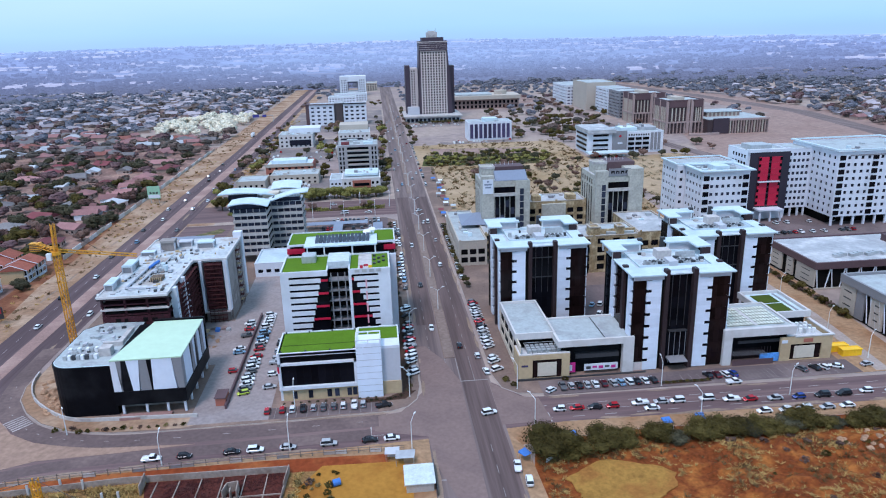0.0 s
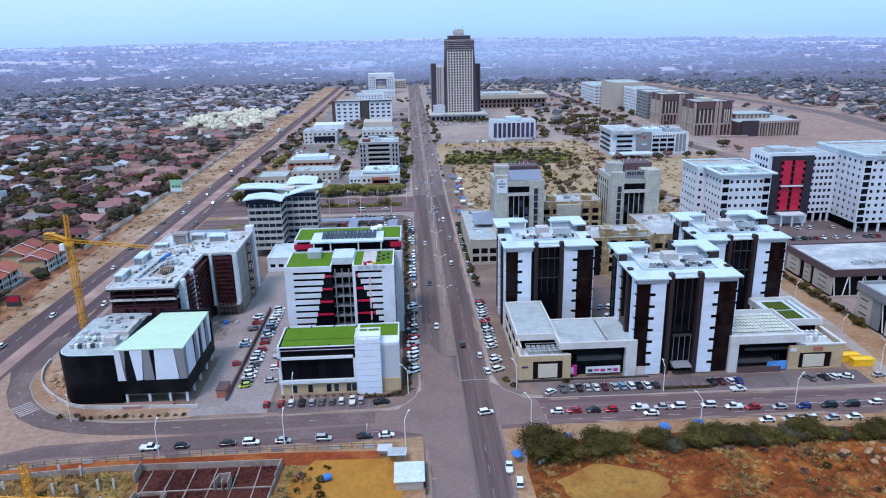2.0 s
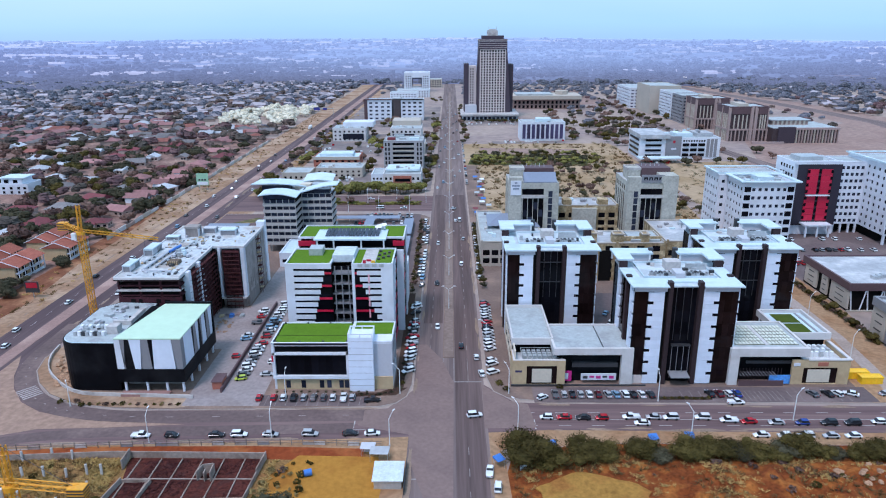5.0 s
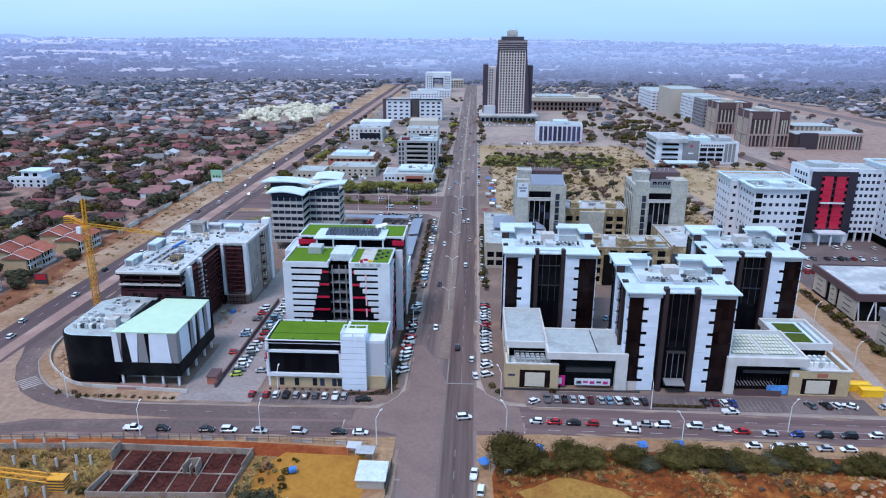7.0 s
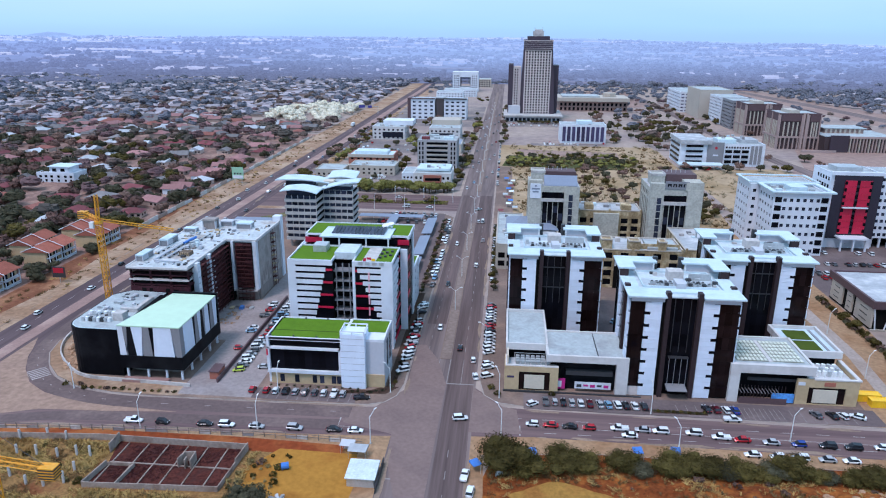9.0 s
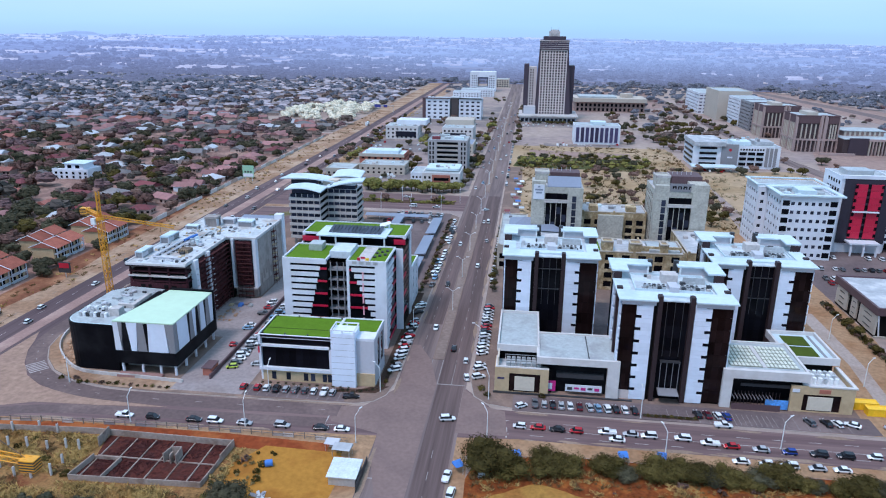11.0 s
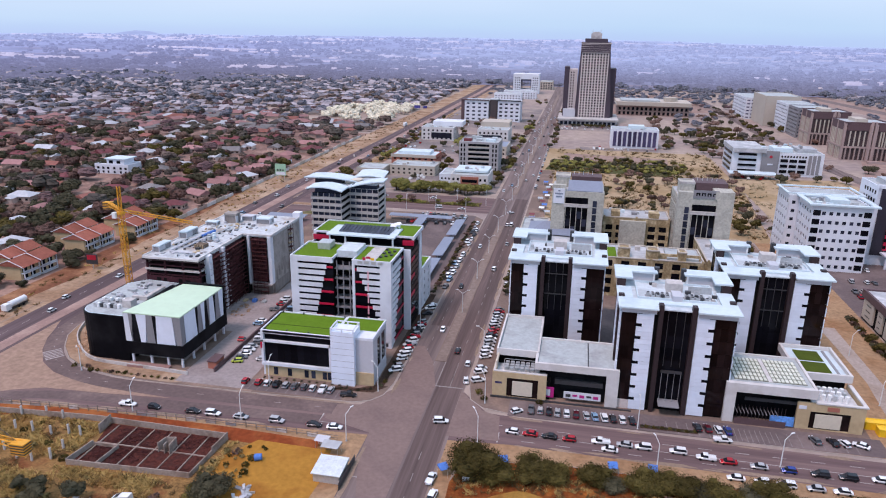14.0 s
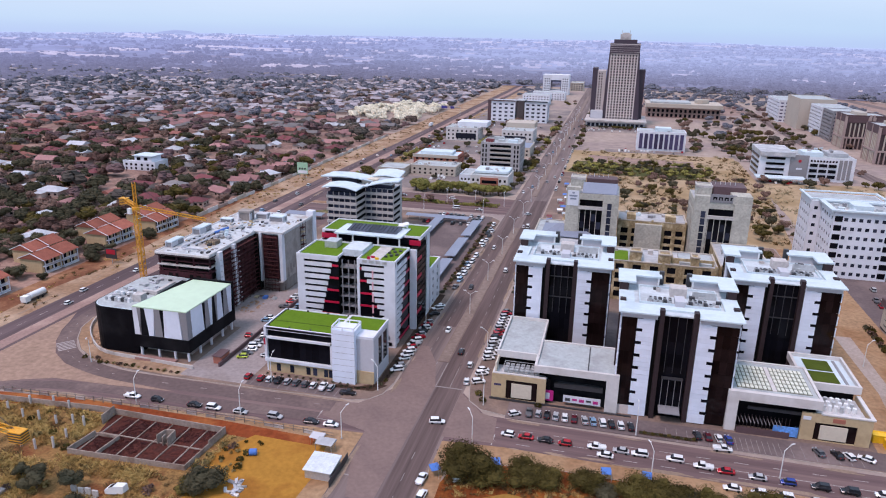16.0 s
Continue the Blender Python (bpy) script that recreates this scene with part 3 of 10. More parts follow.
slab("parking_lot_far_east", rect(158, 300, 272, 372), 0.06, LOT, "asphalt parking lot before the white office complex", "parking lot")
slab("dirt_track", [(139.6, 175.4), (160, 175.4), (166, 222), (168, 240), (168, 372), (151, 372), (150, 300), (141, 220)], 0.17, SOIL_TAN, "wide sandy track between building sites", "dirt road")
slab("dirt_track_paved", [(146.5, 176), (151, 176), (155.2, 219), (155, 262), (149.4, 262), (150.8, 219)], 0.19, mat("pale_worn_paving", (0.37, 0.3, 0.265), 0.9, var=0.25, big=0.07, fine=1.0, col2=(0.29, 0.225, 0.19)), "pale paved lane along the sandy track", "dirt road", 0.05)

slab("lot_grass_island", [(-101.2, 371.5), (-90.1, 383), (-86.6, 380), (-87.6, 374), (-98, 364)], 0.24, mat("dull_green_verge", (0.12, 0.11, 0.05), 0.95, var=0.5, big=0.2, fine=1.2, bump=0.5, col2=(0.2, 0.14, 0.075)), "dull green grass island in the asphalt", "verge", 0.12)
slab("hall_verge", [(-104.6, 187.2), (-97.6, 180.4), (-87.6, 175.0), (-76, 172.9), (-58, 172.4), (-52, 174), (-52, 180), (-77, 181.4), (-88, 182), (-95.2, 188), (-95.2, 217), (-99, 226), (-111.1, 226), (-111.2, 212), (-112.2, 204), (-109.8, 195.2)], 0.17, VERGE, "sandy verge round the black hall", "verge")

slab("planting_bed", [(3.4, 184), (6.0, 184), (6.0, 262), (3.4, 262)], 0.185, BED, "dark soil planting bed along the pavement", "planting bed", 0.1)
slab("planting_bed_cross", rect(-92, 2, 413, 421), 0.16, BED, "dark soil divider of the cross street", "planting bed", 0.2)
slab("planting_bed_corner", [(-8, 178.6), (4, 179.6), (7.2, 184), (3, 184), (-1, 181.2), (-8, 180.8)], 0.185, BED, "dark soil planting bed at the corner", "planting bed", 0.1)
slab("planting_bed_front", [(80, 176.8), (95, 176.8), (95, 178.6), (80, 178.6)], 0.19, BED, "dark soil planting bed before the tower", "planting bed", 0.1)

# open ground in front and behind
slab("red_lot_west", [(-128, 60), (9, 60), (9, 150.5), (-30, 153.2), (-72, 152.5), (-100, 148), (-128, 140)], 0.03, GRASS_DRY, "dry yellow grass on a building site", "earth")
slab("red_strip", [(-112, 141.5), (-100, 145.6), (-66, 148.8), (-2, 147.4), (-2, 152.6), (-30, 153.7), (-74, 153.4), (-102, 150.5)], 0.042, SOIL_RED, "bare strip of red earth beside the fence", "earth")
slab("ochre_patch", [(-21, 118), (3, 122), (4, 139), (2, 149), (-18, 149.6), (-24, 140)], 0.046, SOIL_OCHRE, "trampled patch of ochre earth", "earth")


def lot_height(x, y):
    """Lumps and ridges of the open red lot, flat at its edges."""
    edge = min(1.0, max(0.0, (x - 36.5) / 5), 1.0) * min(1.0, max(0.0, (147.5 - y) / 5)) * min(1.0, max(0.0, (y - 62) / 8)) * min(1.0, max(0.0, (215 - x) / 12))
    d = ((x - 52.5) / 15) ** 2 + ((y - 133.5) / 10.5) ** 2
    edge *= min(1.0, max(0.0, d - 0.9) * 1.2)
    k = noise.noise(Vector((x * 0.08, y * 0.11, 3))) + 0.55 * noise.noise(Vector((x * 0.24, y * 0.3, 9))) + 0.3 * noise.noise(Vector((x * 0.7, y * 0.8, 5)))
    return edge * max(0.0, 0.45 + k) * 2.0


slab("red_lot_east", [(34, 60), (420, 60), (420, 152), (132, 154), (60, 155), (36, 152), (33, 140)], 0.03, LOT_RED, "open lot of bare red earth", "earth")
hm = M()
nx, ny = 150, 56
for jj in range(ny + 1):
    for ii in range(nx + 1):
        x, y = 36.5 + ii * 1.2, 84 + jj * 1.14
        hm.v.append((x, y, 0.045 + lot_height(x, y)))
hm.f = [(a, a + 1, a + nx + 2, a + nx + 1) for jj in range(ny) for a in range(jj * (nx + 1), jj * (nx + 1) + nx)]
solo("red_lot_relief", hm, LOT_RED, "lumpy bare red earth with low ridges", "earth", "structure")
slab("ochre_mound", [(52.5 + (12.4 + 1.1 * math.sin(i * 0.92) + 0.6 * math.sin(i * 2.1)) * math.cos(i * 0.1745), 133.5 + (8.3 + 0.8 * math.sin(i * 0.77)) * math.sin(i * 0.1745)) for i in range(36)], 0.34, mat("ochre_mound_earth", (0.32, 0.165, 0.038), 0.95, var=0.35, big=0.12, fine=1.0, bump=0.5, col2=(0.24, 0.105, 0.026)), "low flat mound of ochre earth", "earth", 0.6)
slab("shoulder_east", [(33, 152), (60, 155.3), (132, 154.2), (420, 152.3), (420, 156), (126, 160.2), (46, 161.5), (30, 160.2), (30, 150)], 0.035, SOIL_TAN, "sandy shoulder of the side street", "verge")
slab("shoulder_south", [(3, 60), (9, 60), (9, 158), (-28, 156.2), (-95, 153.6), (-95, 152.4), (-30, 153.8), (2, 152)], 0.036, SOIL_TAN, "sandy shoulder of the road", "verge")
slab("shoulder_south_east", [(30, 60), (36, 60), (33.5, 150), (30, 158)], 0.036, SOIL_TAN, "sandy shoulder of the road", "verge")
slab("field_dry", [(31, 372), (160, 372), (172, 500), (170, 655), (32, 655)], 0.03, FIELD, "open sandy field with scrub", "earth")
slab("field_green", [(34, 548), (128, 540), (138, 590), (40, 598)], 0.05, mat("scrub_green", (0.065, 0.068, 0.022), 0.95, var=0.4, big=0.05, fine=0.5, bump=0.6), "band of low green scrub", "grass")
slab("field_red", [(50, 600), (132, 592), (134, 622), (46, 632)], 0.05, EARTH_PINK, "strip of bare pinkish earth", "earth")
slab("field_east_sand", [(172, 374), (262, 374), (268, 500), (250, 560), (172, 545)], 0.045, FIELD, "pale sandy field with dry grass", "earth")
slab("field_east", [(172, 372), (300, 372), (480, 560), (470, 800), (300, 660), (270, 560), (172, 500)], 0.03, EARTH_PINK, "bare sandy building land", "earth")
slab("road_far_east", [(262, 372), (275, 372), (282, 500), (262, 640), (256, 1200), (244, 1200), (249, 640), (268, 500)], 0.06, ASPHALT, "grey street along the far offices", "road")
slab("highway_far_verge", [(404, 400), (480, 400), (548, 800), (528, 1050), (446, 1700), (380, 1700), (450, 1050), (468, 800)], 0.05, EARTH_PINK, "bare pinkish verge of the far carriageway", "verge")
slab("highway_far", [(430, 400), (452, 400), (520, 800), (500, 1050), (420, 1700), (404, 1700), (478, 1050), (496, 800)], 0.06, ASPHALT, "far dual carriageway across the plain", "road")
slab("field_far", [(100, 980), (260, 1040), (250, 1300), (60, 1300)], 0.04, EARTH_PINK, "far sandy field", "earth")

slab("yard_a", rect(-110, 6, 600, 726), 0.04, YARD, "asphalt yards round the cream offices", "parking lot")
slab("yard_b", rect(-110, 7, 452, 524), 0.04, YARD, "paved yards round the low red offices", "parking lot")
slab("yard_c", rect(-104, 7, 780, 1000), 0.04, YARD, "asphalt yards round the white hotel", "parking lot")
slab("yard_d", rect(60, 140, 656, 672), 0.05, YARD, "asphalt parking strip before the striped office", "parking lot")
slab("yard_e", rect(130, 172, 546, 640), 0.045, FIELD, "yellow dry grass by the sandy path", "grass")
slab("market_strip", rect(31, 42, 372, 545), 0.05, PAVING, "trampled roadside market strip", "pavement")
slab("tower_forecourt", rect(32, 104, 790, 828), 0.045, YARD, "paved forecourt of the tall tower", "pavement")

# painted lines, one object a group of strokes on its road
ln = M()
for y in range(192, 372, 9):
    for x in (13.3, 25.4):
        ln.box(x - 0.07, x + 0.07, y, y + 3.2, 0.05, 0.056)
for y in range(60, 156, 9):
    for x in (14.2, 19.4, 24.6):
        ln.box(x - 0.07, x + 0.07, y, y + 3.2, 0.05, 0.056)
ln.box(21.0, 29.4, 187.6, 188.1, 0.05, 0.056).box(21.0, 21.2, 188.1, 204, 0.05, 0.056).box(17.6, 17.75, 188, 204, 0.05, 0.056)
ln.box(10.0, 19.2, 139.7, 140.2, 0.05, 0.056).box(25.3, 25.45, 188.1, 204, 0.05, 0.056)
solo("main_street_lines", ln, mat("faded_road_paint", (0.27, 0.24, 0.23), 0.85, var=0.3, fine=2.0, bump=0), "worn white lane lines on the main street", "road marking", "structure")
ln = M()
for y in range(170, 900, 10):
    for x in (-132.6, -117.6):
        x += drift(y)
        ln.box(x - 0.08, x + 0.08, y, y + 4, 0.05, 0.056)
solo("highway_lines", ln, WORN_PAINT, "worn white lane lines on the highway", "road marking", "structure")
ln = M()
for x in range(-60, -2, 9):
    ln.box(x, x + 3.4, 166.2, 166.34, 0.046, 0.052)
    ln.box(x, x + 3.4, 161.4, 161.54, 0.046, 0.052)
ln.box(-6.2, -5.9, 161.5, 171.5, 0.046, 0.052)
for x in range(40, 300, 9):
    ln.box(x, x + 3.4, 170.0, 170.14, 0.046, 0.052)
    ln.box(x, x + 3.4, 163.4, 163.54, 0.046, 0.052)
ln.box(46, 300, 166.4, 166.55, 0.046, 0.052).box(42.6, 42.9, 161.7, 166.5, 0.046, 0.052)
solo("side_street_lines", ln, PAINT, "worn white lines on the side street", "road marking", "structure")
ln = M()
for x in range(-36, -3, 3):
    ln.box(x, x + 0.1, 173.6, 179.4, 0.175, 0.181)
for k in range(24):
    ln.box(102 + k * 2.7 - 50 * (k > 12), 102.1 + k * 2.7 - 50 * (k > 12), 176, 182, 0.175, 0.181)
for y in range(178, 250, 3):
    ln.box(-46.5, -41.8, y, y + 0.1, 0.175, 0.181).box(-40.2, -35.2, y, y + 0.1, 0.175, 0.181)
solo("bay_lines", ln, bpy.data.materials["faded_road_paint"], "thin white parking bay lines", "road marking", "structure")


def drifts(name, n, seed, lines, material, label, s0, s1, z):
    """Uneven thin patches strewn along streets: dust at the edges, dark wear in the lanes."""
    rs, m = random.Random(seed), M()
    for i in range(n):
        x0, y0, x1, y1, wide = rs.choice(lines)
        u = rs.random()
        x, y = x0 + (x1 - x0) * u + rs.uniform(-wide, wide), y0 + (y1 - y0) * u + rs.uniform(-wide, wide)
        a, s = math.atan2(y1 - y0, x1 - x0), rs.uniform(s0, s1)
        long, o, k = rs.uniform(3.0, 8.0), len(m.v), 11
        for j in range(k):
            b, q = 6.283 * j / k, rs.uniform(0.6, 1.15)
            px, py = s * long * q * math.cos(b), s * 0.55 * q * math.sin(b)
            m.v.append((x + px * math.cos(a) - py * math.sin(a), y + px * math.sin(a) + py * math.cos(a), z + 0.0004 * (i % 12)))
        m.f.append(tuple(range(o, o + k)))
    solo(name, m, material, label, "road wear", "stuff")


drifts("road_dust", 150, 4, [(9.6, 184, 9.6, 390, 0.4), (29.4, 190, 29.4, 372, 0.4), (9.6, 70, 9.6, 150, 0.5), (29.4, 70, 29.4, 150, 0.5), (-80, 172, 2, 172.4, 0.5), (-90, 154.4, -4, 157.6, 0.6), (46, 174.4, 140, 173.2, 0.5), (48, 161.8, 140, 160.6, 0.6), (-116.9, 200, -116.9, 500, 0.4), (-141, 200, -141, 520, 0.4)], mat("road_dust", (0.26, 0.185, 0.14), 0.95, var=0.25, bump=0), "pale dust drifted along the kerbs", 0.5, 1.3, 0.062)
# ---- dark towers with white piers ----
def dark_tower(x0, y0, z0=0.15, low=0.0):
    """One of three alike office towers, 32 m wide and 28 m deep."""
    th = thing("office_tower", "dark glass office tower with white notched piers and white roof slabs", "office building", (x0 + 16, y0 + 14, z0), "three dark towers")
    gx0, gx1, gy0, gy1, h = x0 + 1.0, x0 + 31.0, y0 + 1.4, y0 + 27, 30.6
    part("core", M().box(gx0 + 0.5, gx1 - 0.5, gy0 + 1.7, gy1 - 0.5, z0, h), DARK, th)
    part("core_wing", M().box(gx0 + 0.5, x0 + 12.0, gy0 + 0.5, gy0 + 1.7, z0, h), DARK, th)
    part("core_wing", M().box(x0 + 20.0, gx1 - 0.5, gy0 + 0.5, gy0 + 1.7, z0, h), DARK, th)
    # curtain walls, floor by floor
    fl = 3.75
    for k in range(8):
        zz = z0 + 0.6 + k * fl
        for a, b in ((gx0, x0 + 5.1), (x0 + 25.3, gx1)):
            n = 3
            for i in range(n):
                w = (b - a) / n
                piece("window", pane(w - 0.06, fl - 0.08, "S", GLASS_BROWN), th, (a + w * (i + 0.5), gy0 + 0.12, zz))
        for i in range(4):
            w = 7.4 / 4
            piece("window", pane(w - 0.08, fl - 0.08, "S", GLASS), th, (x0 + 12.2 + w * (i + 0.5), gy0 + 1.3, zz))
        for i in range(3):
            w = (gy1 - gy0) / 3
            for px, fc in ((gx0 + 0.2, "W"), (gx1 - 0.2, "E")):
                piece("window", pane(w - 0.08, fl - 0.08, fc, GLASS_BROWN if i % 2 else GLASS), th, (px, gy0 + w * (i + 0.5), zz))
    part("back_wall", M().box(gx0, gx1, gy1 - 0.5, gy1, z0, h), BLACK_CLAD, th)
    # white piers of panels with notches
    nh = 0.95
    for a, b, side in ((x0 + 5.1, x0 + 9.6, -1), (x0 + 20.8, x0 + 25.3, 1)):
        for k in range(8):
            zz = z0 + 0.3 + k * fl
            part("panel", M().box(a, b, gy0 - 0.45, gy0 + 0.6, zz, zz + (fl - nh) / 2 - 0.04), WHITE_PANEL, th)
            part("panel", M().box(a, b, gy0 - 0.45, gy0 + 0.6, zz + (fl - nh) / 2, zz + fl - nh - 0.03), WHITE_PANEL, th)
            aa, bb = (a + 1.5, b) if side < 0 else (a, b - 1.5)
            part("panel", M().box(aa, bb, gy0 - 0.45, gy0 + 0.6, zz + fl - nh, zz + fl - 0.03), WHITE_PANEL, th)
            nx = (a - 0.35, a + 1.46) if side < 0 else (b - 1.46, b + 0.35)
            part("notch_window", M().box(nx[0], nx[1], gy0 - 0.3, gy0 + 0.5, zz + fl - nh, zz + fl - 0.03), GLASS, th)
    for px, w in ((gx0 - 0.35, 0.7), (gx1 - 0.35, 0.7)):
        for ya, yb in ((gy0 + 0.2, gy0 + 3.8), (gy0 + 15.5, gy0 + 19)):
            for k in range(8):
                zz = z0 + 0.3 + k * fl
                part("panel", M().box(px, px + w, ya, yb, zz, zz + fl - nh - 0.03), WHITE_PANEL, th)
                part("panel", M().box(px, px + w, ya + 1.3, yb, zz + fl - nh, zz + fl - 0.03), WHITE_PANEL, th)
    # tall fins
    for fx in (x0 + 10.7, x0 + 19.4):
        part("fin", M().box(fx, fx + 1.25, gy0 - 0.55, gy0 + 1.6, z0, h + 1.9), DARK_FIN, th, "dark tall fin")
    for fx in (gx0 - 0.7, gx1 - 0.9):
        part("fin", M().box(fx, fx + 1.6, gy0 + 6.6, gy0 + 8.2, z0, h + 1.5), DARK_FIN, th, "dark tall fin")
    if y0 < 200:
        part("entrance_canopy", M().box(x0 + 13, x0 + 18.6, gy0 - 0.2, gy0 + 1.0, 12.4, 12.8), CHARCOAL, th)
        for i in range(4):
            part("entrance_rod", M().box(x0 + 13.2 + i * 1.7, x0 + 13.32 + i * 1.7, gy0 - 0.1, gy0 + 0.05, 2.2, 12.4), GREY_PANEL, th)
        part("porch_roof", M().prism([(x0 + 13, gy0 - 2.6), (x0 + 18.6, gy0 - 2.6), (x0 + 18.6, gy0 + 1), (x0 + 13, gy0 + 1)], 3.2, 0, [3.4, 3.4, 3.9, 3.9]), GREY_PANEL, th)
    else:
        part("sill_band", M().box(x0 + 12.1, x0 + 19.3, gy0 + 0.9, gy0 + 1.15, 19.4, 19.7).box(x0 + 12.1, x0 + 19.3, gy0 + 0.9, gy0 + 1.15, 26.4, 26.7), CHARCOAL, th)
    for i in range(3):
        part("mullion", M().box(x0 + 13.4 + i * 2.2, x0 + 13.55 + i * 2.2, gy0 + 0.9, gy0 + 1.1, 14, h), CHARCOAL, th)
    # roof: deck, front slabs, raised canopies
    part("roof_deck", M().box(gx0, gx1, gy0 + 0.6, gy1, h, h + 0.35), DECK, th)
    part("roof_slab", M().box(x0, x0 + 10.6, y0, y0 + 7.2, h + 0.5, h + 0.95).box(x0, x0 + 4.2, y0 + 7.2, y0 + 17, h + 0.5, h + 0.95), WHITE_ROOF, th)
    part("roof_slab", M().box(x0 + 20.7, x0 + 32, y0, y0 + 7.2, h + 0.5, h + 0.95).box(x0 + 27.8, x0 + 32, y0 + 7.2, y0 + 17, h + 0.5, h + 0.95), WHITE_ROOF, th)
    part("roof_slab", M().box(x0 + 10.6, x0 + 20.7, y0 + 4.5, y0 + 7.2, h + 0.36, h + 0.9), WHITE_ROOF, th)
    part("fascia", M().box(x0 + 1.0, x0 + 10.2, y0 + 0.9, y0 + 1.38, h - 0.9, h + 0.35), LIGHT_PANEL, th)
    part("fascia", M().box(x0 + 21, x0 + 31, y0 + 0.9, y0 + 1.38, h - 0.9, h + 0.35), LIGHT_PANEL, th)
    for sx, s in ((x0 - 0.4, 1), (x0 + 32.4, -1)):
        xx = sorted((sx, sx + s * 12.5))
        yy = sorted((sx, sx + s * 5))
        part("canopy", M().box(xx[0], xx[1], y0 + 23.5, y0 + 29, h + 3.0, h + 3.5).box(yy[0], yy[1], y0 + 17.5, y0 + 23.5, h + 3.0, h + 3.5), WHITE_ROOF, th, "raised white canopy")
        part("canopy_wall", M().box(xx[0] + 1.2, xx[1] - 1.2, y0 + 24.2, y0 + 24.6, h + 0.35, h + 3.0), LIGHT_PANEL, th)
        for dx, dy in ((0.7, 18), (0.7, 28), (11.6, 24), (11.6, 28.4)):
            part("canopy_post", M().box(sx + s * dx - 0.25, sx + s * dx + 0.25, y0 + dy - 0.25, y0 + dy + 0.25, h + 0.3, h + 3.0), STEEL_WHITE, th)
        part("dark_block", M().box(min(sx + s * 0.5, sx + s * 3), max(sx + s * 0.5, sx + s * 3), y0 + 17.1, y0 + 19, h + 0.3, h + 2.9), DARK_FIN, th)
        part("vent_box", M().box(sx + s * 12.5 - 0.7, sx + s * 12.5 + 0.7, y0 + 26, y0 + 27.4, h + 0.35, h + 4.3), CHARCOAL, th)
    part("lift_house", M().box(x0 + 14, x0 + 18.5, y0 + 16, y0 + 20, h + 0.35, h + 3.0), CONCRETE_L, th)
    part("upstand", M().ring(x0 + 5.5, x0 + 27, y0 + 9, y0 + 23, h + 0.35, h + 0.95, 0.3), WHITE_ROOF, th)
    rnd = random.Random(int(x0))
    for bx in (8.0, 18.6):
        for i in range(5):
            for j in range(2):
                ux, uy = x0 + bx + i * 1.3, y0 + 9.6 + j * 1.7
                if rnd.random() < 0.12:
                    continue
                u = part("air_unit", M().box(ux, ux + 1.0, uy, uy + 1.0, h + 0.36, h + 1.5), METAL if (i + j) % 3 else CHARCOAL, th)
                part("fan_ring", M().rod((ux + 0.5, uy + 0.5, h + 1.5), (ux + 0.5, uy + 0.5, h + 1.62), 0.4, n=8), CHARCOAL, u)
        part("unit_tray", M().box(x0 + bx - 0.3, x0 + bx + 6.4, y0 + 9.3, y0 + 12.7, h + 0.35, h + 0.42), GREY_PANEL, th)
    part("duct_house", M().box(x0 + 14.9, x0 + 17.6, y0 + 8.6, y0 + 13.4, h + 0.35, h + 1.9), LIGHT_PANEL, th)
    for px in (x0 + 2.4, x0 + 8.2, x0 + 23.4, x0 + 29.2):
        part("slab_leg", M().box(px, px + 0.35, y0 + 6.6, y0 + 7.0, h + 0.3, h + 0.6), STEEL_WHITE, th)
    for i in range(9):
        ux, uy = x0 + 6 + rnd.random() * 20, y0 + 9.5 + rnd.random() * 12
        part("roof_box", M().box(ux, ux + rnd.uniform(0.5, 1.6), uy, uy + rnd.uniform(0.5, 1.4), h + 0.3, h + rnd.uniform(0.8, 1.9)), (METAL, CONCRETE_L, CHARCOAL)[i % 3], th)
    part("screen", M().box(x0 + 20, x0 + 26.5, y0 + 16.4, y0 + 16.6, h + 0.35, h + 2.4), METAL, th)
    part("hatch", M().box(x0 + 22, x0 + 24.5, y0 + 18.5, y0 + 21, h + 0.35, h + 1.1), WHITE_ROOF, th)
    for i in range(5):
        part("pipe", M().box(x0 + 20 + i * 0.8, x0 + 20.35 + i * 0.8, y0 + 10, y0 + 15 - i * 0.5, h + 0.36, h + 0.7), METAL, th)
    return th


dark_tower(38.3, 220.0)
dark_tower(72.0, 185.2)
dark_tower(105.7, 221.0)

# ---- low wing beside the towers, west ----
MAGENTA = mat("magenta_print", (0.5, 0.02, 0.2), 0.5, var=0.1)
lw = thing("shop_wing", "low shop wing with tan front, white frame and flat pale roofs", "shop building", (56, 200, 0.15))
part("body", M().box(39.2, 51, 194.5, 219, 0.15, 11.0).box(51, 73.2, 189, 204, 0.15, 11.0).box(39.5, 55, 187, 194.5, 0.15, 7.2), DARK, lw)
facade(lw, "W", 187, 222, 0.15, 10.8, 39.0, spread(190, 220, 4, 6.2), [(2.0, 4.6), (6.4, 9.4)], BEIGE, GLASS_BROWN)
part("upper_roof", M().box(39.2, 51.0, 193, 219, 11.0, 11.4), PALE_ROOF, lw)
part("upper_parapet", M().ring(38.6, 51.2, 192.4, 219.6, 10.2, 12.3, 0.55), OFFWHITE, lw)
part("frame_roof", M().box(51.2, 73.6, 186.5, 204, 11.0, 11.5), PALE_ROOF, lw)
part("frame_parapet", M().box(50.4, 74.0, 185.6, 186.4, 10.0, 12.1).box(50.4, 51.15, 186.4, 192.4, 10.0, 12.1).box(73.3, 74.0, 186.4, 204, 10.6, 12.0).box(51.2, 73.3, 203.5, 204.1, 11.0, 12.0), OFFWHITE, lw)
part("roof_joint", M().box(65.2, 65.5, 186.6, 203.4, 11.5, 11.62), CHARCOAL, lw)
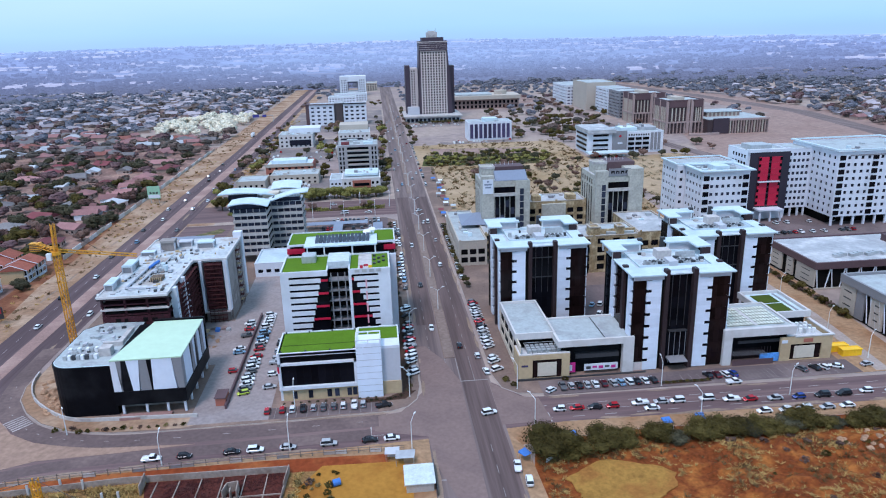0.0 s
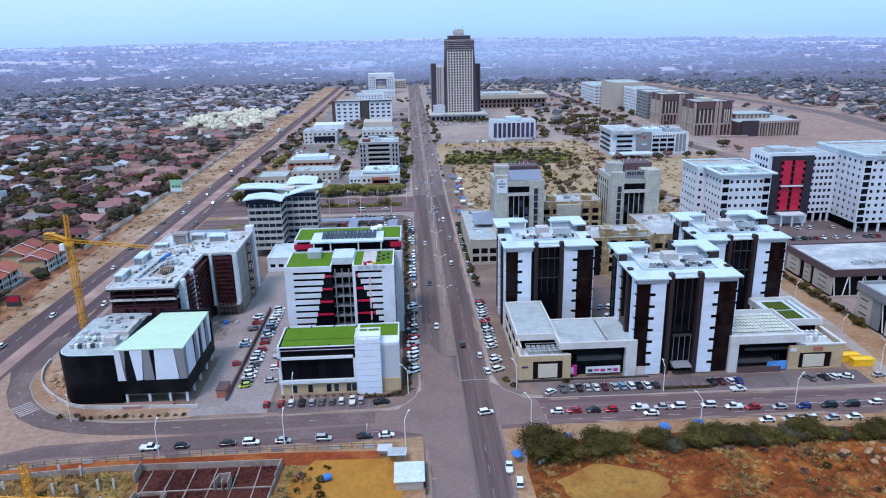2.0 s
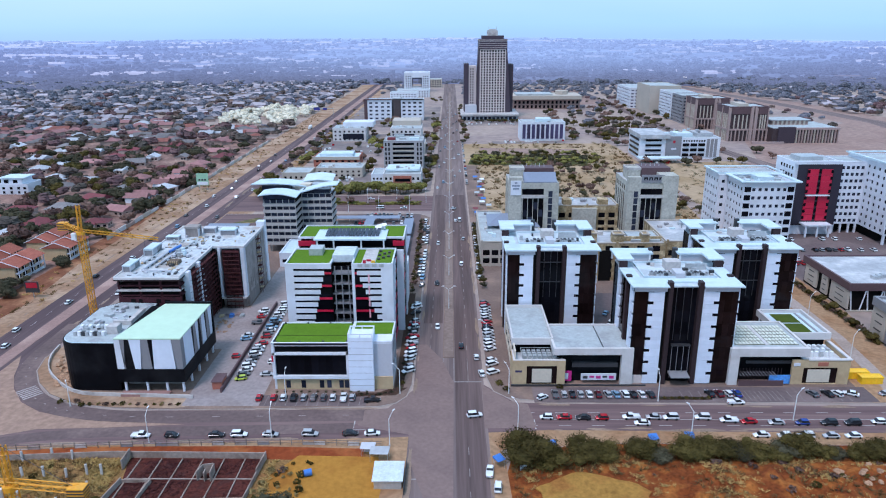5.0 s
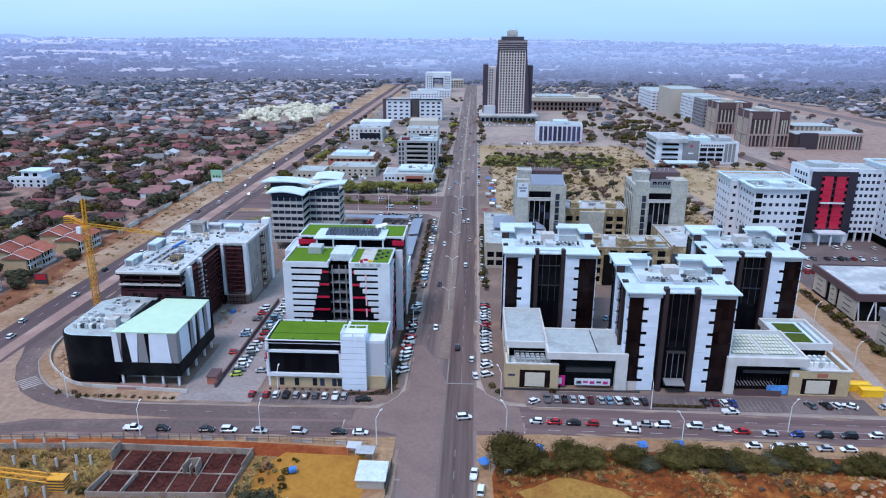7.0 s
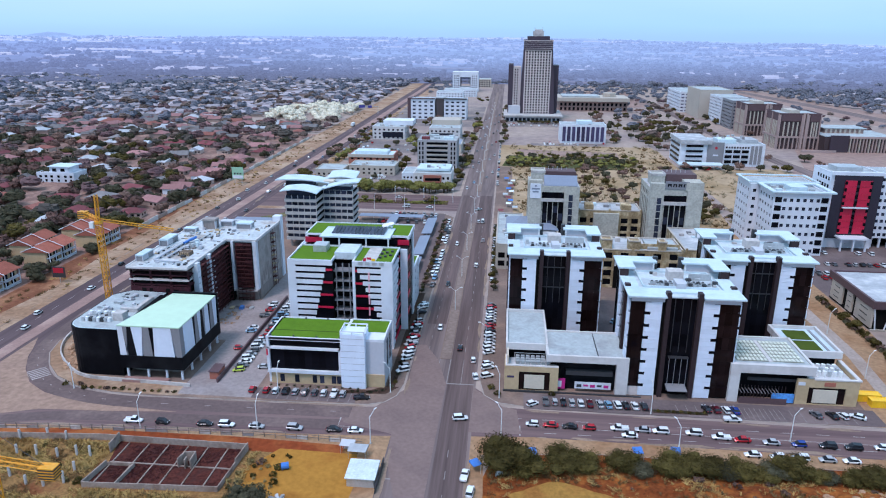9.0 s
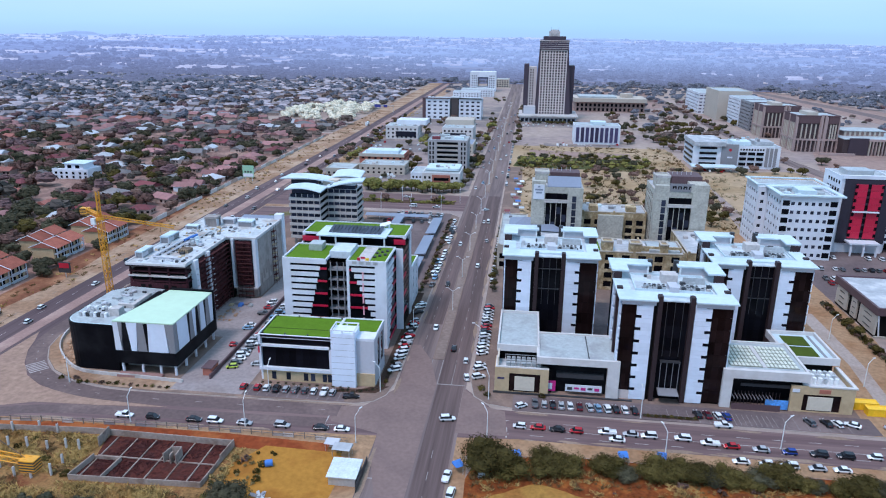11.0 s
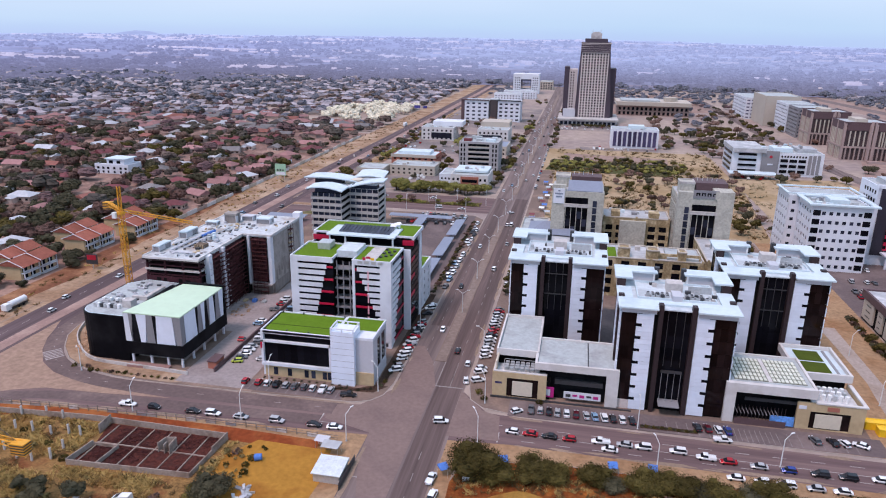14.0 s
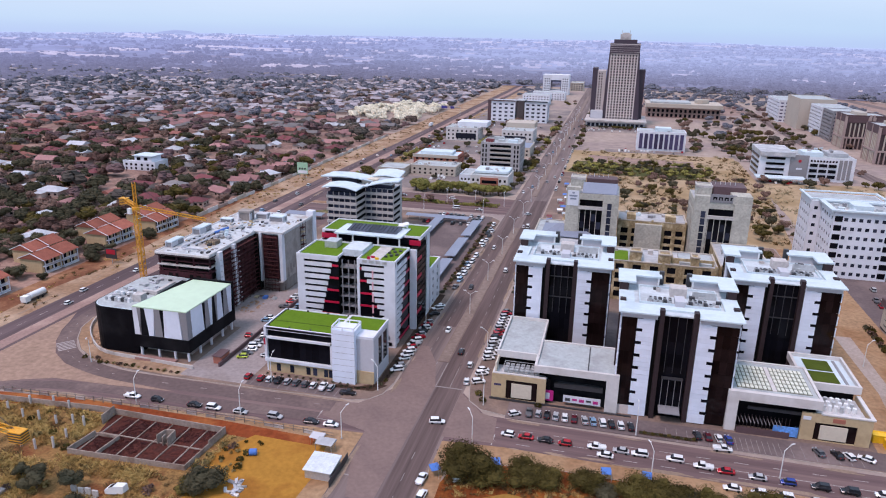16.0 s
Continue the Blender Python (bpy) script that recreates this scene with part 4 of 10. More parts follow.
part("frame_leg", M().box(70.6, 74.0, 185.6, 187.4, 0.15, 10.0), OFFWHITE, lw, "white portal leg")
part("front_recess", M().box(53.6, 70.6, 188.4, 188.9, 0.15, 11), BLACK_CLAD, lw)
part("front_screen", M().box(56.3, 69.8, 186.9, 187.3, 5.4, 6.6).box(56.3, 69.8, 187.3, 188.4, 6.6, 6.8), CHARCOAL, lw)
part("sign_band", M().box(59, 69.5, 186.6, 186.9, 1.3, 3.4), WHITE, lw, "white sign band")
for i in range(5):
    part("sign_bar", M().box(59.6 + i * 1.95, 61.0 + i * 1.95, 186.52, 186.6, 1.8 + 0.3 * (i % 2), 2.7), MAGENTA if i % 3 else CHARCOAL, lw)
part("red_panel", M().box(53.8, 56.2, 186.6, 187.0, 1.0, 4.2), MAGENTA, lw, "magenta shop sign panel")
part("red_panel_mark", M().prism([(54.0, 186.5), (55.2, 186.5), (54.6, 186.55)], 1.6, 3.6), WHITE, lw)
facade(lw, "S", 38.4, 54.0, 0.15, 8.3, 185.2, [(42.6, 51.6)], [(0.6, 6.6)], TAN_WALL, GLASS_BROWN, depth=0.8, label="tan portal front")
part("shop_panel", M().box(44.2, 50.0, 185.25, 185.5, 1.2, 5.6), BEIGE, lw, "pale blank shop panel")
part("tan_side", M().box(38.4, 39.2, 186.0, 193, 0.15, 8.3), TAN_WALL, lw)
part("low_roof", M().box(39.2, 54, 186, 192.6, 7.2, 7.5), GREY_ROOF, lw)
part("low_parapet", M().box(38.6, 54.0, 185.3, 185.9, 8.3, 8.6).box(38.6, 39.1, 185.9, 192.4, 8.3, 8.6), OFFWHITE, lw)
part("plinth", M().box(38.0, 54.4, 184.7, 185.2, 0.15, 0.7).box(54.4, 78, 184.9, 185.5, 0.15, 0.5), CHARCOAL, lw)
part("shop_sign", M().box(39.2, 41.2, 185.1, 185.2, 4.6, 5.2), GLASS_PURP, lw, "small dark shop sign")
for i in range(7):
    for j in range(3):
        u = part("air_unit", M().box(41.6 + i * 1.5, 42.7 + i * 1.5, 187.3 + j * 1.7, 188.4 + j * 1.7, 7.5, 8.9), METAL, lw)
part("unit_frame", M().ring(41.2, 52.2, 187, 192.2, 9.2, 9.35, 0.12), METAL, lw)
part("link_panel", M().box(74.0, 78.0, 186.6, 186.9, 0.15, 3.0), TOWER_LT, lw, "coloured poster strip")

# ---- low wing beside the towers, east ----
ew = thing("shop_wing", "low shop wing with white portal, tan end and turf roof", "shop building", (120, 200, 0.15))
part("body", M().box(104, 125.4, 190, 206, 0.15, 11.0).box(125.4, 137.4, 189, 200, 0.15, 6.4).box(124.6, 137.2, 200, 217, 0.15, 9.6), DARK, ew)
part("portal", M().box(102.4, 125.6, 185.6, 187.0, 9.4, 12.0).box(102.4, 105.2, 185.6, 190, 0.15, 9.4).box(102.4, 103.0, 187, 206, 9.4, 12.0), OFFWHITE, ew, "white portal frame")
part("portal_parapet", M().box(124.9, 125.6, 187, 206, 10.6, 12.0).box(103, 125, 205.4, 206, 10.6, 12.0), OFFWHITE, ew)
part("portal_back", M().box(105.2, 124.6, 189.2, 189.6, 0.15, 9.4), BLACK_CLAD, ew)
part("front_fence", M().box(105.4, 118.6, 184.9, 185.05, 0.15, 2.0), DKBROWN, ew, "dark red slatted fence")
for i in range(12):
    part("pergola_beam", M().box(106 + i * 0.95, 106.14 + i * 0.95, 185.2, 188.6, 3.3, 3.5), GREY_PANEL, ew)
part("portal_screen", M().box(108, 122, 187.2, 187.6, 6.4, 7.3), CHARCOAL, ew)
for i in range(14):
    part("bar", M().box(106.6 + i * 0.95, 106.75 + i * 0.95, 187.6, 187.8, 0.4, 4.6), DARK_FIN, ew)
part("blue_banner", M().box(114.6, 120.8, 185.6, 185.8, 0.6, 3.4), mat("blue_banner_print", (0.1, 0.3, 0.7), 0.5, var=0.6, big=0.5, fine=1.4, bump=0), ew, "blue and white shop banner")
part("skylight_roof", M().box(103, 124.9, 187, 205.4, 11.0, 11.5), PALE_ROOF, ew)
pan = M().box(-0.39, 0.39, -0.88, 0.88, 0, 0.2).data("skylight_pane", mat("skylight_pane", (0.68, 0.69, 0.6), 0.35, var=0.08, rand=0.06))
grid = M().box(105.0, 123.8, 189.2, 203.4, 11.5, 11.56)
part("skylight_frame", grid, mat("skylight_frame", (0.1, 0.105, 0.06), 0.6), ew)
part("skylight_rib", M().box(113.9, 115.0, 189.0, 203.6, 11.5, 11.66), OFFWHITE, ew)
for i in range(16):
    for j in range(6):
        piece("skylight_pane", pan, ew, (105.6 + i * 1.09 + (1.25 if i > 7 else 0), 190.4 + j * 2.36, 11.56))
facade(ew, "S", 121.2, 138.2, 0.15, 8.0, 186.0, [(124.6, 134.8)], [(0.4, 5.6)], TAN_WALL, GLASS_BROWN, depth=0.8, label="tan portal front")
part("shop_panel", M().box(126, 132.6, 186.05, 186.3, 0.8, 4.9), BEIGE, ew, "pale blank shop panel")
facade(ew, "E", 186.8, 200, 0.15, 8.0, 138.2, spread(189, 199, 2, 2.6), [(2, 5)], TAN_WALL, GLASS_BROWN)
part("sign_plate", M().box(121.5, 123.4, 185.85, 185.98, 6.2, 7.2), WHITE, ew)
part("sign_plate", M().box(128.6, 131.6, 185.8, 185.98, 6.2, 7.4), REDWALL, ew, "small red shop sign")
part("low_roof", M().box(125.7, 137.4, 187, 199, 6.4, 6.8), GREY_ROOF, ew)
part("low_parapet", M().box(125.7, 138.6, 185.8, 186.6, 8.0, 8.4).box(137.6, 138.6, 186.6, 199, 8.0, 8.4), OFFWHITE, ew)
for i in range(6):
    for j in range(3):
        part("air_unit", M().rod((127.4 + i * 1.5, 191 + j * 2.3, 6.8), (127.4 + i * 1.5, 191 + j * 2.3, 8.5), 0.55, n=10), STEEL_WHITE if (i + j) % 3 else METAL, ew)
part("turf_roof", M().box(124.6, 137.8, 200, 217.6, 9.6, 10.0), WHITE_ROOF, ew)
part("turf_parapet", M().ring(123.6, 138.6, 198.8, 218.4, 8.8, 11.0, 0.7), OFFWHITE, ew)
part("turf", M().box(127, 134.0, 201.4, 208.2, 10.0, 10.2), TURF_DK, ew, "rectangle of olive turf")
part("turf", M().box(127, 134.0, 209.2, 216, 10.0, 10.2), TURF_DK, ew, "rectangle of olive turf")
part("gutter", M().box(135.4, 136.2, 200, 217, 10.0, 10.15), GREY_PANEL, ew)

# ---- offices with turf roofs ----
gw = thing("turf_roof_offices", "white office block with red and black facade and turf roofs", "office building", (-15, 215, 0.15))
GX0, GX1, GY = -33.0, 1.6, 209.2
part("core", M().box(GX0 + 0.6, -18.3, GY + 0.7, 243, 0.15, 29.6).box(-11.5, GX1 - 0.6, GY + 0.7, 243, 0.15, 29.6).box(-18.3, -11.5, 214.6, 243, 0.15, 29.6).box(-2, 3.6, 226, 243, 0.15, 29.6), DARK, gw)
part("recess_glass", M().box(-19.5, -11.0, 214.0, 214.6, 0.15, 29.6), GLASS, gw)
for k in range(8):
    part("balcony", M().box(-18.1, -11.7, 210.6, 214.0, 2.6 + k * 3.4, 3.05 + k * 3.4), GREY_PANEL, gw)
for x in (-17.2, -15.0, -12.8):
    part("recess_column", M().box(x - 0.16, x + 0.16, 210.3, 210.6, 0.15, 29.4), GREY_PANEL, gw)
NF, FH, ZT = 13, 2.17, 29.9
for side in ("left", "right"):
    a, b = (GX0, -18.2) if side == "left" else (-11.6, GX1)
    part("end_pier", M().box(a, a + 2.6, GY, GY + 0.7, 0.15, ZT) if side == "left" else M().box(b - 3.8, b, GY, GY + 0.7, 0.15, ZT).box(a, a + 0.9, GY, GY + 0.7, 0.15, ZT), WHITE, gw)
    for k in range(NF):
        zz = ZT - 1.0 - (k + 1) * FH
        f = ZT - zz
        if side == "left":
            p, q = a + 2.6, -19.7 - 0.235 * f
            r0, r1, s = q, -18.2, 0.0
        else:
            q, p = b - 3.8, -11.2 + 0.4 * f
            r0, r1, s = a + 0.9, p, 0.0
        part("spandrel", M().box(min(p, q), max(p, q), GY, GY + 0.6, zz, zz + 1.35), WHITE, gw)
        part("window_band", M().box(min(p, q), max(p, q), GY + 0.45, GY + 0.6, zz + 1.35, zz + FH), GLASS, gw)
        if r1 - r0 > 0.6:
            part("dark_band", M().box(r0, r1, GY + 0.35, GY + 0.6, zz, zz + FH), GLASS, gw)
            if k % 2 == 0:
                part("red_band", M().box(r0, r1, GY + 0.05, GY + 0.35, zz + 0.3, zz + 0.95), CRIMSON, gw, "red balcony band")
    part("top_band", M().box(a if side == "left" else a, b, GY - 0.05, GY + 0.7, ZT - 1.0, ZT + 0.7), WHITE, gw)
for k in range(6):
    part("pink_tile", M().box(-6.4, -5.9, GY - 0.06, GY, 4 + k * 4, 7 + k * 4), mat("pale_red_strip_%d" % k, (0.75, 0.4, 0.45), 0.6), gw) if k == 0 else part("pink_tile", M().box(-6.4, -5.9, GY - 0.06, GY, 4 + k * 4, 7 + k * 4), bpy.data.materials["pale_red_strip_0"], gw)
# east side
part("east_pier", M().box(GX1 - 0.6, GX1, GY + 0.7, GY + 2.0, 0.15, ZT), WHITE, gw)
for k in range(NF):
    zz = ZT - 1.0 - (k + 1) * FH
    f = ZT - zz
    e = 223.6 - 0.34 * f
    part("spandrel", M().box(GX1 - 0.6, GX1, GY + 2.0, e, zz, zz + 1.35), WHITE, gw)
    part("window_band", M().box(GX1 - 0.6, GX1 - 0.45, GY + 2.0, e, zz + 1.35, zz + FH), GLASS, gw)
    part("dark_band", M().box(GX1 - 0.6, GX1 - 0.3, e, 226, zz, zz + FH), GLASS, gw)
    if k % 2 == 0:
        part("red_band", M().box(GX1 - 0.3, GX1, e, 226, zz + 0.3, zz + 0.95), CRIMSON, gw, "red balcony band")
    part("dark_band", M().box(3.0, 3.7, 226.6, 240, zz, zz + FH - 0.5), GLASS, gw)
    if k % 3 == 1:
        part("red_band", M().box(3.7, 3.95, 226.6, 233, zz + 0.3, zz + 1.5), CRIMSON, gw, "red balcony band")
part("east_return", M().box(GX1, 4.0, 225.8, 226.6, 0.15, ZT).box(3.0, 4.0, 240, 243.6, 0.15, ZT + 1.5), WHITE, gw)
facade(gw, "W", GY + 0.7, 243, 0.15, ZT, GX0, spread(212, 241, 6, 3.4), [(2 + i * 2.95, 3.4 + i * 2.95) for i in range(9)], WHITE, GLASS, joined=True)
part("back_wall", M().box(GX0, 3.6, 242.6, 243.2, 0.15, ZT), WHITE, gw)
part("roof_edge", M().ring(GX0, -18.2, GY, 226, ZT, ZT + 0.8, 0.45).ring(-11.6, GX1, GY, 226, ZT, ZT + 0.8, 0.45), WHITE, gw)
part("turf", M().box(GX0 + 0.5, -18.7, GY + 0.5, 225.5, ZT - 0.2, ZT + 0.35), TURF, gw, "bright green turf roof")
part("turf", M().box(-11.1, GX1 - 0.5, GY + 0.5, 225.5, ZT - 0.2, ZT + 0.35), TURF, gw, "bright green turf roof")
part("terrace", M().box(-8.6, -4.2, GY + 1.2, 225.4, ZT + 0.35, ZT + 0.45), CONCRETE_L, gw)
part("roof_house", M().box(-18.4, -11.4, 214, 224, ZT - 1.4, ZT + 2.0), DECK, gw, "pale stair house")
part("gap_roof", M().box(-18.2, -11.6, 214.0, 226, ZT - 1.6, ZT - 1.4), PALE_ROOF, gw)
part("plant_room", M().box(-27, -22.5, 219, 224, ZT + 0.35, ZT + 2.6), METAL, gw)
part("penthouse", M().box(GX0 + 1, 3.2, 231, 243, ZT - 0.2, ZT + 2.6), GLASS, gw)
part("penthouse_red", M().box(GX0, GX0 + 6, 230.6, 231.2, ZT + 0.1, ZT + 1.9), CRIMSON, gw)
part("penthouse_red", M().box(0.0, 4.0, 230.6, 231.2, ZT + 0.1, ZT + 1.9), CRIMSON, gw)
part("penthouse_roof", M().box(-27, -2.2, 227.6, 240, ZT + 2.9, ZT + 3.4), WHITE_ROOF, gw, "white flat penthouse roof")
for px in (-26.2, -20.5, -11, -3.2):
    part("post", M().box(px, px + 0.5, 228, 228.5, ZT, ZT + 2.9), STEEL_WHITE, gw)
part("turf", M().box(GX0 + 0.4, -26.6, 231.4, 246, ZT + 2.6, ZT + 3.0).box(-2.0, 3.6, 231.4, 246, ZT + 2.6, ZT + 3.0).box(-26.6, -2.0, 240.4, 246, ZT + 2.6, ZT + 3.0), TURF, gw, "bright green turf roof")
part("upper_edge", M().ring(GX0, 4.0, 231, 246.6, ZT + 2.0, ZT + 3.3, 0.4), WHITE, gw)
for i in range(14):
    u = part("solar_panel", M().prism([(-23.5 + i * 1.35, 231), (-22.4 + i * 1.35, 231), (-22.4 + i * 1.35, 238), (-23.5 + i * 1.35, 238)], ZT + 3.45, 0, [ZT + 3.6, ZT + 3.6, ZT + 4.5, ZT + 4.5]), GLASS_BLUE, gw, "tilted dark solar panel")
for i in range(3):
    part("dish", M().rod((-3.5 - i * 1.2, 240 + i * 0.5, ZT + 3.4), (-3.7 - i * 1.2, 239.3 + i * 0.5, ZT + 5.4 - i * 0.6), 0.2, 1.1, n=12), STEEL_WHITE, gw, "white satellite dish")
part("logo_arc", M().box(-7.9, -6.9, GY - 0.1, GY + 0.1, ZT + 0.9, ZT + 1.9).box(-6.7, -5.3, GY - 0.1, GY + 0.1, ZT + 1.5, ZT + 2.2), CRIMSON, gw, "red company emblem")
part("logo_arc", M().box(-5.2, -4.0, GY - 0.1, GY + 0.1, ZT + 1.0, ZT + 1.8), YELLOW, gw, "yellow company emblem")
for i in range(4):
    part("sign_bar", M().box(-9.6 + i * 2.3, -8.1 + i * 2.3, GY - 0.2, GY - 0.06, ZT - 0.4, ZT + 0.6), METAL, gw)
for i in range(7):
    part("terrace_bench", M().box(-3.8 + (i % 3) * 1.5, -2.9 + (i % 3) * 1.5, 214 + i * 1.4, 215 + i * 1.4, ZT + 0.35, ZT + 0.9), CHARCOAL, gw)

pd = thing("turf_roof_podium", "low white podium with dark glazed front and bright turf roof", "office building", (-15, 190, 0.15))
part("core", M().box(-31.2, -9.8, 183.6, 197, 0.15, 14.2).box(-9.8, 2.2, 186, 197, 0.15, 14.2), DARK, pd)
part("front_frame", M().box(-32.0, -9.6, 182.4, 183.4, 11.6, 12.2).box(-32.0, -9.6, 182.2, 183.4, 4.0, 4.9).box(-32, -31.2, 182.4, 183.4, 4.9, 15.2).box(-10.4, -9.6, 182.4, 183.4, 4.9, 12.2), WHITE, pd)
part("front_top", M().box(-32.0, -9.6, 182.6, 183.4, 14.4, 15.3), WHITE, pd)
for i in range(10):
    piece("window", pane(2.0, 6.7, "S", GLASS), pd, (-30.1 + i * 2.08, 183.3, 4.9))
    piece("window", pane(2.0, 2.2, "S", GLASS), pd, (-30.1 + i * 2.08, 183.5, 12.2))
part("red_edge", M().box(-32.1, -31.6, 182.3, 182.4, 9.5, 11.5), CRIMSON, pd)
part("tan_base", M().box(-31.2, -9.7, 183.0, 183.5, 0.15, 4.0), TAN_WALL, pd, "tan ground floor wall")
for x in (-28.5, -24, -18.6, -16.4, -12.8, -11.2):
    part("base_window", M().box(x, x + 1.3, 182.9, 183.0, 0.8, 3.2), GLASS_BLUE, pd)
part("shaft", M().box(-9.6, -2.4, 181.8, 188, 0.15, 17.4), WHITE_PANEL, pd, "white panelled shaft")
for k in range(8):
    part("panel_joint", M().box(-9.62, -2.38, 181.76, 181.8, 2.1 + k * 2.0, 2.16 + k * 2.0), GREY_PANEL, pd)
part("shaft_rail", M().ring(-9.6, -2.4, 181.8, 188, 18.2, 18.5, 0.3), WHITE, pd)
for x, y in ((-9.6, 181.8), (-2.7, 181.8), (-9.6, 187.7), (-2.7, 187.7), (-6.2, 181.8), (-6.2, 187.7)):
    part("shaft_post", M().box(x, x + 0.3, y, y + 0.3, 17.4, 18.2), WHITE, pd)
part("east_front", M().box(-2.4, 3.0, 183.6, 184.4, 0.15, 14.6), LIGHT_PANEL, pd)
part("east_base", M().box(-2.4, 3.1, 183.2, 183.6, 0.15, 4.2), TAN_WALL, pd)
facade(pd, "E", 184.4, 197.6, 0.15, 14.6, 3.0, [(188, 191.5), (192.5, 196.5)], [(4, 13.4)], LIGHT_PANEL, GLASS_BROWN)
part("west_wall", M().box(-32.0, -31.2, 183.4, 197.6, 0.15, 15.2), WHITE, pd)
part("roof_edge", M().ring(-32, -9.4, 182.6, 197.6, 14.6, 15.5, 0.4).ring(-9.4, 3.0, 188.2, 198.2, 14.6, 15.5, 0.4).box(-2.4, 3.0, 183.6, 188.2, 14.6, 15.4), WHITE, pd)
part("turf", M().box(-31.6, -9.8, 183.0, 197.2, 14.4, 15.2), TURF, pd, "bright green turf roof")
part("turf", M().box(-9.0, 2.6, 188.6, 197.8, 14.4, 15.2).box(-2.2, 2.6, 184.0, 188.6, 14.4, 15.2), TURF, pd, "bright green turf roof")
part("turf_joint", M().box(-31.4, -10, 188.0, 188.5, 15.2, 15.24), TURF_LINE, pd)
for i in range(10):
    for yy in (183.4, 196.8):
        part("roof_light", M().box(-31 + i * 2.3, -30.6 + i * 2.3, yy, yy + 0.4, 15.2, 15.75), CHARCOAL, pd) if i % 3 == 0 else None

# ---- black hall with mint roof ----
kh = thing("black_hall", "black hall with white and grey slanted panels and mint roof", "hall", (-76, 196, 0.15))
cor = [(-95 + 6 - 6 * math.sin(a), 188.5 - 6 * math.cos(a)) for a in [math.pi / 2 * i / 8 for i in range(9)]]
west = [(-95, 210)] + cor[::-1] + [(-77.2, 182.3), (-77.2, 214), (-90, 215)]
part("west_volume", M().prism(west, 0.15, 14.6), BLACK_CLAD, kh, "rounded black clad volume")
part("parapet", M().prism([(x, y) for x, y in west], 14.6, 15.3), BLACK_CLAD, kh)
part("parapet_rim", M().prism([(-86.2 + (x + 86.2) * 0.966, 198 + (y - 198) * 0.972) for x, y in west], 15.3, 15.34), WHITE_ROOF, kh)
for k in range(5):
    part("cable_tray", M().rod((-81.5 + 0.5 * k, 196 + 2 * k, 15.8), (-78.4 - 0.3 * k, 211 - k, 15.9), 0.14, n=6), (LIGHT_PANEL, METAL)[k % 2], kh)
cx, cy = -86.2, 198
part("west_roof", M().prism([(cx + (x - cx) * 0.95, cy + (y - cy) * 0.95) for x, y in west], 15.34, 15.38), PALE_ROOF, kh)
part("parapet_line", M().prism([(cx + (x - cx) * 1.004, cy + (y - cy) * 1.004) for x, y in west], 14.2, 14.9), BLACK_CLAD, kh)
part("east_core", M().box(-77.0, -58.6, 184.0, 208.4, 4.6, 16.6), BLACK_CLAD, kh)
part("lower_band", M().box(-77.4, -57.6, 181.3, 209.2, 3.5, 7.6), BLACK_CLAD, kh, "black projecting band")
part("ground_floor", M().box(-77.0, -60.5, 186.5, 208, 0.15, 3.5), CONCRETE, kh)
for x, y in ((-75.6, 182), (-69.2, 182), (-63.4, 182), (-58.6, 182), (-58.6, 188.5), (-58.6, 195), (-58.6, 202), (-58.6, 208)):
    part("column", M().box(x - 0.3, x + 0.3, y - 0.3, y + 0.3, 0.15, 3.5), WHITE, kh, "white column")
cuts = [(-77.2, -75.6, WHITE), (-75.6, -74.2, GREY_PANEL), (-74.2, -72.9, BLACK_CLAD), (-72.9, -69.4, WHITE_PANEL), (-69.4, -67.4, GREY_PANEL), (-67.4, -66.0, BLACK_CLAD), (-66, -60.6, WHITE_PANEL), (-60.6, -57.9, GREY_PANEL)]
for i, (a, b, mt) in enumerate(cuts):
    s = 0.9 if i % 2 else -0.5
    m = M()
    m.v = [(a + (s if i else 0), 181.6, 7.6), (b + (0 if i == 7 else -s), 181.6, 7.6), (b, 181.6, 17.0), (a, 181.6, 17.0), (a + (s if i else 0), 184, 7.6), (b + (0 if i == 7 else -s), 184, 7.6), (b, 184, 17.0), (a, 184, 17.0)]
    m.f = [(0, 1, 2, 3), (1, 5, 6, 2), (4, 7, 6, 5), (0, 3, 7, 4), (3, 2, 6, 7), (0, 4, 5, 1)]
    part("panel", m, mt, kh)
yb = 184.0
for i, (w, mt) in enumerate([(6.4, WHITE_PANEL), (1.6, BLACK_CLAD), (1.8, GREY_PANEL), (2.4, WHITE_PANEL), (1.4, BLACK_CLAD), (1.6, GREY_PANEL), (2.6, WHITE_PANEL), (1.4, BLACK_CLAD), (2.0, GREY_PANEL), (3.2, WHITE_PANEL)]):
    s = 0.7 if i % 2 else -0.4
    m = M()
    a, b = yb, yb + w
    m.v = [(-57.9, a + s, 7.6), (-57.9, b - s, 7.6), (-57.9, b, 17.0), (-57.9, a, 17.0), (-58.6, a + s, 7.6), (-58.6, b - s, 7.6), (-58.6, b, 17.0), (-58.6, a, 17.0)]
    m.f = [(0, 1, 2, 3), (4, 7, 6, 5), (0, 4, 5, 1), (3, 2, 6, 7), (1, 5, 6, 2), (0, 3, 7, 4)]
    part("panel", m, mt, kh)
    yb = b
part("mint_roof", M().prism([(-77.2, 181.5), (-57.8, 181.5), (-57.8, 208.2), (-72.6, 208.6)], 17.0, 17.35), MINT_ROOF, kh, "mint green sheet roof")
part("ridge_wall", M().box(-72.6, -57.6, 208.4, 209.2, 7.6, 17.9), BLACK_CLAD, kh)
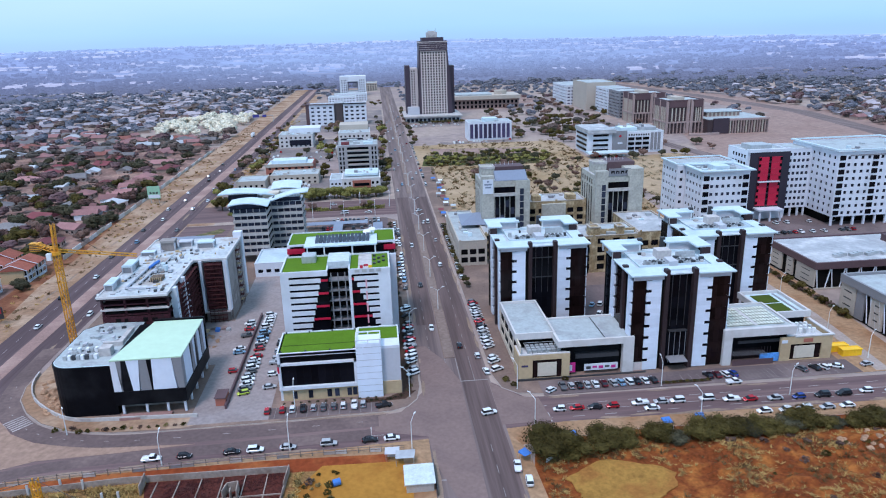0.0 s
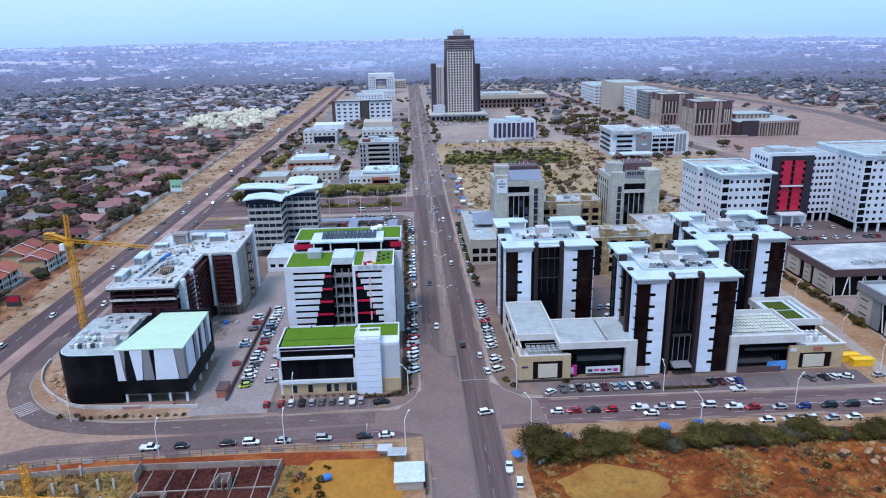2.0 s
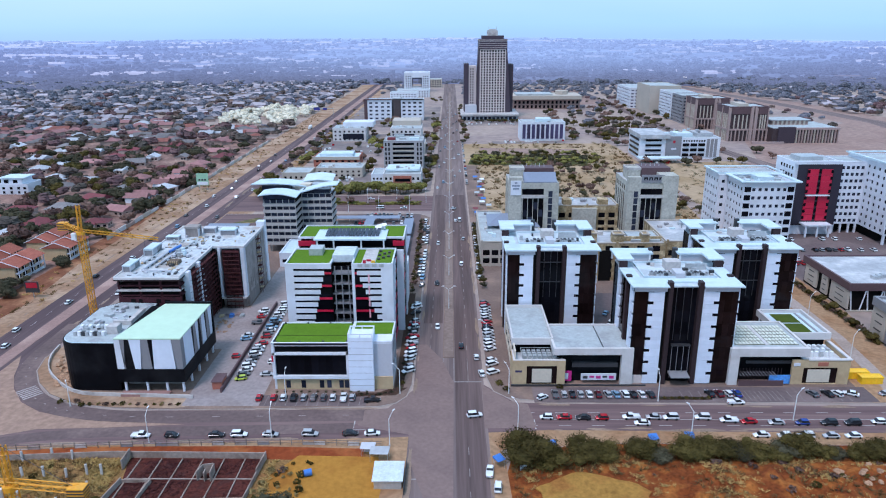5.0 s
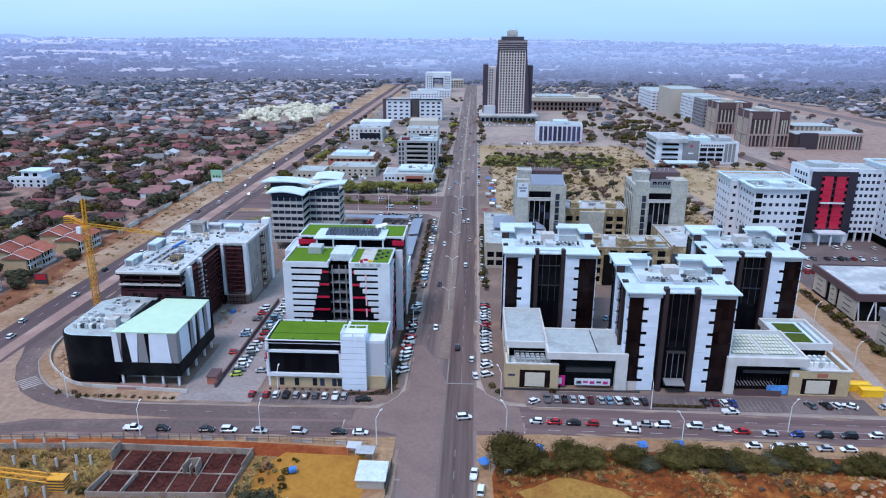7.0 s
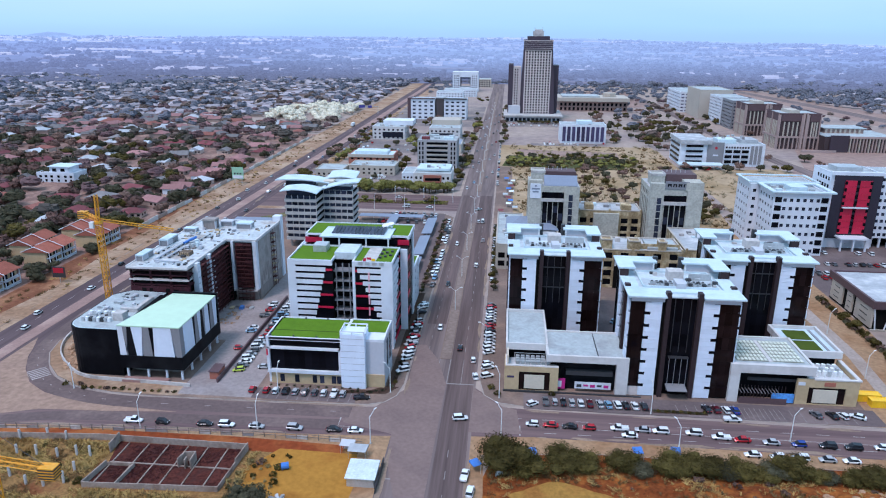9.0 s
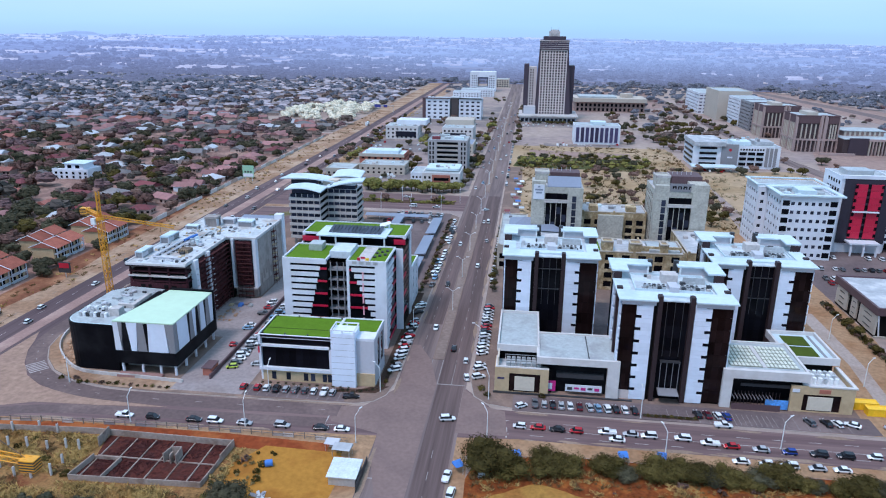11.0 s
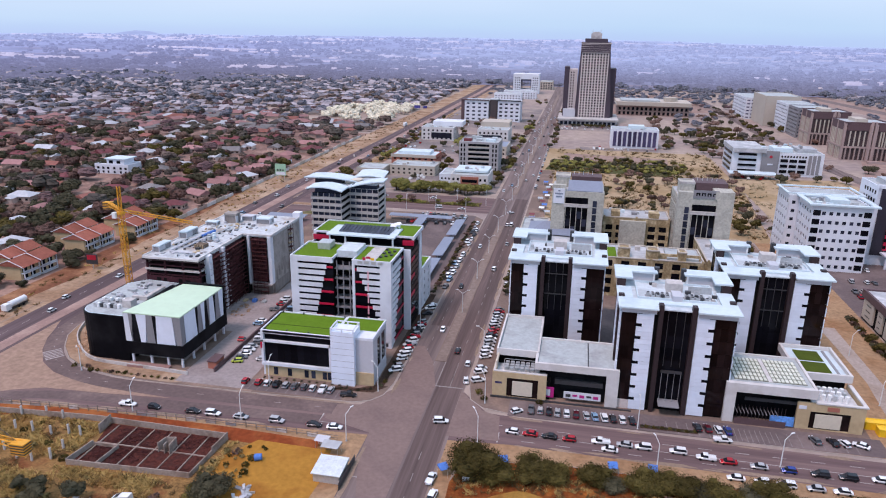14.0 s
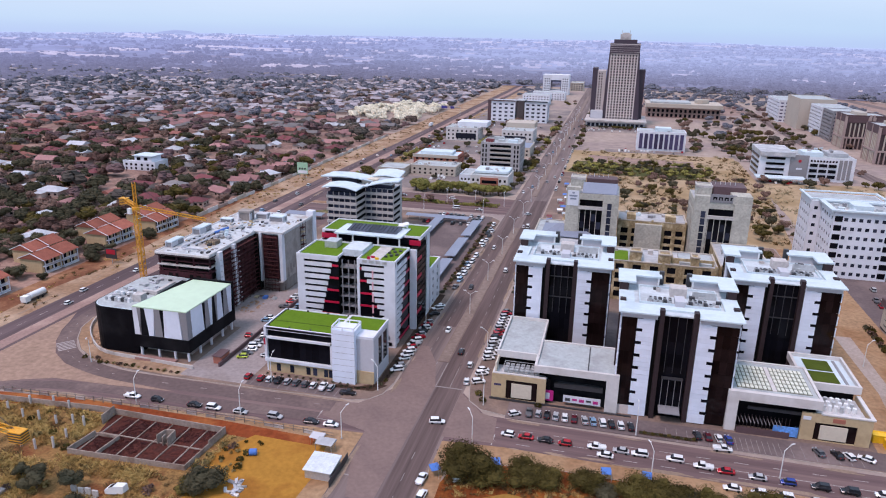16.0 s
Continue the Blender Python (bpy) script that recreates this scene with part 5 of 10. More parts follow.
for i in range(8):
    part("air_unit", M().box(-92 + i * 1.2, -91.1 + i * 1.2, 187.5, 188.6, 15.4, 16.7), (METAL, STEEL_WHITE, CHARCOAL)[i % 3], kh)
    if i != 3:
        part("air_unit", M().box(-92.4 + i * 1.2, -91.5 + i * 1.2, 192.5, 193.7, 15.4, 16.6), (STEEL_WHITE, METAL)[i % 2], kh)
part("plant_room", M().box(-82.6, -79.4, 189, 192, 15.4, 17.8), CONCRETE_L, kh)
part("duct", M().box(-84, -78.4, 196, 197, 15.4, 16.6).box(-80, -78.6, 197, 207, 15.4, 16.5), CONCRETE_L, kh)
rr = random.Random(31)
for i in range(46):
    x, y = rr.uniform(-93, -79.5), rr.uniform(189, 212)
    part("roof_clutter", M().box(x, x + rr.uniform(0.4, 1.8), y, y + rr.uniform(0.3, 1.3), 15.38, 15.38 + rr.uniform(0.15, 0.8)), (METAL, LIGHT_PANEL, CHARCOAL, LIGHT_PANEL, GREY_PANEL)[i % 5], kh)
part("roof_vent", M().rod((-88, 203, 15.4), (-88, 203, 16.1), 1.1, n=12), METAL, kh)
part("front_step", M().box(-76, -62, 178.6, 181.0, 0.15, 0.9), mat("red_paving_step", (0.3, 0.17, 0.15), 0.85), kh)

# ---- office block under construction ----
RAW_CONCRETE = mat("stained_raw_concrete", (0.27, 0.235, 0.22), 0.9, var=0.25, big=0.15, fine=0.9, bump=0.3, col2=(0.17, 0.13, 0.12), stretch=(1, 1, 0.35))
MAROON_NET = mat("dark_red_site_boards", (0.066, 0.022, 0.028), 0.85, var=0.45, big=0.3, fine=1.5, bump=0.3, col2=(0.03, 0.016, 0.018))
nb = thing("unfinished_offices", "concrete office block under construction with rusty scaffolding", "building site", (-76, 240, 0.15))
NZ = 24.2
part("core", M().box(-90.0, -70.6, 216, 277.4, 0.15, NZ - 4.2).box(-90.0, -59, 249.4, 277.4, 0.15, NZ - 0.8).box(-84, -70.6, 220, 250, NZ - 4.2, NZ - 0.8), DARK, nb)
for k in range(7):
    z = 0.15 + k * 3.45
    part("floor_slab", M().box(-90.8, -69.6, 215, 249, z, z + 0.42), MAROON_NET if k > 4 else RAW_CONCRETE, nb)
part("roof_slab", M().prism([(-91.2, 214.2), (-69.4, 214.2), (-69.4, 247.6), (-57.6, 247.6), (-57.6, 278.2), (-91.2, 278.2)], NZ - 0.6, NZ), mat("stained_deck_concrete", (0.5, 0.53, 0.55), 0.8, var=0.3, big=0.09, fine=0.8, bump=0.15, col2=(0.3, 0.255, 0.225), mix2=(0.5, 0.66)), nb)
part("roof_parapet", M().box(-91.2, -69.4, 213.9, 214.3, NZ - 0.6, NZ + 0.12).box(-91.4, -91.0, 214.3, 278, NZ - 0.6, NZ + 0.3).box(-69.7, -69.2, 214.3, 247.6, NZ, NZ + 0.7).box(-69.2, -57.4, 247.2, 247.7, NZ, NZ + 0.7).box(-57.9, -57.4, 247.7, 278, NZ, NZ + 0.7), OFFWHITE, nb)
for x in (-90.6, -83.6, -76.6, -70.2):
    part("column", M().box(x, x + 0.6, 215, 215.6, 0.15, NZ - 0.6), MAROON_NET, nb)
rnd = random.Random(15)
for k in range(6):
    z = 0.6 + k * 3.45
    if k < 5:
        part("infill", M().box(-90.7, -69.7, 214.75, 214.98, z - 0.2, z + (3.0 if k < 4 else 2.7)), MAROON_NET, nb)
        for i in range(7):
            a = -90.2 + i * 2.95 + rnd.uniform(0, 0.6)
            if rnd.random() < 0.55:
                part("opening", M().box(a, a + rnd.uniform(0.9, 1.9), 214.66, 214.75, z + rnd.uniform(0.3, 0.9), z + rnd.uniform(1.7, 2.7)), DARK, nb)
        part("edge_board", M().box(-91, -69.5, 214.4, 214.7, z - 0.3, z - 0.05), RAW_CONCRETE if k % 2 else RUST, nb)
part("roof_beam", M().box(-91.3, -69.3, 214.0, 214.9, NZ - 1.15, NZ - 0.6).box(-70.2, -69.3, 214.9, 219, NZ - 1.15, NZ - 0.6), DARK_FIN, nb, "dark roof edge beam")
BRICK = mat("red_brick_courses", (0.1, 0.032, 0.036), 0.9, var=0.4, big=0.3, fine=1.6, bump=0.4, rand=0.4)
for k in range(15):
    z = 5.3 + k * 1.2
    a = -66.0 + rnd.uniform(0, 0.4)
    while a < -59.9:
        w = rnd.uniform(0.7, 2.2)
        part("brick_panel", M().box(a, min(a + w, -59.6), 247.05, 247.4, z, z + rnd.uniform(0.55, 0.8)), BRICK, nb)
        a += w + rnd.uniform(0.08, 0.3)
for k in range(18):
    z = 1.4 + k * 1.2
    a = 221.4
    while a < 243:
        w = rnd.uniform(1.0, 3.4)
        if rnd.random() < 0.8 and not 228.6 < a + w / 2 < 231:
            part("brick_panel", M().box(-69.5, -69.15, a, a + w, z, z + rnd.uniform(0.5, 0.8)), BRICK, nb)
        a += w + rnd.uniform(0.1, 0.7)
for y in (218.4, 230.8):
    for k in range(10):
        part("pier_bracket", M().box(-68.0, -67.6, y + 0.5, y + 1.3, 2.4 + k * 2.1, 2.6 + k * 2.1), LIGHT_PANEL, nb)
for k in range(9):
    part("wall_stain", M().box(-57.8, -57.74, 251 + k * 2.6, 252.6 + k * 2.6, 4.8 + 1.3 * (k % 3), 9 + 1.1 * (k % 4)), RAW_CONCRETE, nb)
for ya, yb in ((218.6, 221), (229, 230.6)):
    part("white_pier", M().box(-69.9, -68.0, ya, yb, 0.15, NZ + 0.2), WHITE, nb)
for k in range(14):
    z = 1.2 + k * 1.65
    part("scaffold_board", M().box(-68.6, -67.7, 221.2, 246, z, z + 0.12), RUST, nb)
    part("scaffold_board", M().box(-65.6, -59.4, 246.2, 247.1, z, z + 0.12), RUST, nb)
for i in range(10):
    part("scaffold_pole", M().rod((-67.7, 221.6 + i * 2.7, 0.15), (-67.7, 221.6 + i * 2.7, NZ), 0.09), RUST, nb)
for i in range(5):
    part("scaffold_pole", M().rod((-65.4 + i * 1.5, 246.2, 0.15), (-65.4 + i * 1.5, 246.2, NZ), 0.09), RUST, nb)
part("dark_infill", M().box(-70.0, -69.5, 221, 246, 0.15, NZ - 1), MAROON_NET, nb)
part("dark_infill", M().box(-66, -59.5, 247.4, 247.8, 5.5, NZ - 1), MAROON_NET, nb)
part("sill_wall", M().box(-90.2, -70.4, 219.4, 219.7, 19.8, 22.6), CONCRETE, nb)
part("top_floor", M().box(-90.9, -69.6, 214.4, 220, 19.3, 19.75), CONCRETE_L, nb)
# black block in place of the shaded recess corner
part("recess_wall", M().box(-69.4, -67.5, 246.2, 247.5, 0.15, NZ - 1), DARK, nb)
part("end_pier", M().box(-67.4, -66.4, 246.6, 249, 4.6, NZ).box(-59.0, -57.6, 247, 249.4, 4.6, NZ), WHITE, nb)
part("base_beam", M().box(-67.4, -58, 246.5, 249.4, 4.0, 4.6), CONCRETE_L, nb)
part("base_wall", M().box(-67.2, -58.3, 248.2, 249.4, 0.15, 4.0), RAW_CONCRETE, nb)
part("east_wall", M().box(-58.25, -57.8, 249.4, 276.2, 4.6, NZ - 0.6), CONCRETE, nb, "bare pale concrete wall")
part("east_base", M().box(-58.25, -57.7, 249.4, 276.2, 0.15, 4.6), RAW_CONCRETE, nb)
part("stair_pier", M().box(-60.5, -57.2, 276.2, 279.4, 0.15, NZ + 2.4), WHITE, nb, "white stair pier")
for k in range(12):
    part("scaffold_board", M().box(-57.8, -56.4, 264.2, 266.6, 2.0 + k * 1.85, 2.16 + k * 1.85), RUST if k % 2 else TAN_WALL, nb)
for x, y in ((-57.6, 264.2), (-56.4, 264.2), (-57.6, 266.6), (-56.4, 266.6)):
    part("scaffold_pole", M().rod((x, y, 0.15), (x, y, NZ + 0.6), 0.08), RUST, nb)
facade(nb, "W", 216, 278, 0.15, NZ - 0.6, -90.8, spread(220, 276, 9, 3.4), [(1.4 + i * 3.45, 3.2 + i * 3.45) for i in range(6)], CONCRETE, DARK, joined=True)
part("back_wall", M().box(-90.8, -57.8, 277.4, 278, 0.15, NZ - 0.6), CONCRETE, nb)
rnd = random.Random(5)
for x, y, w, d, h, mt in ((-84.8, 262, 5.4, 4, 4.2, CONCRETE), (-71.6, 264, 6.2, 4, 2.4, WHITE_ROOF), (-90.6, 219.6, 2.8, 7.6, 2.4, WHITE_ROOF), (-91.0, 237.6, 3.4, 8.4, 2.6, WHITE_ROOF), (-90.6, 257, 5.0, 3.0, 1.6, WHITE_ROOF), (-79.4, 267, 5.0, 3.6, 2.2, LIGHT_PANEL)):
    hs = part("plant_house", M().box(x + 0.3, x + w - 0.3, y + 0.3, y + d - 0.3, NZ, NZ + h * 0.8), RAW_CONCRETE if h > 4 else GREY_PANEL, nb, "pale roof plant house")
    part("plant_cover", M().box(x, x + w, y, y + d, NZ + h * 0.8, NZ + h), mt, hs)
    for px in (x, x + w - 0.3):
        for py in (y, y + d - 0.3):
            part("frame_post", M().box(px, px + 0.3, py, py + 0.3, NZ, NZ + h * 0.8), LIGHT_PANEL, hs)
    part("side_panel", M().box(x + w - 0.28, x + w - 0.2, y + 0.5, y + d * 0.55, NZ + 0.2, NZ + h * 0.7), LIGHT_PANEL, hs)
# pipe runs and their brackets
for x, y0, y1, rr_, mt in ((-84.0, 220, 247.4, 0.42, LIGHT_PANEL), (-81.0, 224, 244, 0.34, LIGHT_PANEL), (-82.6, 240, 248, 0.5, BLUE_TARP), (-79.2, 236, 256, 0.2, METAL), (-87.0, 228, 238, 0.25, METAL)):
    pipe = part("pipe_run", M().rod((x, y0, NZ + 0.75), (x + 1.2, y1, NZ + 0.75), rr_, n=8), mt, nb)
    for k in range(int((y1 - y0) / 3.2)):
        px = x + 1.2 * k * 3.2 / (y1 - y0)
        part("bracket", M().box(px - 0.5, px + 0.5, y0 + 0.6 + k * 3.2, y0 + 0.8 + k * 3.2, NZ, NZ + 0.6), CHARCOAL, pipe)
part("cross_pipe", M().rod((-84.0, 220, NZ + 0.6), (-74, 219.6, NZ + 0.6), 0.3, n=8), LIGHT_PANEL, nb)
crate = part("timber_crate", M().box(-78.4, -74.6, 227.0, 230.6, NZ, NZ + 1.3), mat("weathered_crate_boards", (0.16, 0.115, 0.085), 0.9, var=0.4, big=0.4, fine=2.0), nb)
for k in range(6):
    part("crate_slat", M().box(-78.4 + k * 0.66, -78.2 + k * 0.66, 226.9, 227.0, NZ, NZ + 1.45), TAN_WALL, crate)
for i in range(7):
    x, y = -79.4 + 1.7 * (i % 4), 236 + 3.1 * (i // 4) + 0.7 * (i % 3)
    tank = part("roof_tank", M().rod((x, y, NZ + 0.25), (x, y, NZ + 1.2 + 0.5 * (i % 3)), 0.72, n=12), (LIGHT_PANEL, METAL, WHITE_ROOF)[i % 3], nb)
    part("tank_foot", M().box(x - 0.6, x + 0.6, y - 0.6, y + 0.6, NZ, NZ + 0.25), CHARCOAL, tank)
for i in range(120):
    x, y = (rnd.uniform(-90, -71), rnd.uniform(216, 262)) if i < 80 else (rnd.uniform(-88, -59), rnd.uniform(249, 276))
    w, d = rnd.uniform(0.2, 1.5), rnd.uniform(0.3, 2.2)
    part("building_material", M().box(x, x + w, y, y + d, NZ, NZ + rnd.uniform(0.1, 0.75)), (METAL, CHARCOAL, RAW_CONCRETE, LIGHT_PANEL, TAN_WALL, GREY_PANEL)[i % 6], nb)

# ---- banded offices with winged roofs ----
wo = thing("winged_roof_offices", "grey banded office block with curved white winged roofs", "office building", (-52, 330, 0.15))
part("core", M().box(-67.5, -53.5, 319, 350, 4, 26).box(-54, -38.6, 331, 343.5, 4, 26), DARK, wo)


def wing(name, pts):
    """A thin curved roof: rows of (x, y, z) across, given as two edges."""
    m = M()
    for (x, y, z) in pts[0] + pts[1]:
        m.v += [(x, y, z), (x, y, z - 0.5)]
    n = len(pts[0])
    for i in range(n - 1):
        a, b, c, d = 2 * i, 2 * (i + 1), 2 * (n + i), 2 * (n + i + 1)
        m.f += [(a, b, d, c), (a + 1, c + 1, d + 1, b + 1), (a, a + 1, b + 1, b), (c, d, d + 1, c + 1)]
    m.f += [(0, 2 * n, 2 * n + 1, 1), (2 * n - 2, 2 * n - 1, 4 * n - 1, 4 * n - 2)]
    return part(name, m, WHITE_ROOF, wo, "curved white roof wing")


BAND = mat("warm_grey_bands", (0.42, 0.39, 0.375), 0.6, var=0.12, big=0.2, fine=0.9)
for k in range(7):
    z = 3.9 + k * 3.15
    part("floor_band", M().box(-68.6, -53.0, 317.6, 340, z, z + 1.35).box(-53.0, -38.0, 330, 344, z, z + 1.35).box(-68.6, -53, 340, 350, z, z + 1.35), BAND, wo)
    for i in range(5):
        piece("window", pane(2.75, 1.7, "S", GLASS_BLUE), wo, (-66.6 + i * 2.95, 318.4, z + 1.45))
    for i in range(5):
        piece("window", pane(2.75, 1.7, "S", GLASS_BLUE), wo, (-51.4 + i * 2.95, 330.8, z + 1.45))
    for i in range(4):
        piece("window", pane(3.0, 1.7, "E", GLASS_BLUE), wo, (-38.8, 332.4 + i * 3.3, z + 1.45))
    mull = M()
    for i in range(6):
        mull.box(-68.2 + i * 2.95, -67.9 + i * 2.95, 318.0, 318.4, z + 1.35, z + 3.15)
        mull.box(-52.9 + i * 2.93, -52.6 + i * 2.93, 330.4, 330.8, z + 1.35, z + 3.15)
    tagged(part("mullions", mull, BAND, wo), kind="stuff")
for x, y in ((-67, 319), (-60, 319), (-54, 319), (-50, 332), (-45, 332), (-40, 332)):
    part("stilt", M().box(x, x + 0.9, y, y + 0.9, 0.15, 4), CONCRETE, wo, "concrete stilt")
part("lobby", M().box(-64, -40, 336, 350, 0.15, 4), DARK, wo)
arc = [i / 6 for i in range(7)]
wing("roof_wing", [[(-70 + 18 * u, 315.5, 28.6 + 1.3 * math.sin(u * 3.14) - 0.8 * u) for u in arc], [(-70 + 18 * u, 327, 28.8 + 1.3 * math.sin(u * 3.14) - 0.8 * u) for u in arc]])
wing("roof_wing", [[(-54 + 19 * u, 327.0 + 3 * u, 27.0 + 3.6 * math.sin(u * 1.57)) for u in arc], [(-54 + 19 * u, 336 + 2 * u, 27.2 + 3.8 * math.sin(u * 1.57)) for u in arc]])
wing("roof_wing", [[(-78 + 26 * u, 333 + 6 * u, 30.2 + 1.0 * math.sin(u * 3.14) - 2.4 * u) for u in arc], [(-76 + 24 * u, 345 + 4 * u, 30.4 + 1.0 * math.sin(u * 3.14) - 2.4 * u) for u in arc]])
wing("roof_wing", [[(-55 + 15 * u, 347, 28.8 + 0.9 * math.sin(u * 3.14)) for u in arc], [(-55 + 15 * u, 358, 30.4 + 0.9 * math.sin(u * 3.14)) for u in arc]])
part("upper_glass", M().box(-67, -54.5, 319.4, 326, 25.9, 28.3), GLASS_BLUE, wo)
part("upper_glass", M().box(-74, -60, 338, 344, 20, 28.6), GLASS_BLUE, wo)
part("upper_glass", M().box(-52, -39, 331.5, 336, 25.9, 28.0), GLASS_BLUE, wo)
part("plant_room", M().box(-58, -50, 340, 345, 25.9, 28.6), BEIGE, wo)
part("plant_unit", M().box(-49, -43, 339, 345, 25.9, 29.0), METAL, wo)
part("roof_deck", M().box(-68, -54, 327, 350, 25.9, 26.1).box(-54, -38.4, 331, 344, 25.9, 26.1), GREY_ROOF, wo)
part("rear_block", M().box(-57, -42, 344.2, 358, 0.15, 28.4), BAND, wo)


# ---- stone-clad twin towers with their low blocks ----
def stone_tower(x0, x1, y0, y1, top, sign):
    th = thing("stone_tower", "grey stone-clad office tower with " + ("a dark sign" if sign == "dark" else "a pale sign board"), "office building", ((x0 + x1) / 2, y0, 0.1), "stone twin towers")
    part("core", M().box(x0 + 0.8, x1 - 0.8, y0 + 0.8, y1 - 0.8, 0.1, top - 3.5), DARK, th)
    w = x1 - x0
    part("corner_pier", M().box(x0, x0 + 0.26 * w, y0, y0 + 3, 0.1, top - 0.5), STONE_GREY, th)
    part("corner_pier", M().box(x1 - 0.3 * w, x1, y0 - 0.4, y0 + 3, 0.1, top - 3.2), STONE_GREY, th)
    part("lintel", M().box(x0 + 0.26 * w, x1 - 0.3 * w, y0 + 0.2, y0 + 3, top - 6.0, top - 3.2), STONE_GREY, th)
    part("lintel", M().box(x0 + 0.24 * w, x1 - 0.28 * w, y0 - 0.6, y0 + 2, top - 10.4, top - 9.0), CONCRETE_L, th)
    for i in range(4):
        a = x0 + 0.28 * w + i * 0.105 * w
        for k in range(6):
            piece("window", pane(0.09 * w, 3.4, "S", GLASS_BLUE if (i + k) % 3 == 1 else GLASS), th, (a + 0.045 * w, y0 + 0.5, 2.0 + k * 3.6))
        part("mullion", M().box(a - 0.25, a, y0 + 0.2, y0 + 0.7, 0.1, top - 10.4), STONE_GREY, th)
        piece("window", pane(0.09 * w, 2.6, "S", GLASS), th, (a + 0.045 * w, y0 + 0.5, top - 8.8))
    for k in range(8):
        piece("window", pane(1.9, 2.9, "S", GLASS_BLUE), th, (x1 - 0.17 * w, y0 - 0.4, 3.0 + k * 3.3) if sign != "dark" else (x0 + 0.17 * w, y0, 3.0 + k * 3.3))
    facade(th, "W", y0 + 3, y1, 0.1, top - 3.0, x0, spread(y0 + 5, y1 - 1, 5, 1.9), [(1.5, top - 9), (top - 8, top - 5.4)], STONE_GREY, GLASS)
    facade(th, "E", y0 + 3, y1, 0.1, top - 3.2, x1, spread(y0 + 5, y1 - 1, 5, 1.9), [(1.5, top - 9)], STONE_GREY, GLASS)
    part("back_wall", M().box(x0, x1, y1 - 0.8, y1, 0.1, top - 3.2), STONE_GREY, th)
    part("roof", M().box(x0 + 0.4, x1 - 0.4, y0 + 0.6, y1 - 0.4, top - 3.4, top - 3.0), GREY_ROOF, th)
    if sign == "dark":
        part("upper_wall", M().box(x1 - 0.34 * w, x1, y0 - 0.3, y0 + 9, top - 3.4, top + 0.2), STONE_GREY, th)
    else:
        part("roof_slope", M().prism([(x0 + 0.3 * w, y0 + 0.6), (x1 - 1, y0 + 0.6), (x1 - 1, y0 + 7), (x0 + 0.3 * w, y0 + 7)], top - 3.2, 0, [top - 3.0, top - 3.0, top + 0.8, top + 0.8]), SLATE_ROOF, th, "sloping grey sheet roof")
    part("penthouse", M().box(x0 + 0.35 * w, x1 - 1.4, y0 + 9, y1 - 4, top - 3, top + 2.2), DKBROWN, th, "dark maroon roof storey")
    part("stair_house", M().box(x0 + 0.05 * w, x0 + 0.32 * w, y0 + 8, y0 + 16, top - 3, top + 2.0), STONE_GREY, th)
    part("stair_cap", M().ring(x0 + 0.04 * w, x0 + 0.33 * w, y0 + 7.8, y0 + 16.2, top + 1.6, top + 2.6, 0.4), CONCRETE_L, th)
    for i in range(5):
        part("antenna", M().rod((x0 + 0.4 * w + i * 2.1, y0 + 14, top + 2.2), (x0 + 0.4 * w + i * 2.1, y0 + 14, top + 3.8), 0.08), STEEL_WHITE, th)
    if sign == "dark":
        bd = part("sign_board", M().box(x0 + 0.26 * w, x1 - 0.3 * w + 0.5, y0 - 0.1, y0 + 0.18, top - 3.0, top + 0.6), GREY_PANEL, th, "grey sign board")
        for i in range(4):
            a = x0 + 0.31 * w + i * 2.35
            part("sign_bar", M().box(a, a + 1.7, y0 - 0.2, y0 - 0.1, top - 1.9, top - 0.5), BLACK_CLAD, bd)
            part("sign_gap", M().box(a + 0.55, a + 1.15, y0 - 0.24, y0 - 0.2, top - 1.9, top - 1.2 + 0.2 * (i % 2)), GREY_PANEL, bd)
    else:
        bd = part("sign_board", M().box(x0 + 0.6, x0 + 0.24 * w, y0 - 0.25, y0, top - 9.0, top - 2.0), WHITE, th, "pale blue and white sign board")
        for zz, a in ((top - 3.4, 2.0), (top - 4.8, 0.7), (top - 6.2, 1.1)):
            part("sign_bar", M().box(x0 + 0.6 + a, x0 + 0.24 * w - a, y0 - 0.32, y0 - 0.25, zz, zz + 0.7), SLATE_ROOF, bd)
    return th


stone_tower(48.0, 71.5, 321.5, 343, 36.0, "pale")
stone_tower(103.6, 127.0, 320.0, 345, 36.2, "dark")


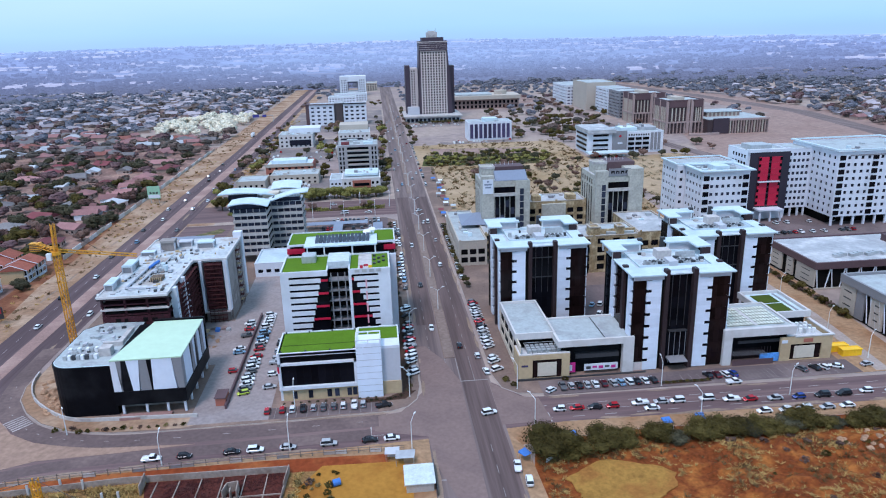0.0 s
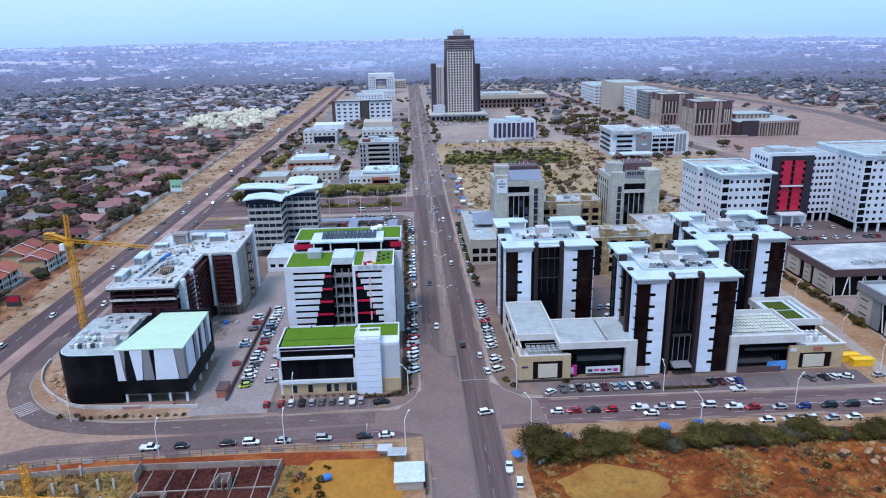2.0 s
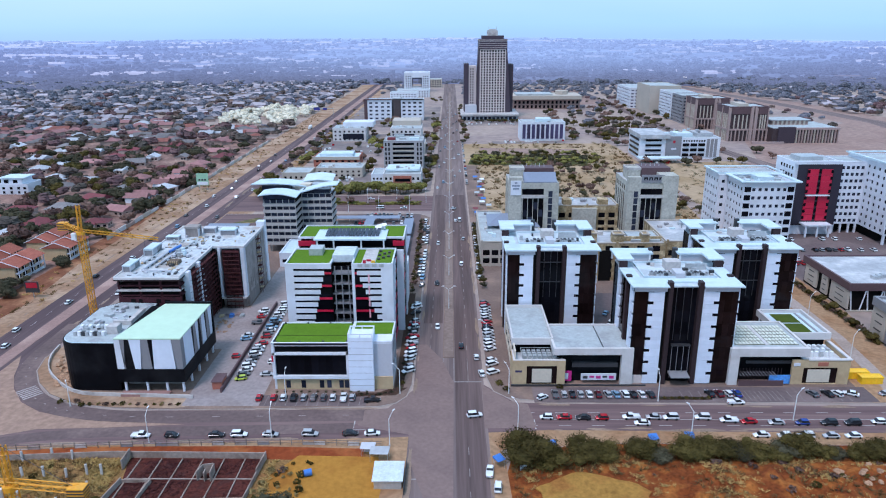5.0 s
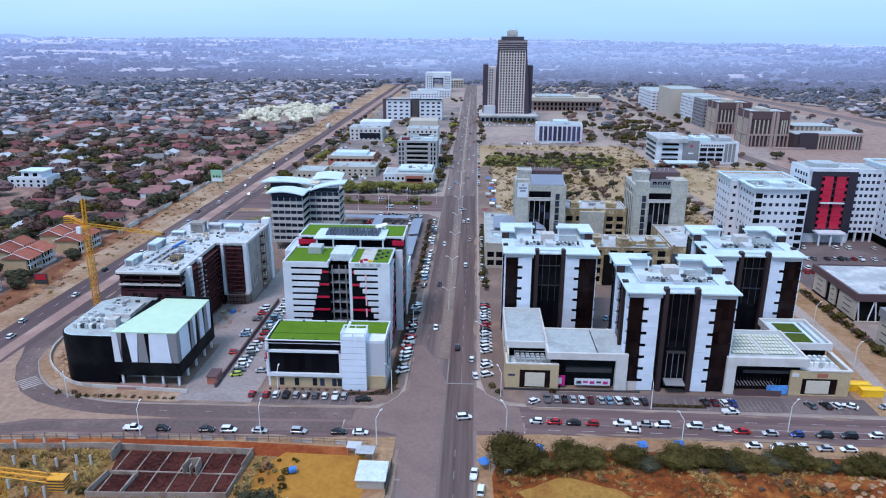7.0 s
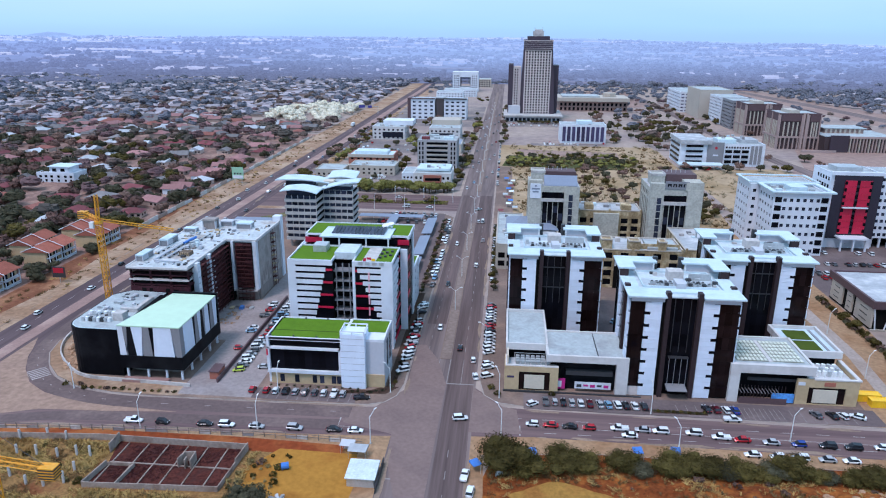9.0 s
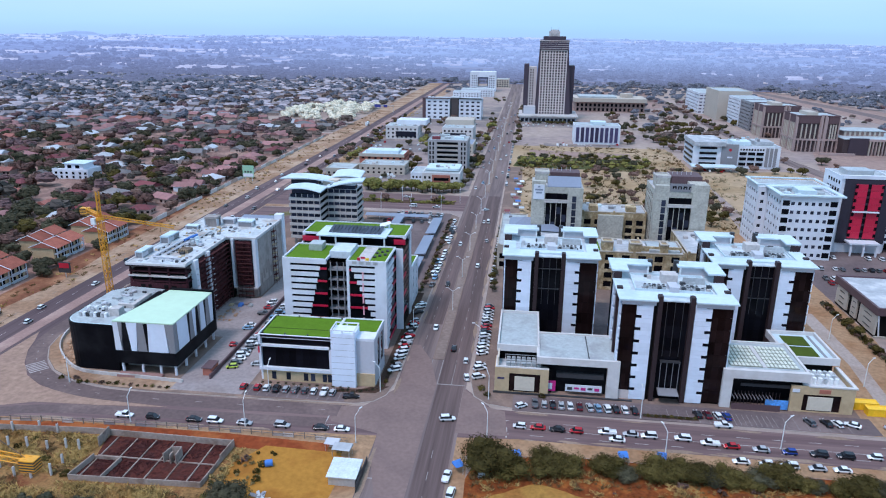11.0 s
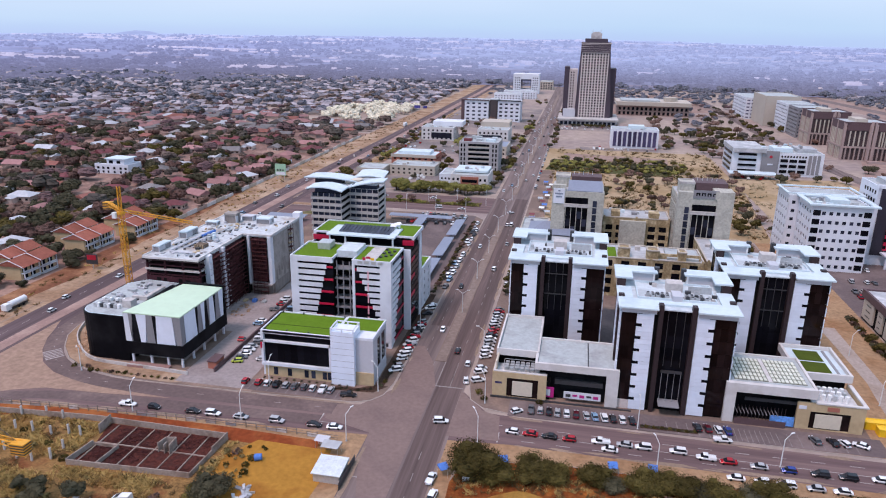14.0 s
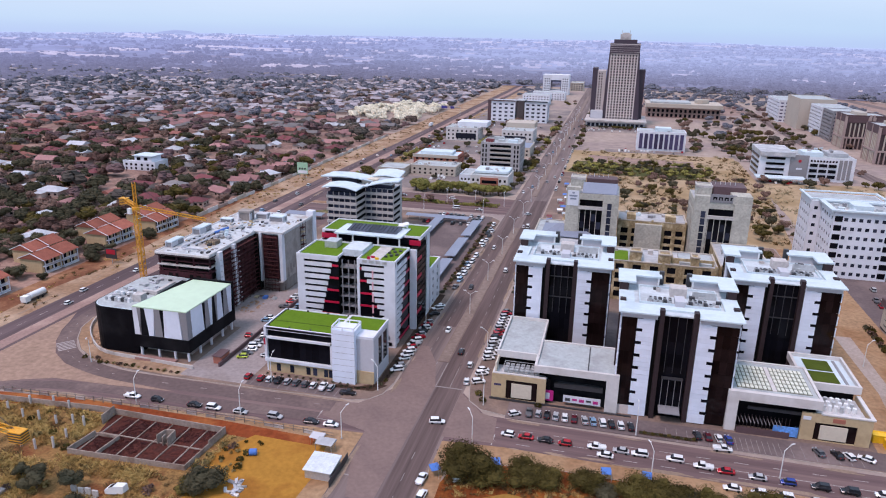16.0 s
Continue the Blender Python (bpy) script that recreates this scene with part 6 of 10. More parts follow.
def stone_block(x0, x1, y0, y1, h, nwin, label, material=None, rows=None):
    material = material or STONE
    th = thing("stone_block", label, "office building", ((x0 + x1) / 2, y0, 0.1), "low stone blocks")
    part("core", M().box(x0 + 0.6, x1 - 0.6, y0 + 0.6, y1 - 0.6, 0.1, h - 0.6), DARK, th)
    rows = rows or [(1.5 + i * 3.8, 4.0 + i * 3.8) for i in range(int((h - 1) / 3.8))]
    facade(th, "S", x0, x1, 0.1, h, y0, spread(x0 + 0.6, x1 - 0.6, nwin, 2.3 if nwin > 6 else 3.2), rows, material, GLASS)
    for i in range(nwin + 1):
        c = x0 + 0.6 + (x1 - x0 - 1.2) * i / nwin
        part("pier", M().box(c - 0.45, c + 0.45, y0 - 0.35, y0 - 0.01, 0.1, h + (0.9 if i % 3 == 0 else -0.6)), material, th)
    n2 = max(2, int((y1 - y0) / 4.5))
    facade(th, "W", y0 + 0.45, y1, 0.1, h, x0, spread(y0 + 1, y1 - 0.6, n2, 2.2), rows, material, GLASS, joined=True)
    facade(th, "E", y0 + 0.45, y1, 0.1, h, x1, spread(y0 + 1, y1 - 0.6, n2, 2.2), rows, material, GLASS, joined=True)
    part("roof", M().box(x0 + 0.45, x1 - 0.45, y0 + 0.45, y1, h - 0.6, h - 0.2), GREY_ROOF if h > 12 else PALE_ROOF, th)
    part("coping", M().ring(x0 - 0.15, x1 + 0.15, y0 - 0.15, y1, h, h + 0.35, 0.6), CREAM, th)
    return th


b = stone_block(72.2, 103.0, 333, 350, 19.0, 6, "tan stone-clad block with recessed windows between two towers")
part("bay", M().box(80, 92, 331, 333.0, 0.1, 18), STONE_GREY, b)
part("stair_house", M().box(76, 80, 334, 340, 18.8, 21.6), STONE, b)
part("stair_house", M().box(93.5, 98, 334, 340, 18.8, 21.6), STONE, b)
b = stone_block(69.5, 110, 277, 296, 16.5, 6, "tan stone-clad low block with square windows")
for a, c, y in ((77, 81.5, 279), (88, 92.5, 277.5), (100, 103, 277.2)):
    part("stair_house", M().box(a, c, y, y + 5, 16.3, 20), STONE, b)
    part("stair_coping", M().ring(a - 0.2, c + 0.2, y - 0.2, y + 5.2, 20, 20.5, 0.6), CREAM, b)
# near-black slab imitates the shade of a recessed entrance
part("entrance_recess", M().box(82.5, 87.5, 276.4, 277.0, 0.1, 13.5), DARK, b)
part("parapet_wall", M().box(93, 109, 280.5, 281.2, 16.3, 18.4).box(93, 93.6, 281.2, 294, 16.3, 18.4), STONE, b)
part("turf", M().box(70.5, 76.5, 278.5, 292, 16.3, 16.45), TURF, b, "small turf roof")
part("barrel_roof", M().prism([(96, 279), (108, 279), (108, 292), (96, 292)], 16.3, 17.4), PALE_ROOF, b)
b = stone_block(112, 131, 283, 318, 15.5, 4, "tan stone-clad low block with pale roof")
part("glass_slope", M().prism([(127, 290), (137, 290), (137, 318), (127, 318)], 0.1, 0, [13, 1.5, 1.5, 15]), STONE_GREY, b)
b = stone_block(33.6, 46.5, 296, 352, 11.5, 3, "cream rounded block with blue-grey roof", CREAM)
b = stone_block(46.5, 62, 303, 321, 12.5, 4, "tan stone block with hipped sheet roof", STONE)
hp = M()
hp.v = [(37.5, 318, 13.0), (62.5, 316, 13.0), (60, 336, 14), (38, 336, 14), (45, 327, 16.8), (55, 327, 16.8)]
hp.f = [(0, 1, 5, 4), (1, 2, 5), (2, 3, 4, 5), (3, 0, 4), (0, 3, 2, 1)]
part("hipped_roof", hp, SLATE_ROOF, b, "blue-grey hipped sheet roof")


# ---- generic far office, with real openings ----
def office(x0, x1, y0, y1, h, nf, label, wall, glass, nS, nW, win=(1.8, 1.7), z0=0.1, roof=None, parts=None, sides="SWE", group="", joined=True):
    th = thing("office_building", label, "office building", ((x0 + x1) / 2, y0, z0), group)
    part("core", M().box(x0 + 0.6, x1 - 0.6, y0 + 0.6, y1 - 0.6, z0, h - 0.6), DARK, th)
    fh = (h - 1.2 - z0) / nf
    rows = [(z0 + fh * i + (fh - win[1]) * 0.55, z0 + fh * i + (fh - win[1]) * 0.55 + win[1]) for i in range(nf)]
    if "S" in sides:
        facade(th, "S", x0, x1, z0, h, y0, spread(x0 + 0.5, x1 - 0.5, nS, win[0]), rows, wall, glass, joined=joined)
    if "W" in sides:
        facade(th, "W", y0 + 0.45, y1, z0, h, x0, spread(y0 + 0.8, y1 - 0.5, nW, win[0]), rows, wall, glass, joined=joined)
    if "E" in sides:
        facade(th, "E", y0 + 0.45, y1, z0, h, x1, spread(y0 + 0.8, y1 - 0.5, nW, win[0]), rows, wall, glass, joined=joined)
    part("back_wall", M().box(x0 + 0.45, x1 - 0.45, y1 - 0.5, y1 - 0.01, z0, h), wall, th)
    part("roof", M().box(x0 + 0.45, x1 - 0.45, y0 + 0.45, y1 - 0.5, h - 0.7, h - 0.3), roof or PALE_ROOF, th)
    part("coping", M().ring(x0 - 0.08, x1 + 0.08, y0 - 0.08, y1 + 0.05, h, h + 0.25, 0.6), wall, th)
    return th


def roof_box(th, x0, x1, y0, y1, z0, z1, material=None):
    part("roof_house", M().box(x0, x1, y0, y1, z0, z1), material or PALE_ROOF, th)


# white complex with the red front
WG = "white office complex"
o = office(163, 188, 332, 352, 30, 7, "white office block with square dark windows and flat roof slab", WHITE, GLASS_BLUE, 8, 5, (1.6, 1.6), group=WG, joined=False)
for k in range(7):
    part("dark_corner", M().box(163.5, 166.6, 331.9, 332.0, 1.2 + k * 4.1, 3.7 + k * 4.1), GLASS, o)
    part("dark_corner", M().box(184.4, 187.5, 331.9, 332.0, 1.2 + k * 4.1, 3.7 + k * 4.1), GLASS, o)
part("roof_frame", M().ring(161.5, 190.5, 330.8, 353, 30.4, 31.1, 2.2), WHITE_ROOF, o, "white overhanging roof slab")
roof_box(o, 172, 180, 338, 346, 29.5, 32, WHITE_ROOF)
o = office(158.5, 191, 352.2, 372, 30, 7, "white office wing with small square windows", WHITE, GLASS_BLUE, 9, 5, (1.6, 1.6), group=WG)
part("roof_frame", M().ring(157.5, 192, 353, 373, 30.8, 31.4, 1.2), WHITE_ROOF, o, "white open roof frame")
o = office(194, 217.5, 347, 368, 37.4, 9, "white office block with dark front and tall crimson panels", WHITE, GLASS, 1, 6, (0.3, 0.3), group=WG)
part("dark_front", M().box(195.5, 217.5, 346.4, 347, 5.0, 36.6), mat("navy_black_front", (0.022, 0.016, 0.028), 0.5, var=0.3), o, "near-black front")
part("white_cap", M().box(193.8, 217.6, 346.2, 348, 36.6, 38.2), WHITE, o)
for a, c in ((200.4, 205.7), (207.3, 212.8)):
    for k in range(4):
        part("crimson_panel", M().box(a, c, 345.9, 346.4, 21.4 + k * 3.2, 24.5 + k * 3.2), CRIMSON, o)
        part("crimson_panel", M().box(a, c, 345.9, 346.4, 7.6 + k * 3.2, 10.7 + k * 3.2), CRIMSON, o)
for k in range(8):
    part("dark_window", M().box(200.2, 201.4, 345.8, 345.9, 8.4 + k * 3.4, 10.0 + k * 3.4), GLASS, o)
    part("dark_window", M().box(211.8, 213.0, 345.8, 345.9, 8.4 + k * 3.4, 10.0 + k * 3.4), GLASS, o)
    part("dark_window", M().box(205.7, 207.5, 346.2, 346.4, 8.2 + k * 3.4, 10.4 + k * 3.4), GLASS, o)
part("white_ledge", M().box(200.6, 212.4, 344.8, 346.4, 20.6, 21.1), WHITE, o)
part("canopy", M().box(199.6, 213.4, 340, 346.4, 6.0, 6.8), WHITE, o, "white entrance canopy")
for x in (200.4, 206.2, 212):
    part("canopy_post", M().box(x, x + 0.8, 340.5, 341.3, 0.1, 6.0), WHITE, o)
for k in range(9):
    for s in (349, 352, 355, 358, 361):
        part("side_window", M().box(193.9, 194.0, s, s + 1.4, 3 + k * 3.8, 4.7 + k * 3.8), GLASS, o) if k > 5 else None
roof_box(o, 198, 210, 352, 362, 37, 39.6, METAL)
o = office(217.6, 231, 349, 367, 37.2, 9, "white office slab with rows of square windows", WHITE, GLASS_BLUE, 5, 4, (1.6, 1.6), z0=5, sides="S", group=WG, joined=False)
for x in (218.4, 222.4, 226.6, 230):
    part("stilt", M().box(x, x + 0.9, 349.2, 350.1, 0.1, 5), WHITE, o)
# solid dark box paints the shade beneath the raised block
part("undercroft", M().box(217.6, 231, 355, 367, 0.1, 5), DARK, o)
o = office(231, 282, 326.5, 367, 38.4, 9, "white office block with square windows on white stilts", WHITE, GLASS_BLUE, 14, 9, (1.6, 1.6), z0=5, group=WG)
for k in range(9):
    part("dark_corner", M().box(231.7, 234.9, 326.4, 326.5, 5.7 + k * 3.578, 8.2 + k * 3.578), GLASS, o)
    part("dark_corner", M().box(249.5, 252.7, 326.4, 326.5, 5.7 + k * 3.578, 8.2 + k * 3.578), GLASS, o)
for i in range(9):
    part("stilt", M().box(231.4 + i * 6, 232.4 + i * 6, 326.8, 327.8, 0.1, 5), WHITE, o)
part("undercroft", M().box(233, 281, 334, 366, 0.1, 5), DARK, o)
part("roof_frame", M().ring(230, 283, 325.5, 368, 39.2, 39.9, 1.4), WHITE_ROOF, o, "white open roof frame")
part("sign_bar", M().box(237, 262, 326.3, 326.45, 36.4, 37.1), GREY_PANEL, o)

# retail halls with dark fascia
o = thing("retail_hall", "low retail hall with dark fascia, pale panels and lattice front", "shop building", (196, 258, 0.1), "retail halls")
part("core", M().box(168.8, 232, 243, 276, 0.1, 9.2), DARK, o)
part("fascia", M().ring(167.8, 233, 241.6, 277, 8.6, 11.4, 0.9), DKBROWN, o, "dark maroon fascia")
part("roof", M().box(168.7, 232.1, 242.5, 276.1, 10.2, 10.8), GREY_ROOF, o)
for a, c in ((242.2, 254.5), (257, 261.5), (265, 274.5)):
    pn = part("wall_panel", M().box(168.1, 168.8, a, c, 1.2, 8.6), CREAM, o, "pale wall panel")
    for k in range(3):
        part("slot", M().box(168.02, 168.1, a + (c - a) * 0.25, c - (c - a) * 0.3, 2.6 + k * 2.1, 2.9 + k * 2.1), CHARCOAL, pn)
for i in range(20):
    a = 170 + i * 3.1
    s = 1.5 if i % 2 else -1.2
    part("lattice_bar", M().rod((a, 242.2, 0.6), (a + s, 242.2, 8.6), 0.28, n=4), WHITE, o)
part("base_beam", M().box(168.4, 232.5, 241.9, 242.5, 0.1, 0.7), CREAM, o)
for i in range(14):
    part("roof_unit", M().box(180 + i * 2.3, 181.7 + i * 2.3, 248 + (i % 3), 250.2 + (i % 3), 10.8, 12.0), METAL, o)
part("roof_house", M().box(214, 226, 256, 268, 10.8, 13.6), DKBROWN, o)
o = thing("retail_hall", "low retail hall with grey fascia and pale wall panels", "shop building", (190, 205, 0.1), "retail halls")
part("core", M().box(165.8, 215, 181, 221.4, 0.1, 12), DARK, o)
part("fascia", M().ring(164.6, 216, 180, 222.4, 11.2, 14.2, 0.9), GREY_PANEL, o, "grey fascia")
part("roof", M().box(165.5, 215.1, 180.9, 221.5, 12.6, 13.2), PALE_ROOF, o)
for a, c, mt in ((214, 222, CREAM), (209.5, 213.5, GREY_PANEL), (200, 206, CREAM), (190, 196, GREY_PANEL)):
    pn = part("wall_panel", M().box(165.1, 165.8, a, c, 0.8, 11.2), mt, o)
    for k in range(3):
        part("slot", M().box(165.02, 165.1, a + 2, c - 2, 3.4 + k * 2.6, 3.8 + k * 2.6), CHARCOAL, pn) if mt is CREAM else None
for i in range(8):
    part("lattice_bar", M().rod((165.3, 207 - i * 2.2, 1), (165.3, 209 - i * 2.2, 11), 0.25, n=4), WHITE, o)

# grey and white office beyond the field
o = office(175.5, 241, 568.5, 604, 17.5, 4, "long white and grey office with black window bands", WHITE, GLASS, 1, 1, (0.3, 0.3))
part("west_block", M().box(175, 199, 566, 606, 17.5, 20.6), GREY_ROOF, o)
for k in range(4):
    z = 2.6 + k * 4.1
    part("window_band", M().box(180, 193, 567.9, 568.5, z, z + 1.7).box(174.9, 175.5, 572, 600, z, z + 1.7), GLASS, o)
    if k < 3:
        for i in range(3):
            part("window_band", M().box(210.4 + i * 6.4, 215.6 + i * 6.4, 567.9, 568.5, z, z + 2.3), GLASS, o)
for i in range(9):
    part("window", M().box(210.6 + i * 2.1, 211.8 + i * 2.1, 568.3, 568.5, 14.4, 15.8), GLASS, o)
part("grey_panel", M().box(196.5, 209, 567.4, 568.5, 0.1, 19.0), GREY_PANEL, o, "grey panel with round emblem")
part("emblem", M().rod((203, 567.4, 14.6), (203, 567.2, 14.6), 1.1, n=14), RED, o)
part("sign_bar", M().box(201, 205, 567.2, 567.4, 8.2, 9.4), WHITE, o)
for i in range(3):
    part("grey_strip", M().box(230 + i * 3.1, 232.2 + i * 3.1, 568.0, 568.5, 2, 16.6), GREY_PANEL, o)
roof_box(o, 206, 220, 575, 590, 17.3, 20.4, WHITE_ROOF)
roof_box(o, 224, 238, 578, 596, 17.3, 20, GREY_ROOF)
part("canopy", M().box(171, 205, 548, 560, 3.6, 4.4), WHITE_ROOF, o, "long white carport roof")

# blue-striped office
o = office(88, 131, 674, 698, 17.5, 4, "white office with tall blue-violet glass strips", WHITE, GLASS_PURP, 12, 5, (0.4, 0.4))
for i in range(9):
    part("glass_strip", M().box(90 + i * 4.5, 93.0 + i * 4.5, 673.4, 674, 2, 15.8), GLASS_PURP, o)
for k in range(4):
    part("east_window", M().box(131, 131.2, 676, 696, 3 + k * 3.6, 4.6 + k * 3.6), GLASS, o)
roof_box(o, 104, 118, 680, 692, 17.3, 20.5, WHITE_ROOF)

# tall tower
tt = thing("skyscraper", "tall beige and plum residential tower with square windows", "skyscraper", (70, 850, 0.1))
part("core", M().box(55, 87, 850, 885, 0.1, 92), DARK, tt)
facade(tt, "S", 55.4, 86.2, 4, 82, 848.4, spread(56, 85.6, 9, 1.9), [(5.4 + i * 3.05, 7.45 + i * 3.05) for i in range(25)], TOWER_LT, GLASS, joined=True, depth=0.7)
small = M()
for i in range(25):
    small.box(87.7, 87.9, 853, 854.6, 5.4 + i * 3.05, 7.3 + i * 3.05)
for k in range(18):
    for x in (44.2, 47.0):
        small.box(x, x + 1.3, 857.8, 858.0, 6 + k * 3.05, 7.7 + k * 3.05)
tagged(part("small_windows", small, GLASS, tt), kind="stuff")
part("crown", M().box(54.2, 87.4, 847.2, 886, 82, 93), TOWER_DK, tt, "plum crown storeys")
part("crown_ledge", M().box(53.6, 88, 846.6, 886.6, 91.6, 92.4), TOWER_LT, tt)
part("crown_top", M().box(58, 83.5, 851, 882, 93, 97), TOWER_DK, tt)
part("lantern", M().box(64.5, 76.5, 856, 876, 97, 103), CONCRETE_L, tt, "pale roof lantern")
part("lantern_cap", M().box(66.5, 74.5, 859, 873, 103, 104.5), CONCRETE_L, tt)
for x in (66, 75):
    part("mast", M().rod((x, 860, 103), (x, 860, 107), 0.25), METAL, tt)
for lo, hi, z in ((50.6, 54.0, 82), (93.4, 87.6, 82)):
    edge = 55.4 if lo < 60 else 86.2
    m = M()
    m.v = [(lo, 849.4, 0.1), (edge, 849.4, 0.1), (edge, 884, 0.1), (lo, 884, 0.1), (hi, 849.4, z), (edge, 849.4, z), (edge, 884, z), (hi, 884, z)]
    m.f = [(0, 1, 5, 4), (1, 2, 6, 5), (2, 3, 7, 6), (3, 0, 4, 7), (4, 5, 6, 7), (3, 2, 1, 0)]
    part("side_fin", m, TOWER_DK, tt, "flaring plum side bay")
part("east_wing", M().box(88.5, 96.0, 858, 884, 0.1, 64), TOWER_DK, tt, "lower plum wing")
for i in range(4):
    part("crown_band", M().box(54.1, 87.5, 847.1, 847.2, 83.4 + i * 2.3, 83.7 + i * 2.3), TOWER_LT, tt)
part("west_wing", M().box(38.0, 51.8, 858, 884, 0.1, 62), TOWER_LT, tt, "lower beige wing")
part("west_wing_edge", M().box(36.8, 42.5, 857.2, 884.6, 0.1, 65), TOWER_DK, tt)
part("podium", M().box(34.6, 99.4, 832.6, 890, 0.1, 6.6), DARK, tt)
facade(tt, "S", 34, 100, 0.1, 6.6, 832, spread(35, 99, 13, 3.4), [(0.9, 4.9)], LIGHT_PANEL, GLASS_BLUE, joined=True)
for i in range(9):
    part("podium_planter", M().box(36 + i * 7.2, 41 + i * 7.2, 829.4, 830.6, 0.1, 1.2), CONCRETE, tt)
part("podium_roof", M().box(32.5, 101.5, 828, 891, 6.6, 8.2), CONCRETE_L, tt, "pale flat podium roof")
part("podium_west", M().box(38, 52, 846, 858, 8.2, 17), LIGHT_PANEL, tt)

# offices along the west side of the main street
o = office(-25.5, 0.2, 462, 489, 9.5, 2, "low white offices with red middle front and pale sheet roof", OFFWHITE, GLASS, 8, 6, (1.5, 1.8))
part("red_front", M().box(-18.5, -6.2, 461.2, 461.9, 0.1, 8.4), REDWALL, o, "brick-red middle front")
part("dark_recess", M().box(-17.4, -7.2, 461.05, 461.2, 1.0, 3.4).box(-17.4, -7.2, 461.05, 461.2, 4.6, 6.6), GLASS, o)
o = thing("sheet_roof", "pale blue-white sheet roof over low offices", "roof", (-12, 476, 9.6))
part("sheet", M().box(-24, -1, 470, 490, 9.8, 11.2), WHITE_ROOF, o)
office(-34, -25.6, 466, 489, 8.5, 2, "low white offices with small windows", WHITE, GLASS, 3, 6, (1.3, 1.4))
TAUPE = mat("taupe_render", (0.34, 0.325, 0.33), 0.8, var=0.15)
o = office(-30.5, -0.5, 524, 552, 22.5, 6, "grey-brown office with deep dark balcony bands", TAUPE, GLASS_BLUE, 4, 7, (2.2, 1.9), sides="WE")
facade(o, "S", -30.5, -0.5, 0.1, 22.5, 524, [(-29.4, -28.2), (-27.0, -25.8), (-23.6, -7.4), (-5.2, -4.0), (-2.8, -1.6)], [(1.2 + i * 3.5, 3.7 + i * 3.5) for i in range(6)], TAUPE, GLASS, depth=0.9)
for k in range(6):
    part("balcony_rail", M().box(-23.6, -7.4, 523.7, 524.0, 1.0 + k * 3.5, 1.9 + k * 3.5), CREAM, o)
for x, y, ww, d, h, mt in ((-28, 530, 6, 5, 2.0, ROOF_MAROON), (-19, 534, 5, 4, 1.5, METAL), (-11, 531, 7, 5, 1.8, WHITE_ROOF), (-24, 542, 8, 5, 2.2, PALE_ROOF), (-8, 543, 4, 5, 1.6, METAL)):
    roof_box(o, x, x + ww, y, y + d, 22.0, 22.2 + h, mt)
o = office(-86, -50.5, 532, 556, 9.0, 2, "low red office with pale flat roof", REDWALL, GLASS, 7, 5, (2.0, 1.4), roof=WHITE_ROOF)
part("cream_band", M().box(-86.4, -50.1, 531.4, 531.9, 7.2, 9.6), CREAM, o)
roof_box(o, -82, -56, 538, 552, 8.7, 11, WHITE_ROOF)
office(-78, -44, 498, 520, 7.0, 2, "low pale office wing with flat roof", CREAM, GLASS, 8, 4, (1.6, 1.4), roof=PALE_ROOF)
office(-100, -80, 486, 508, 6.0, 1, "low pale workshop with flat roof", CREAM, GLASS, 5, 4, (1.6, 1.6), roof=PALE_ROOF)
o = office(-94, -62, 674, 702, 12.5, 3, "pale offices with large blue-grey window panel", OFFWHITE, GLASS, 7, 6, (1.8, 1.8))
part("window_panel", M().box(-84, -64, 673.4, 673.9, 2.5, 7.6), GLASS_BLUE, o)
roof_box(o, -86, -56, 690, 712, 12, 16.5, WHITE)
o = office(-37, -7.5, 664, 700, 13.5, 3, "pale offices with large blue-grey window panel", OFFWHITE, GLASS, 7, 7, (1.8, 1.8))
part("window_panel", M().box(-35, -14, 663.4, 663.9, 2.5, 8.6), GLASS_BLUE, o)
roof_box(o, -37, -9, 690, 716, 13, 18, CREAM)
office(-36, -2, 600, 634, 8.0, 2, "low pale offices with grey sheet roof", CREAM, GLASS, 8, 6, (1.6, 1.5), roof=SLATE_ROOF)
link = thing("hotel_link", "dark glazed link between two white hotel blocks", "office building", (-44, 850, 0.1))
part("glazing", M().box(-49.4, -39.6, 845, 866, 0.1, 25), mat("brown_grey_link", (0.08, 0.06, 0.06), 0.5, var=0.2), link)
part("link_roof", M().box(-49.6, -39.4, 844.6, 866.4, 25, 25.8), GREY_ROOF, link)
for a, c in ((-79, -50), (-39, -12)):
    o = office(a, c, 842, 868, 24, 5, "white hotel block with pairs of windows in a dark frame", WHITE, GLASS_BLUE, 4, 4, (3.4, 2.0))
    part("dark_frame", M().box(a - 3.4 * (a < -50) - 0.6, a - 0.1, 841.6, 866, 0.1, 24.8).box(a - 3.4 * (a < -50) - 0.6, c + 0.4, 841.0, 841.9, 24.3, 25.4), DKBROWN if a < -50 else BLACK_CLAD, o)
office(-76, -20, 900, 930, 14, 4, "pale offices with flat roofs", CREAM, GLASS_BLUE, 12, 6, (1.6, 1.5))
o = thing("gate_building", "white office building with a tall square opening", "office building", (-39, 1260, 0.1))
part("leg", M().box(-61, -47, 1255, 1285, 0.1, 34), WHITE, o)
part("leg", M().box(-30, -16, 1255, 1285, 0.1, 34), WHITE, o)
part("bridge", M().box(-47, -30, 1255, 1285, 23, 34), WHITE, o)
part("lower_bridge", M().box(-47, -30, 1256, 1284, 0.1, 8), WHITE, o)
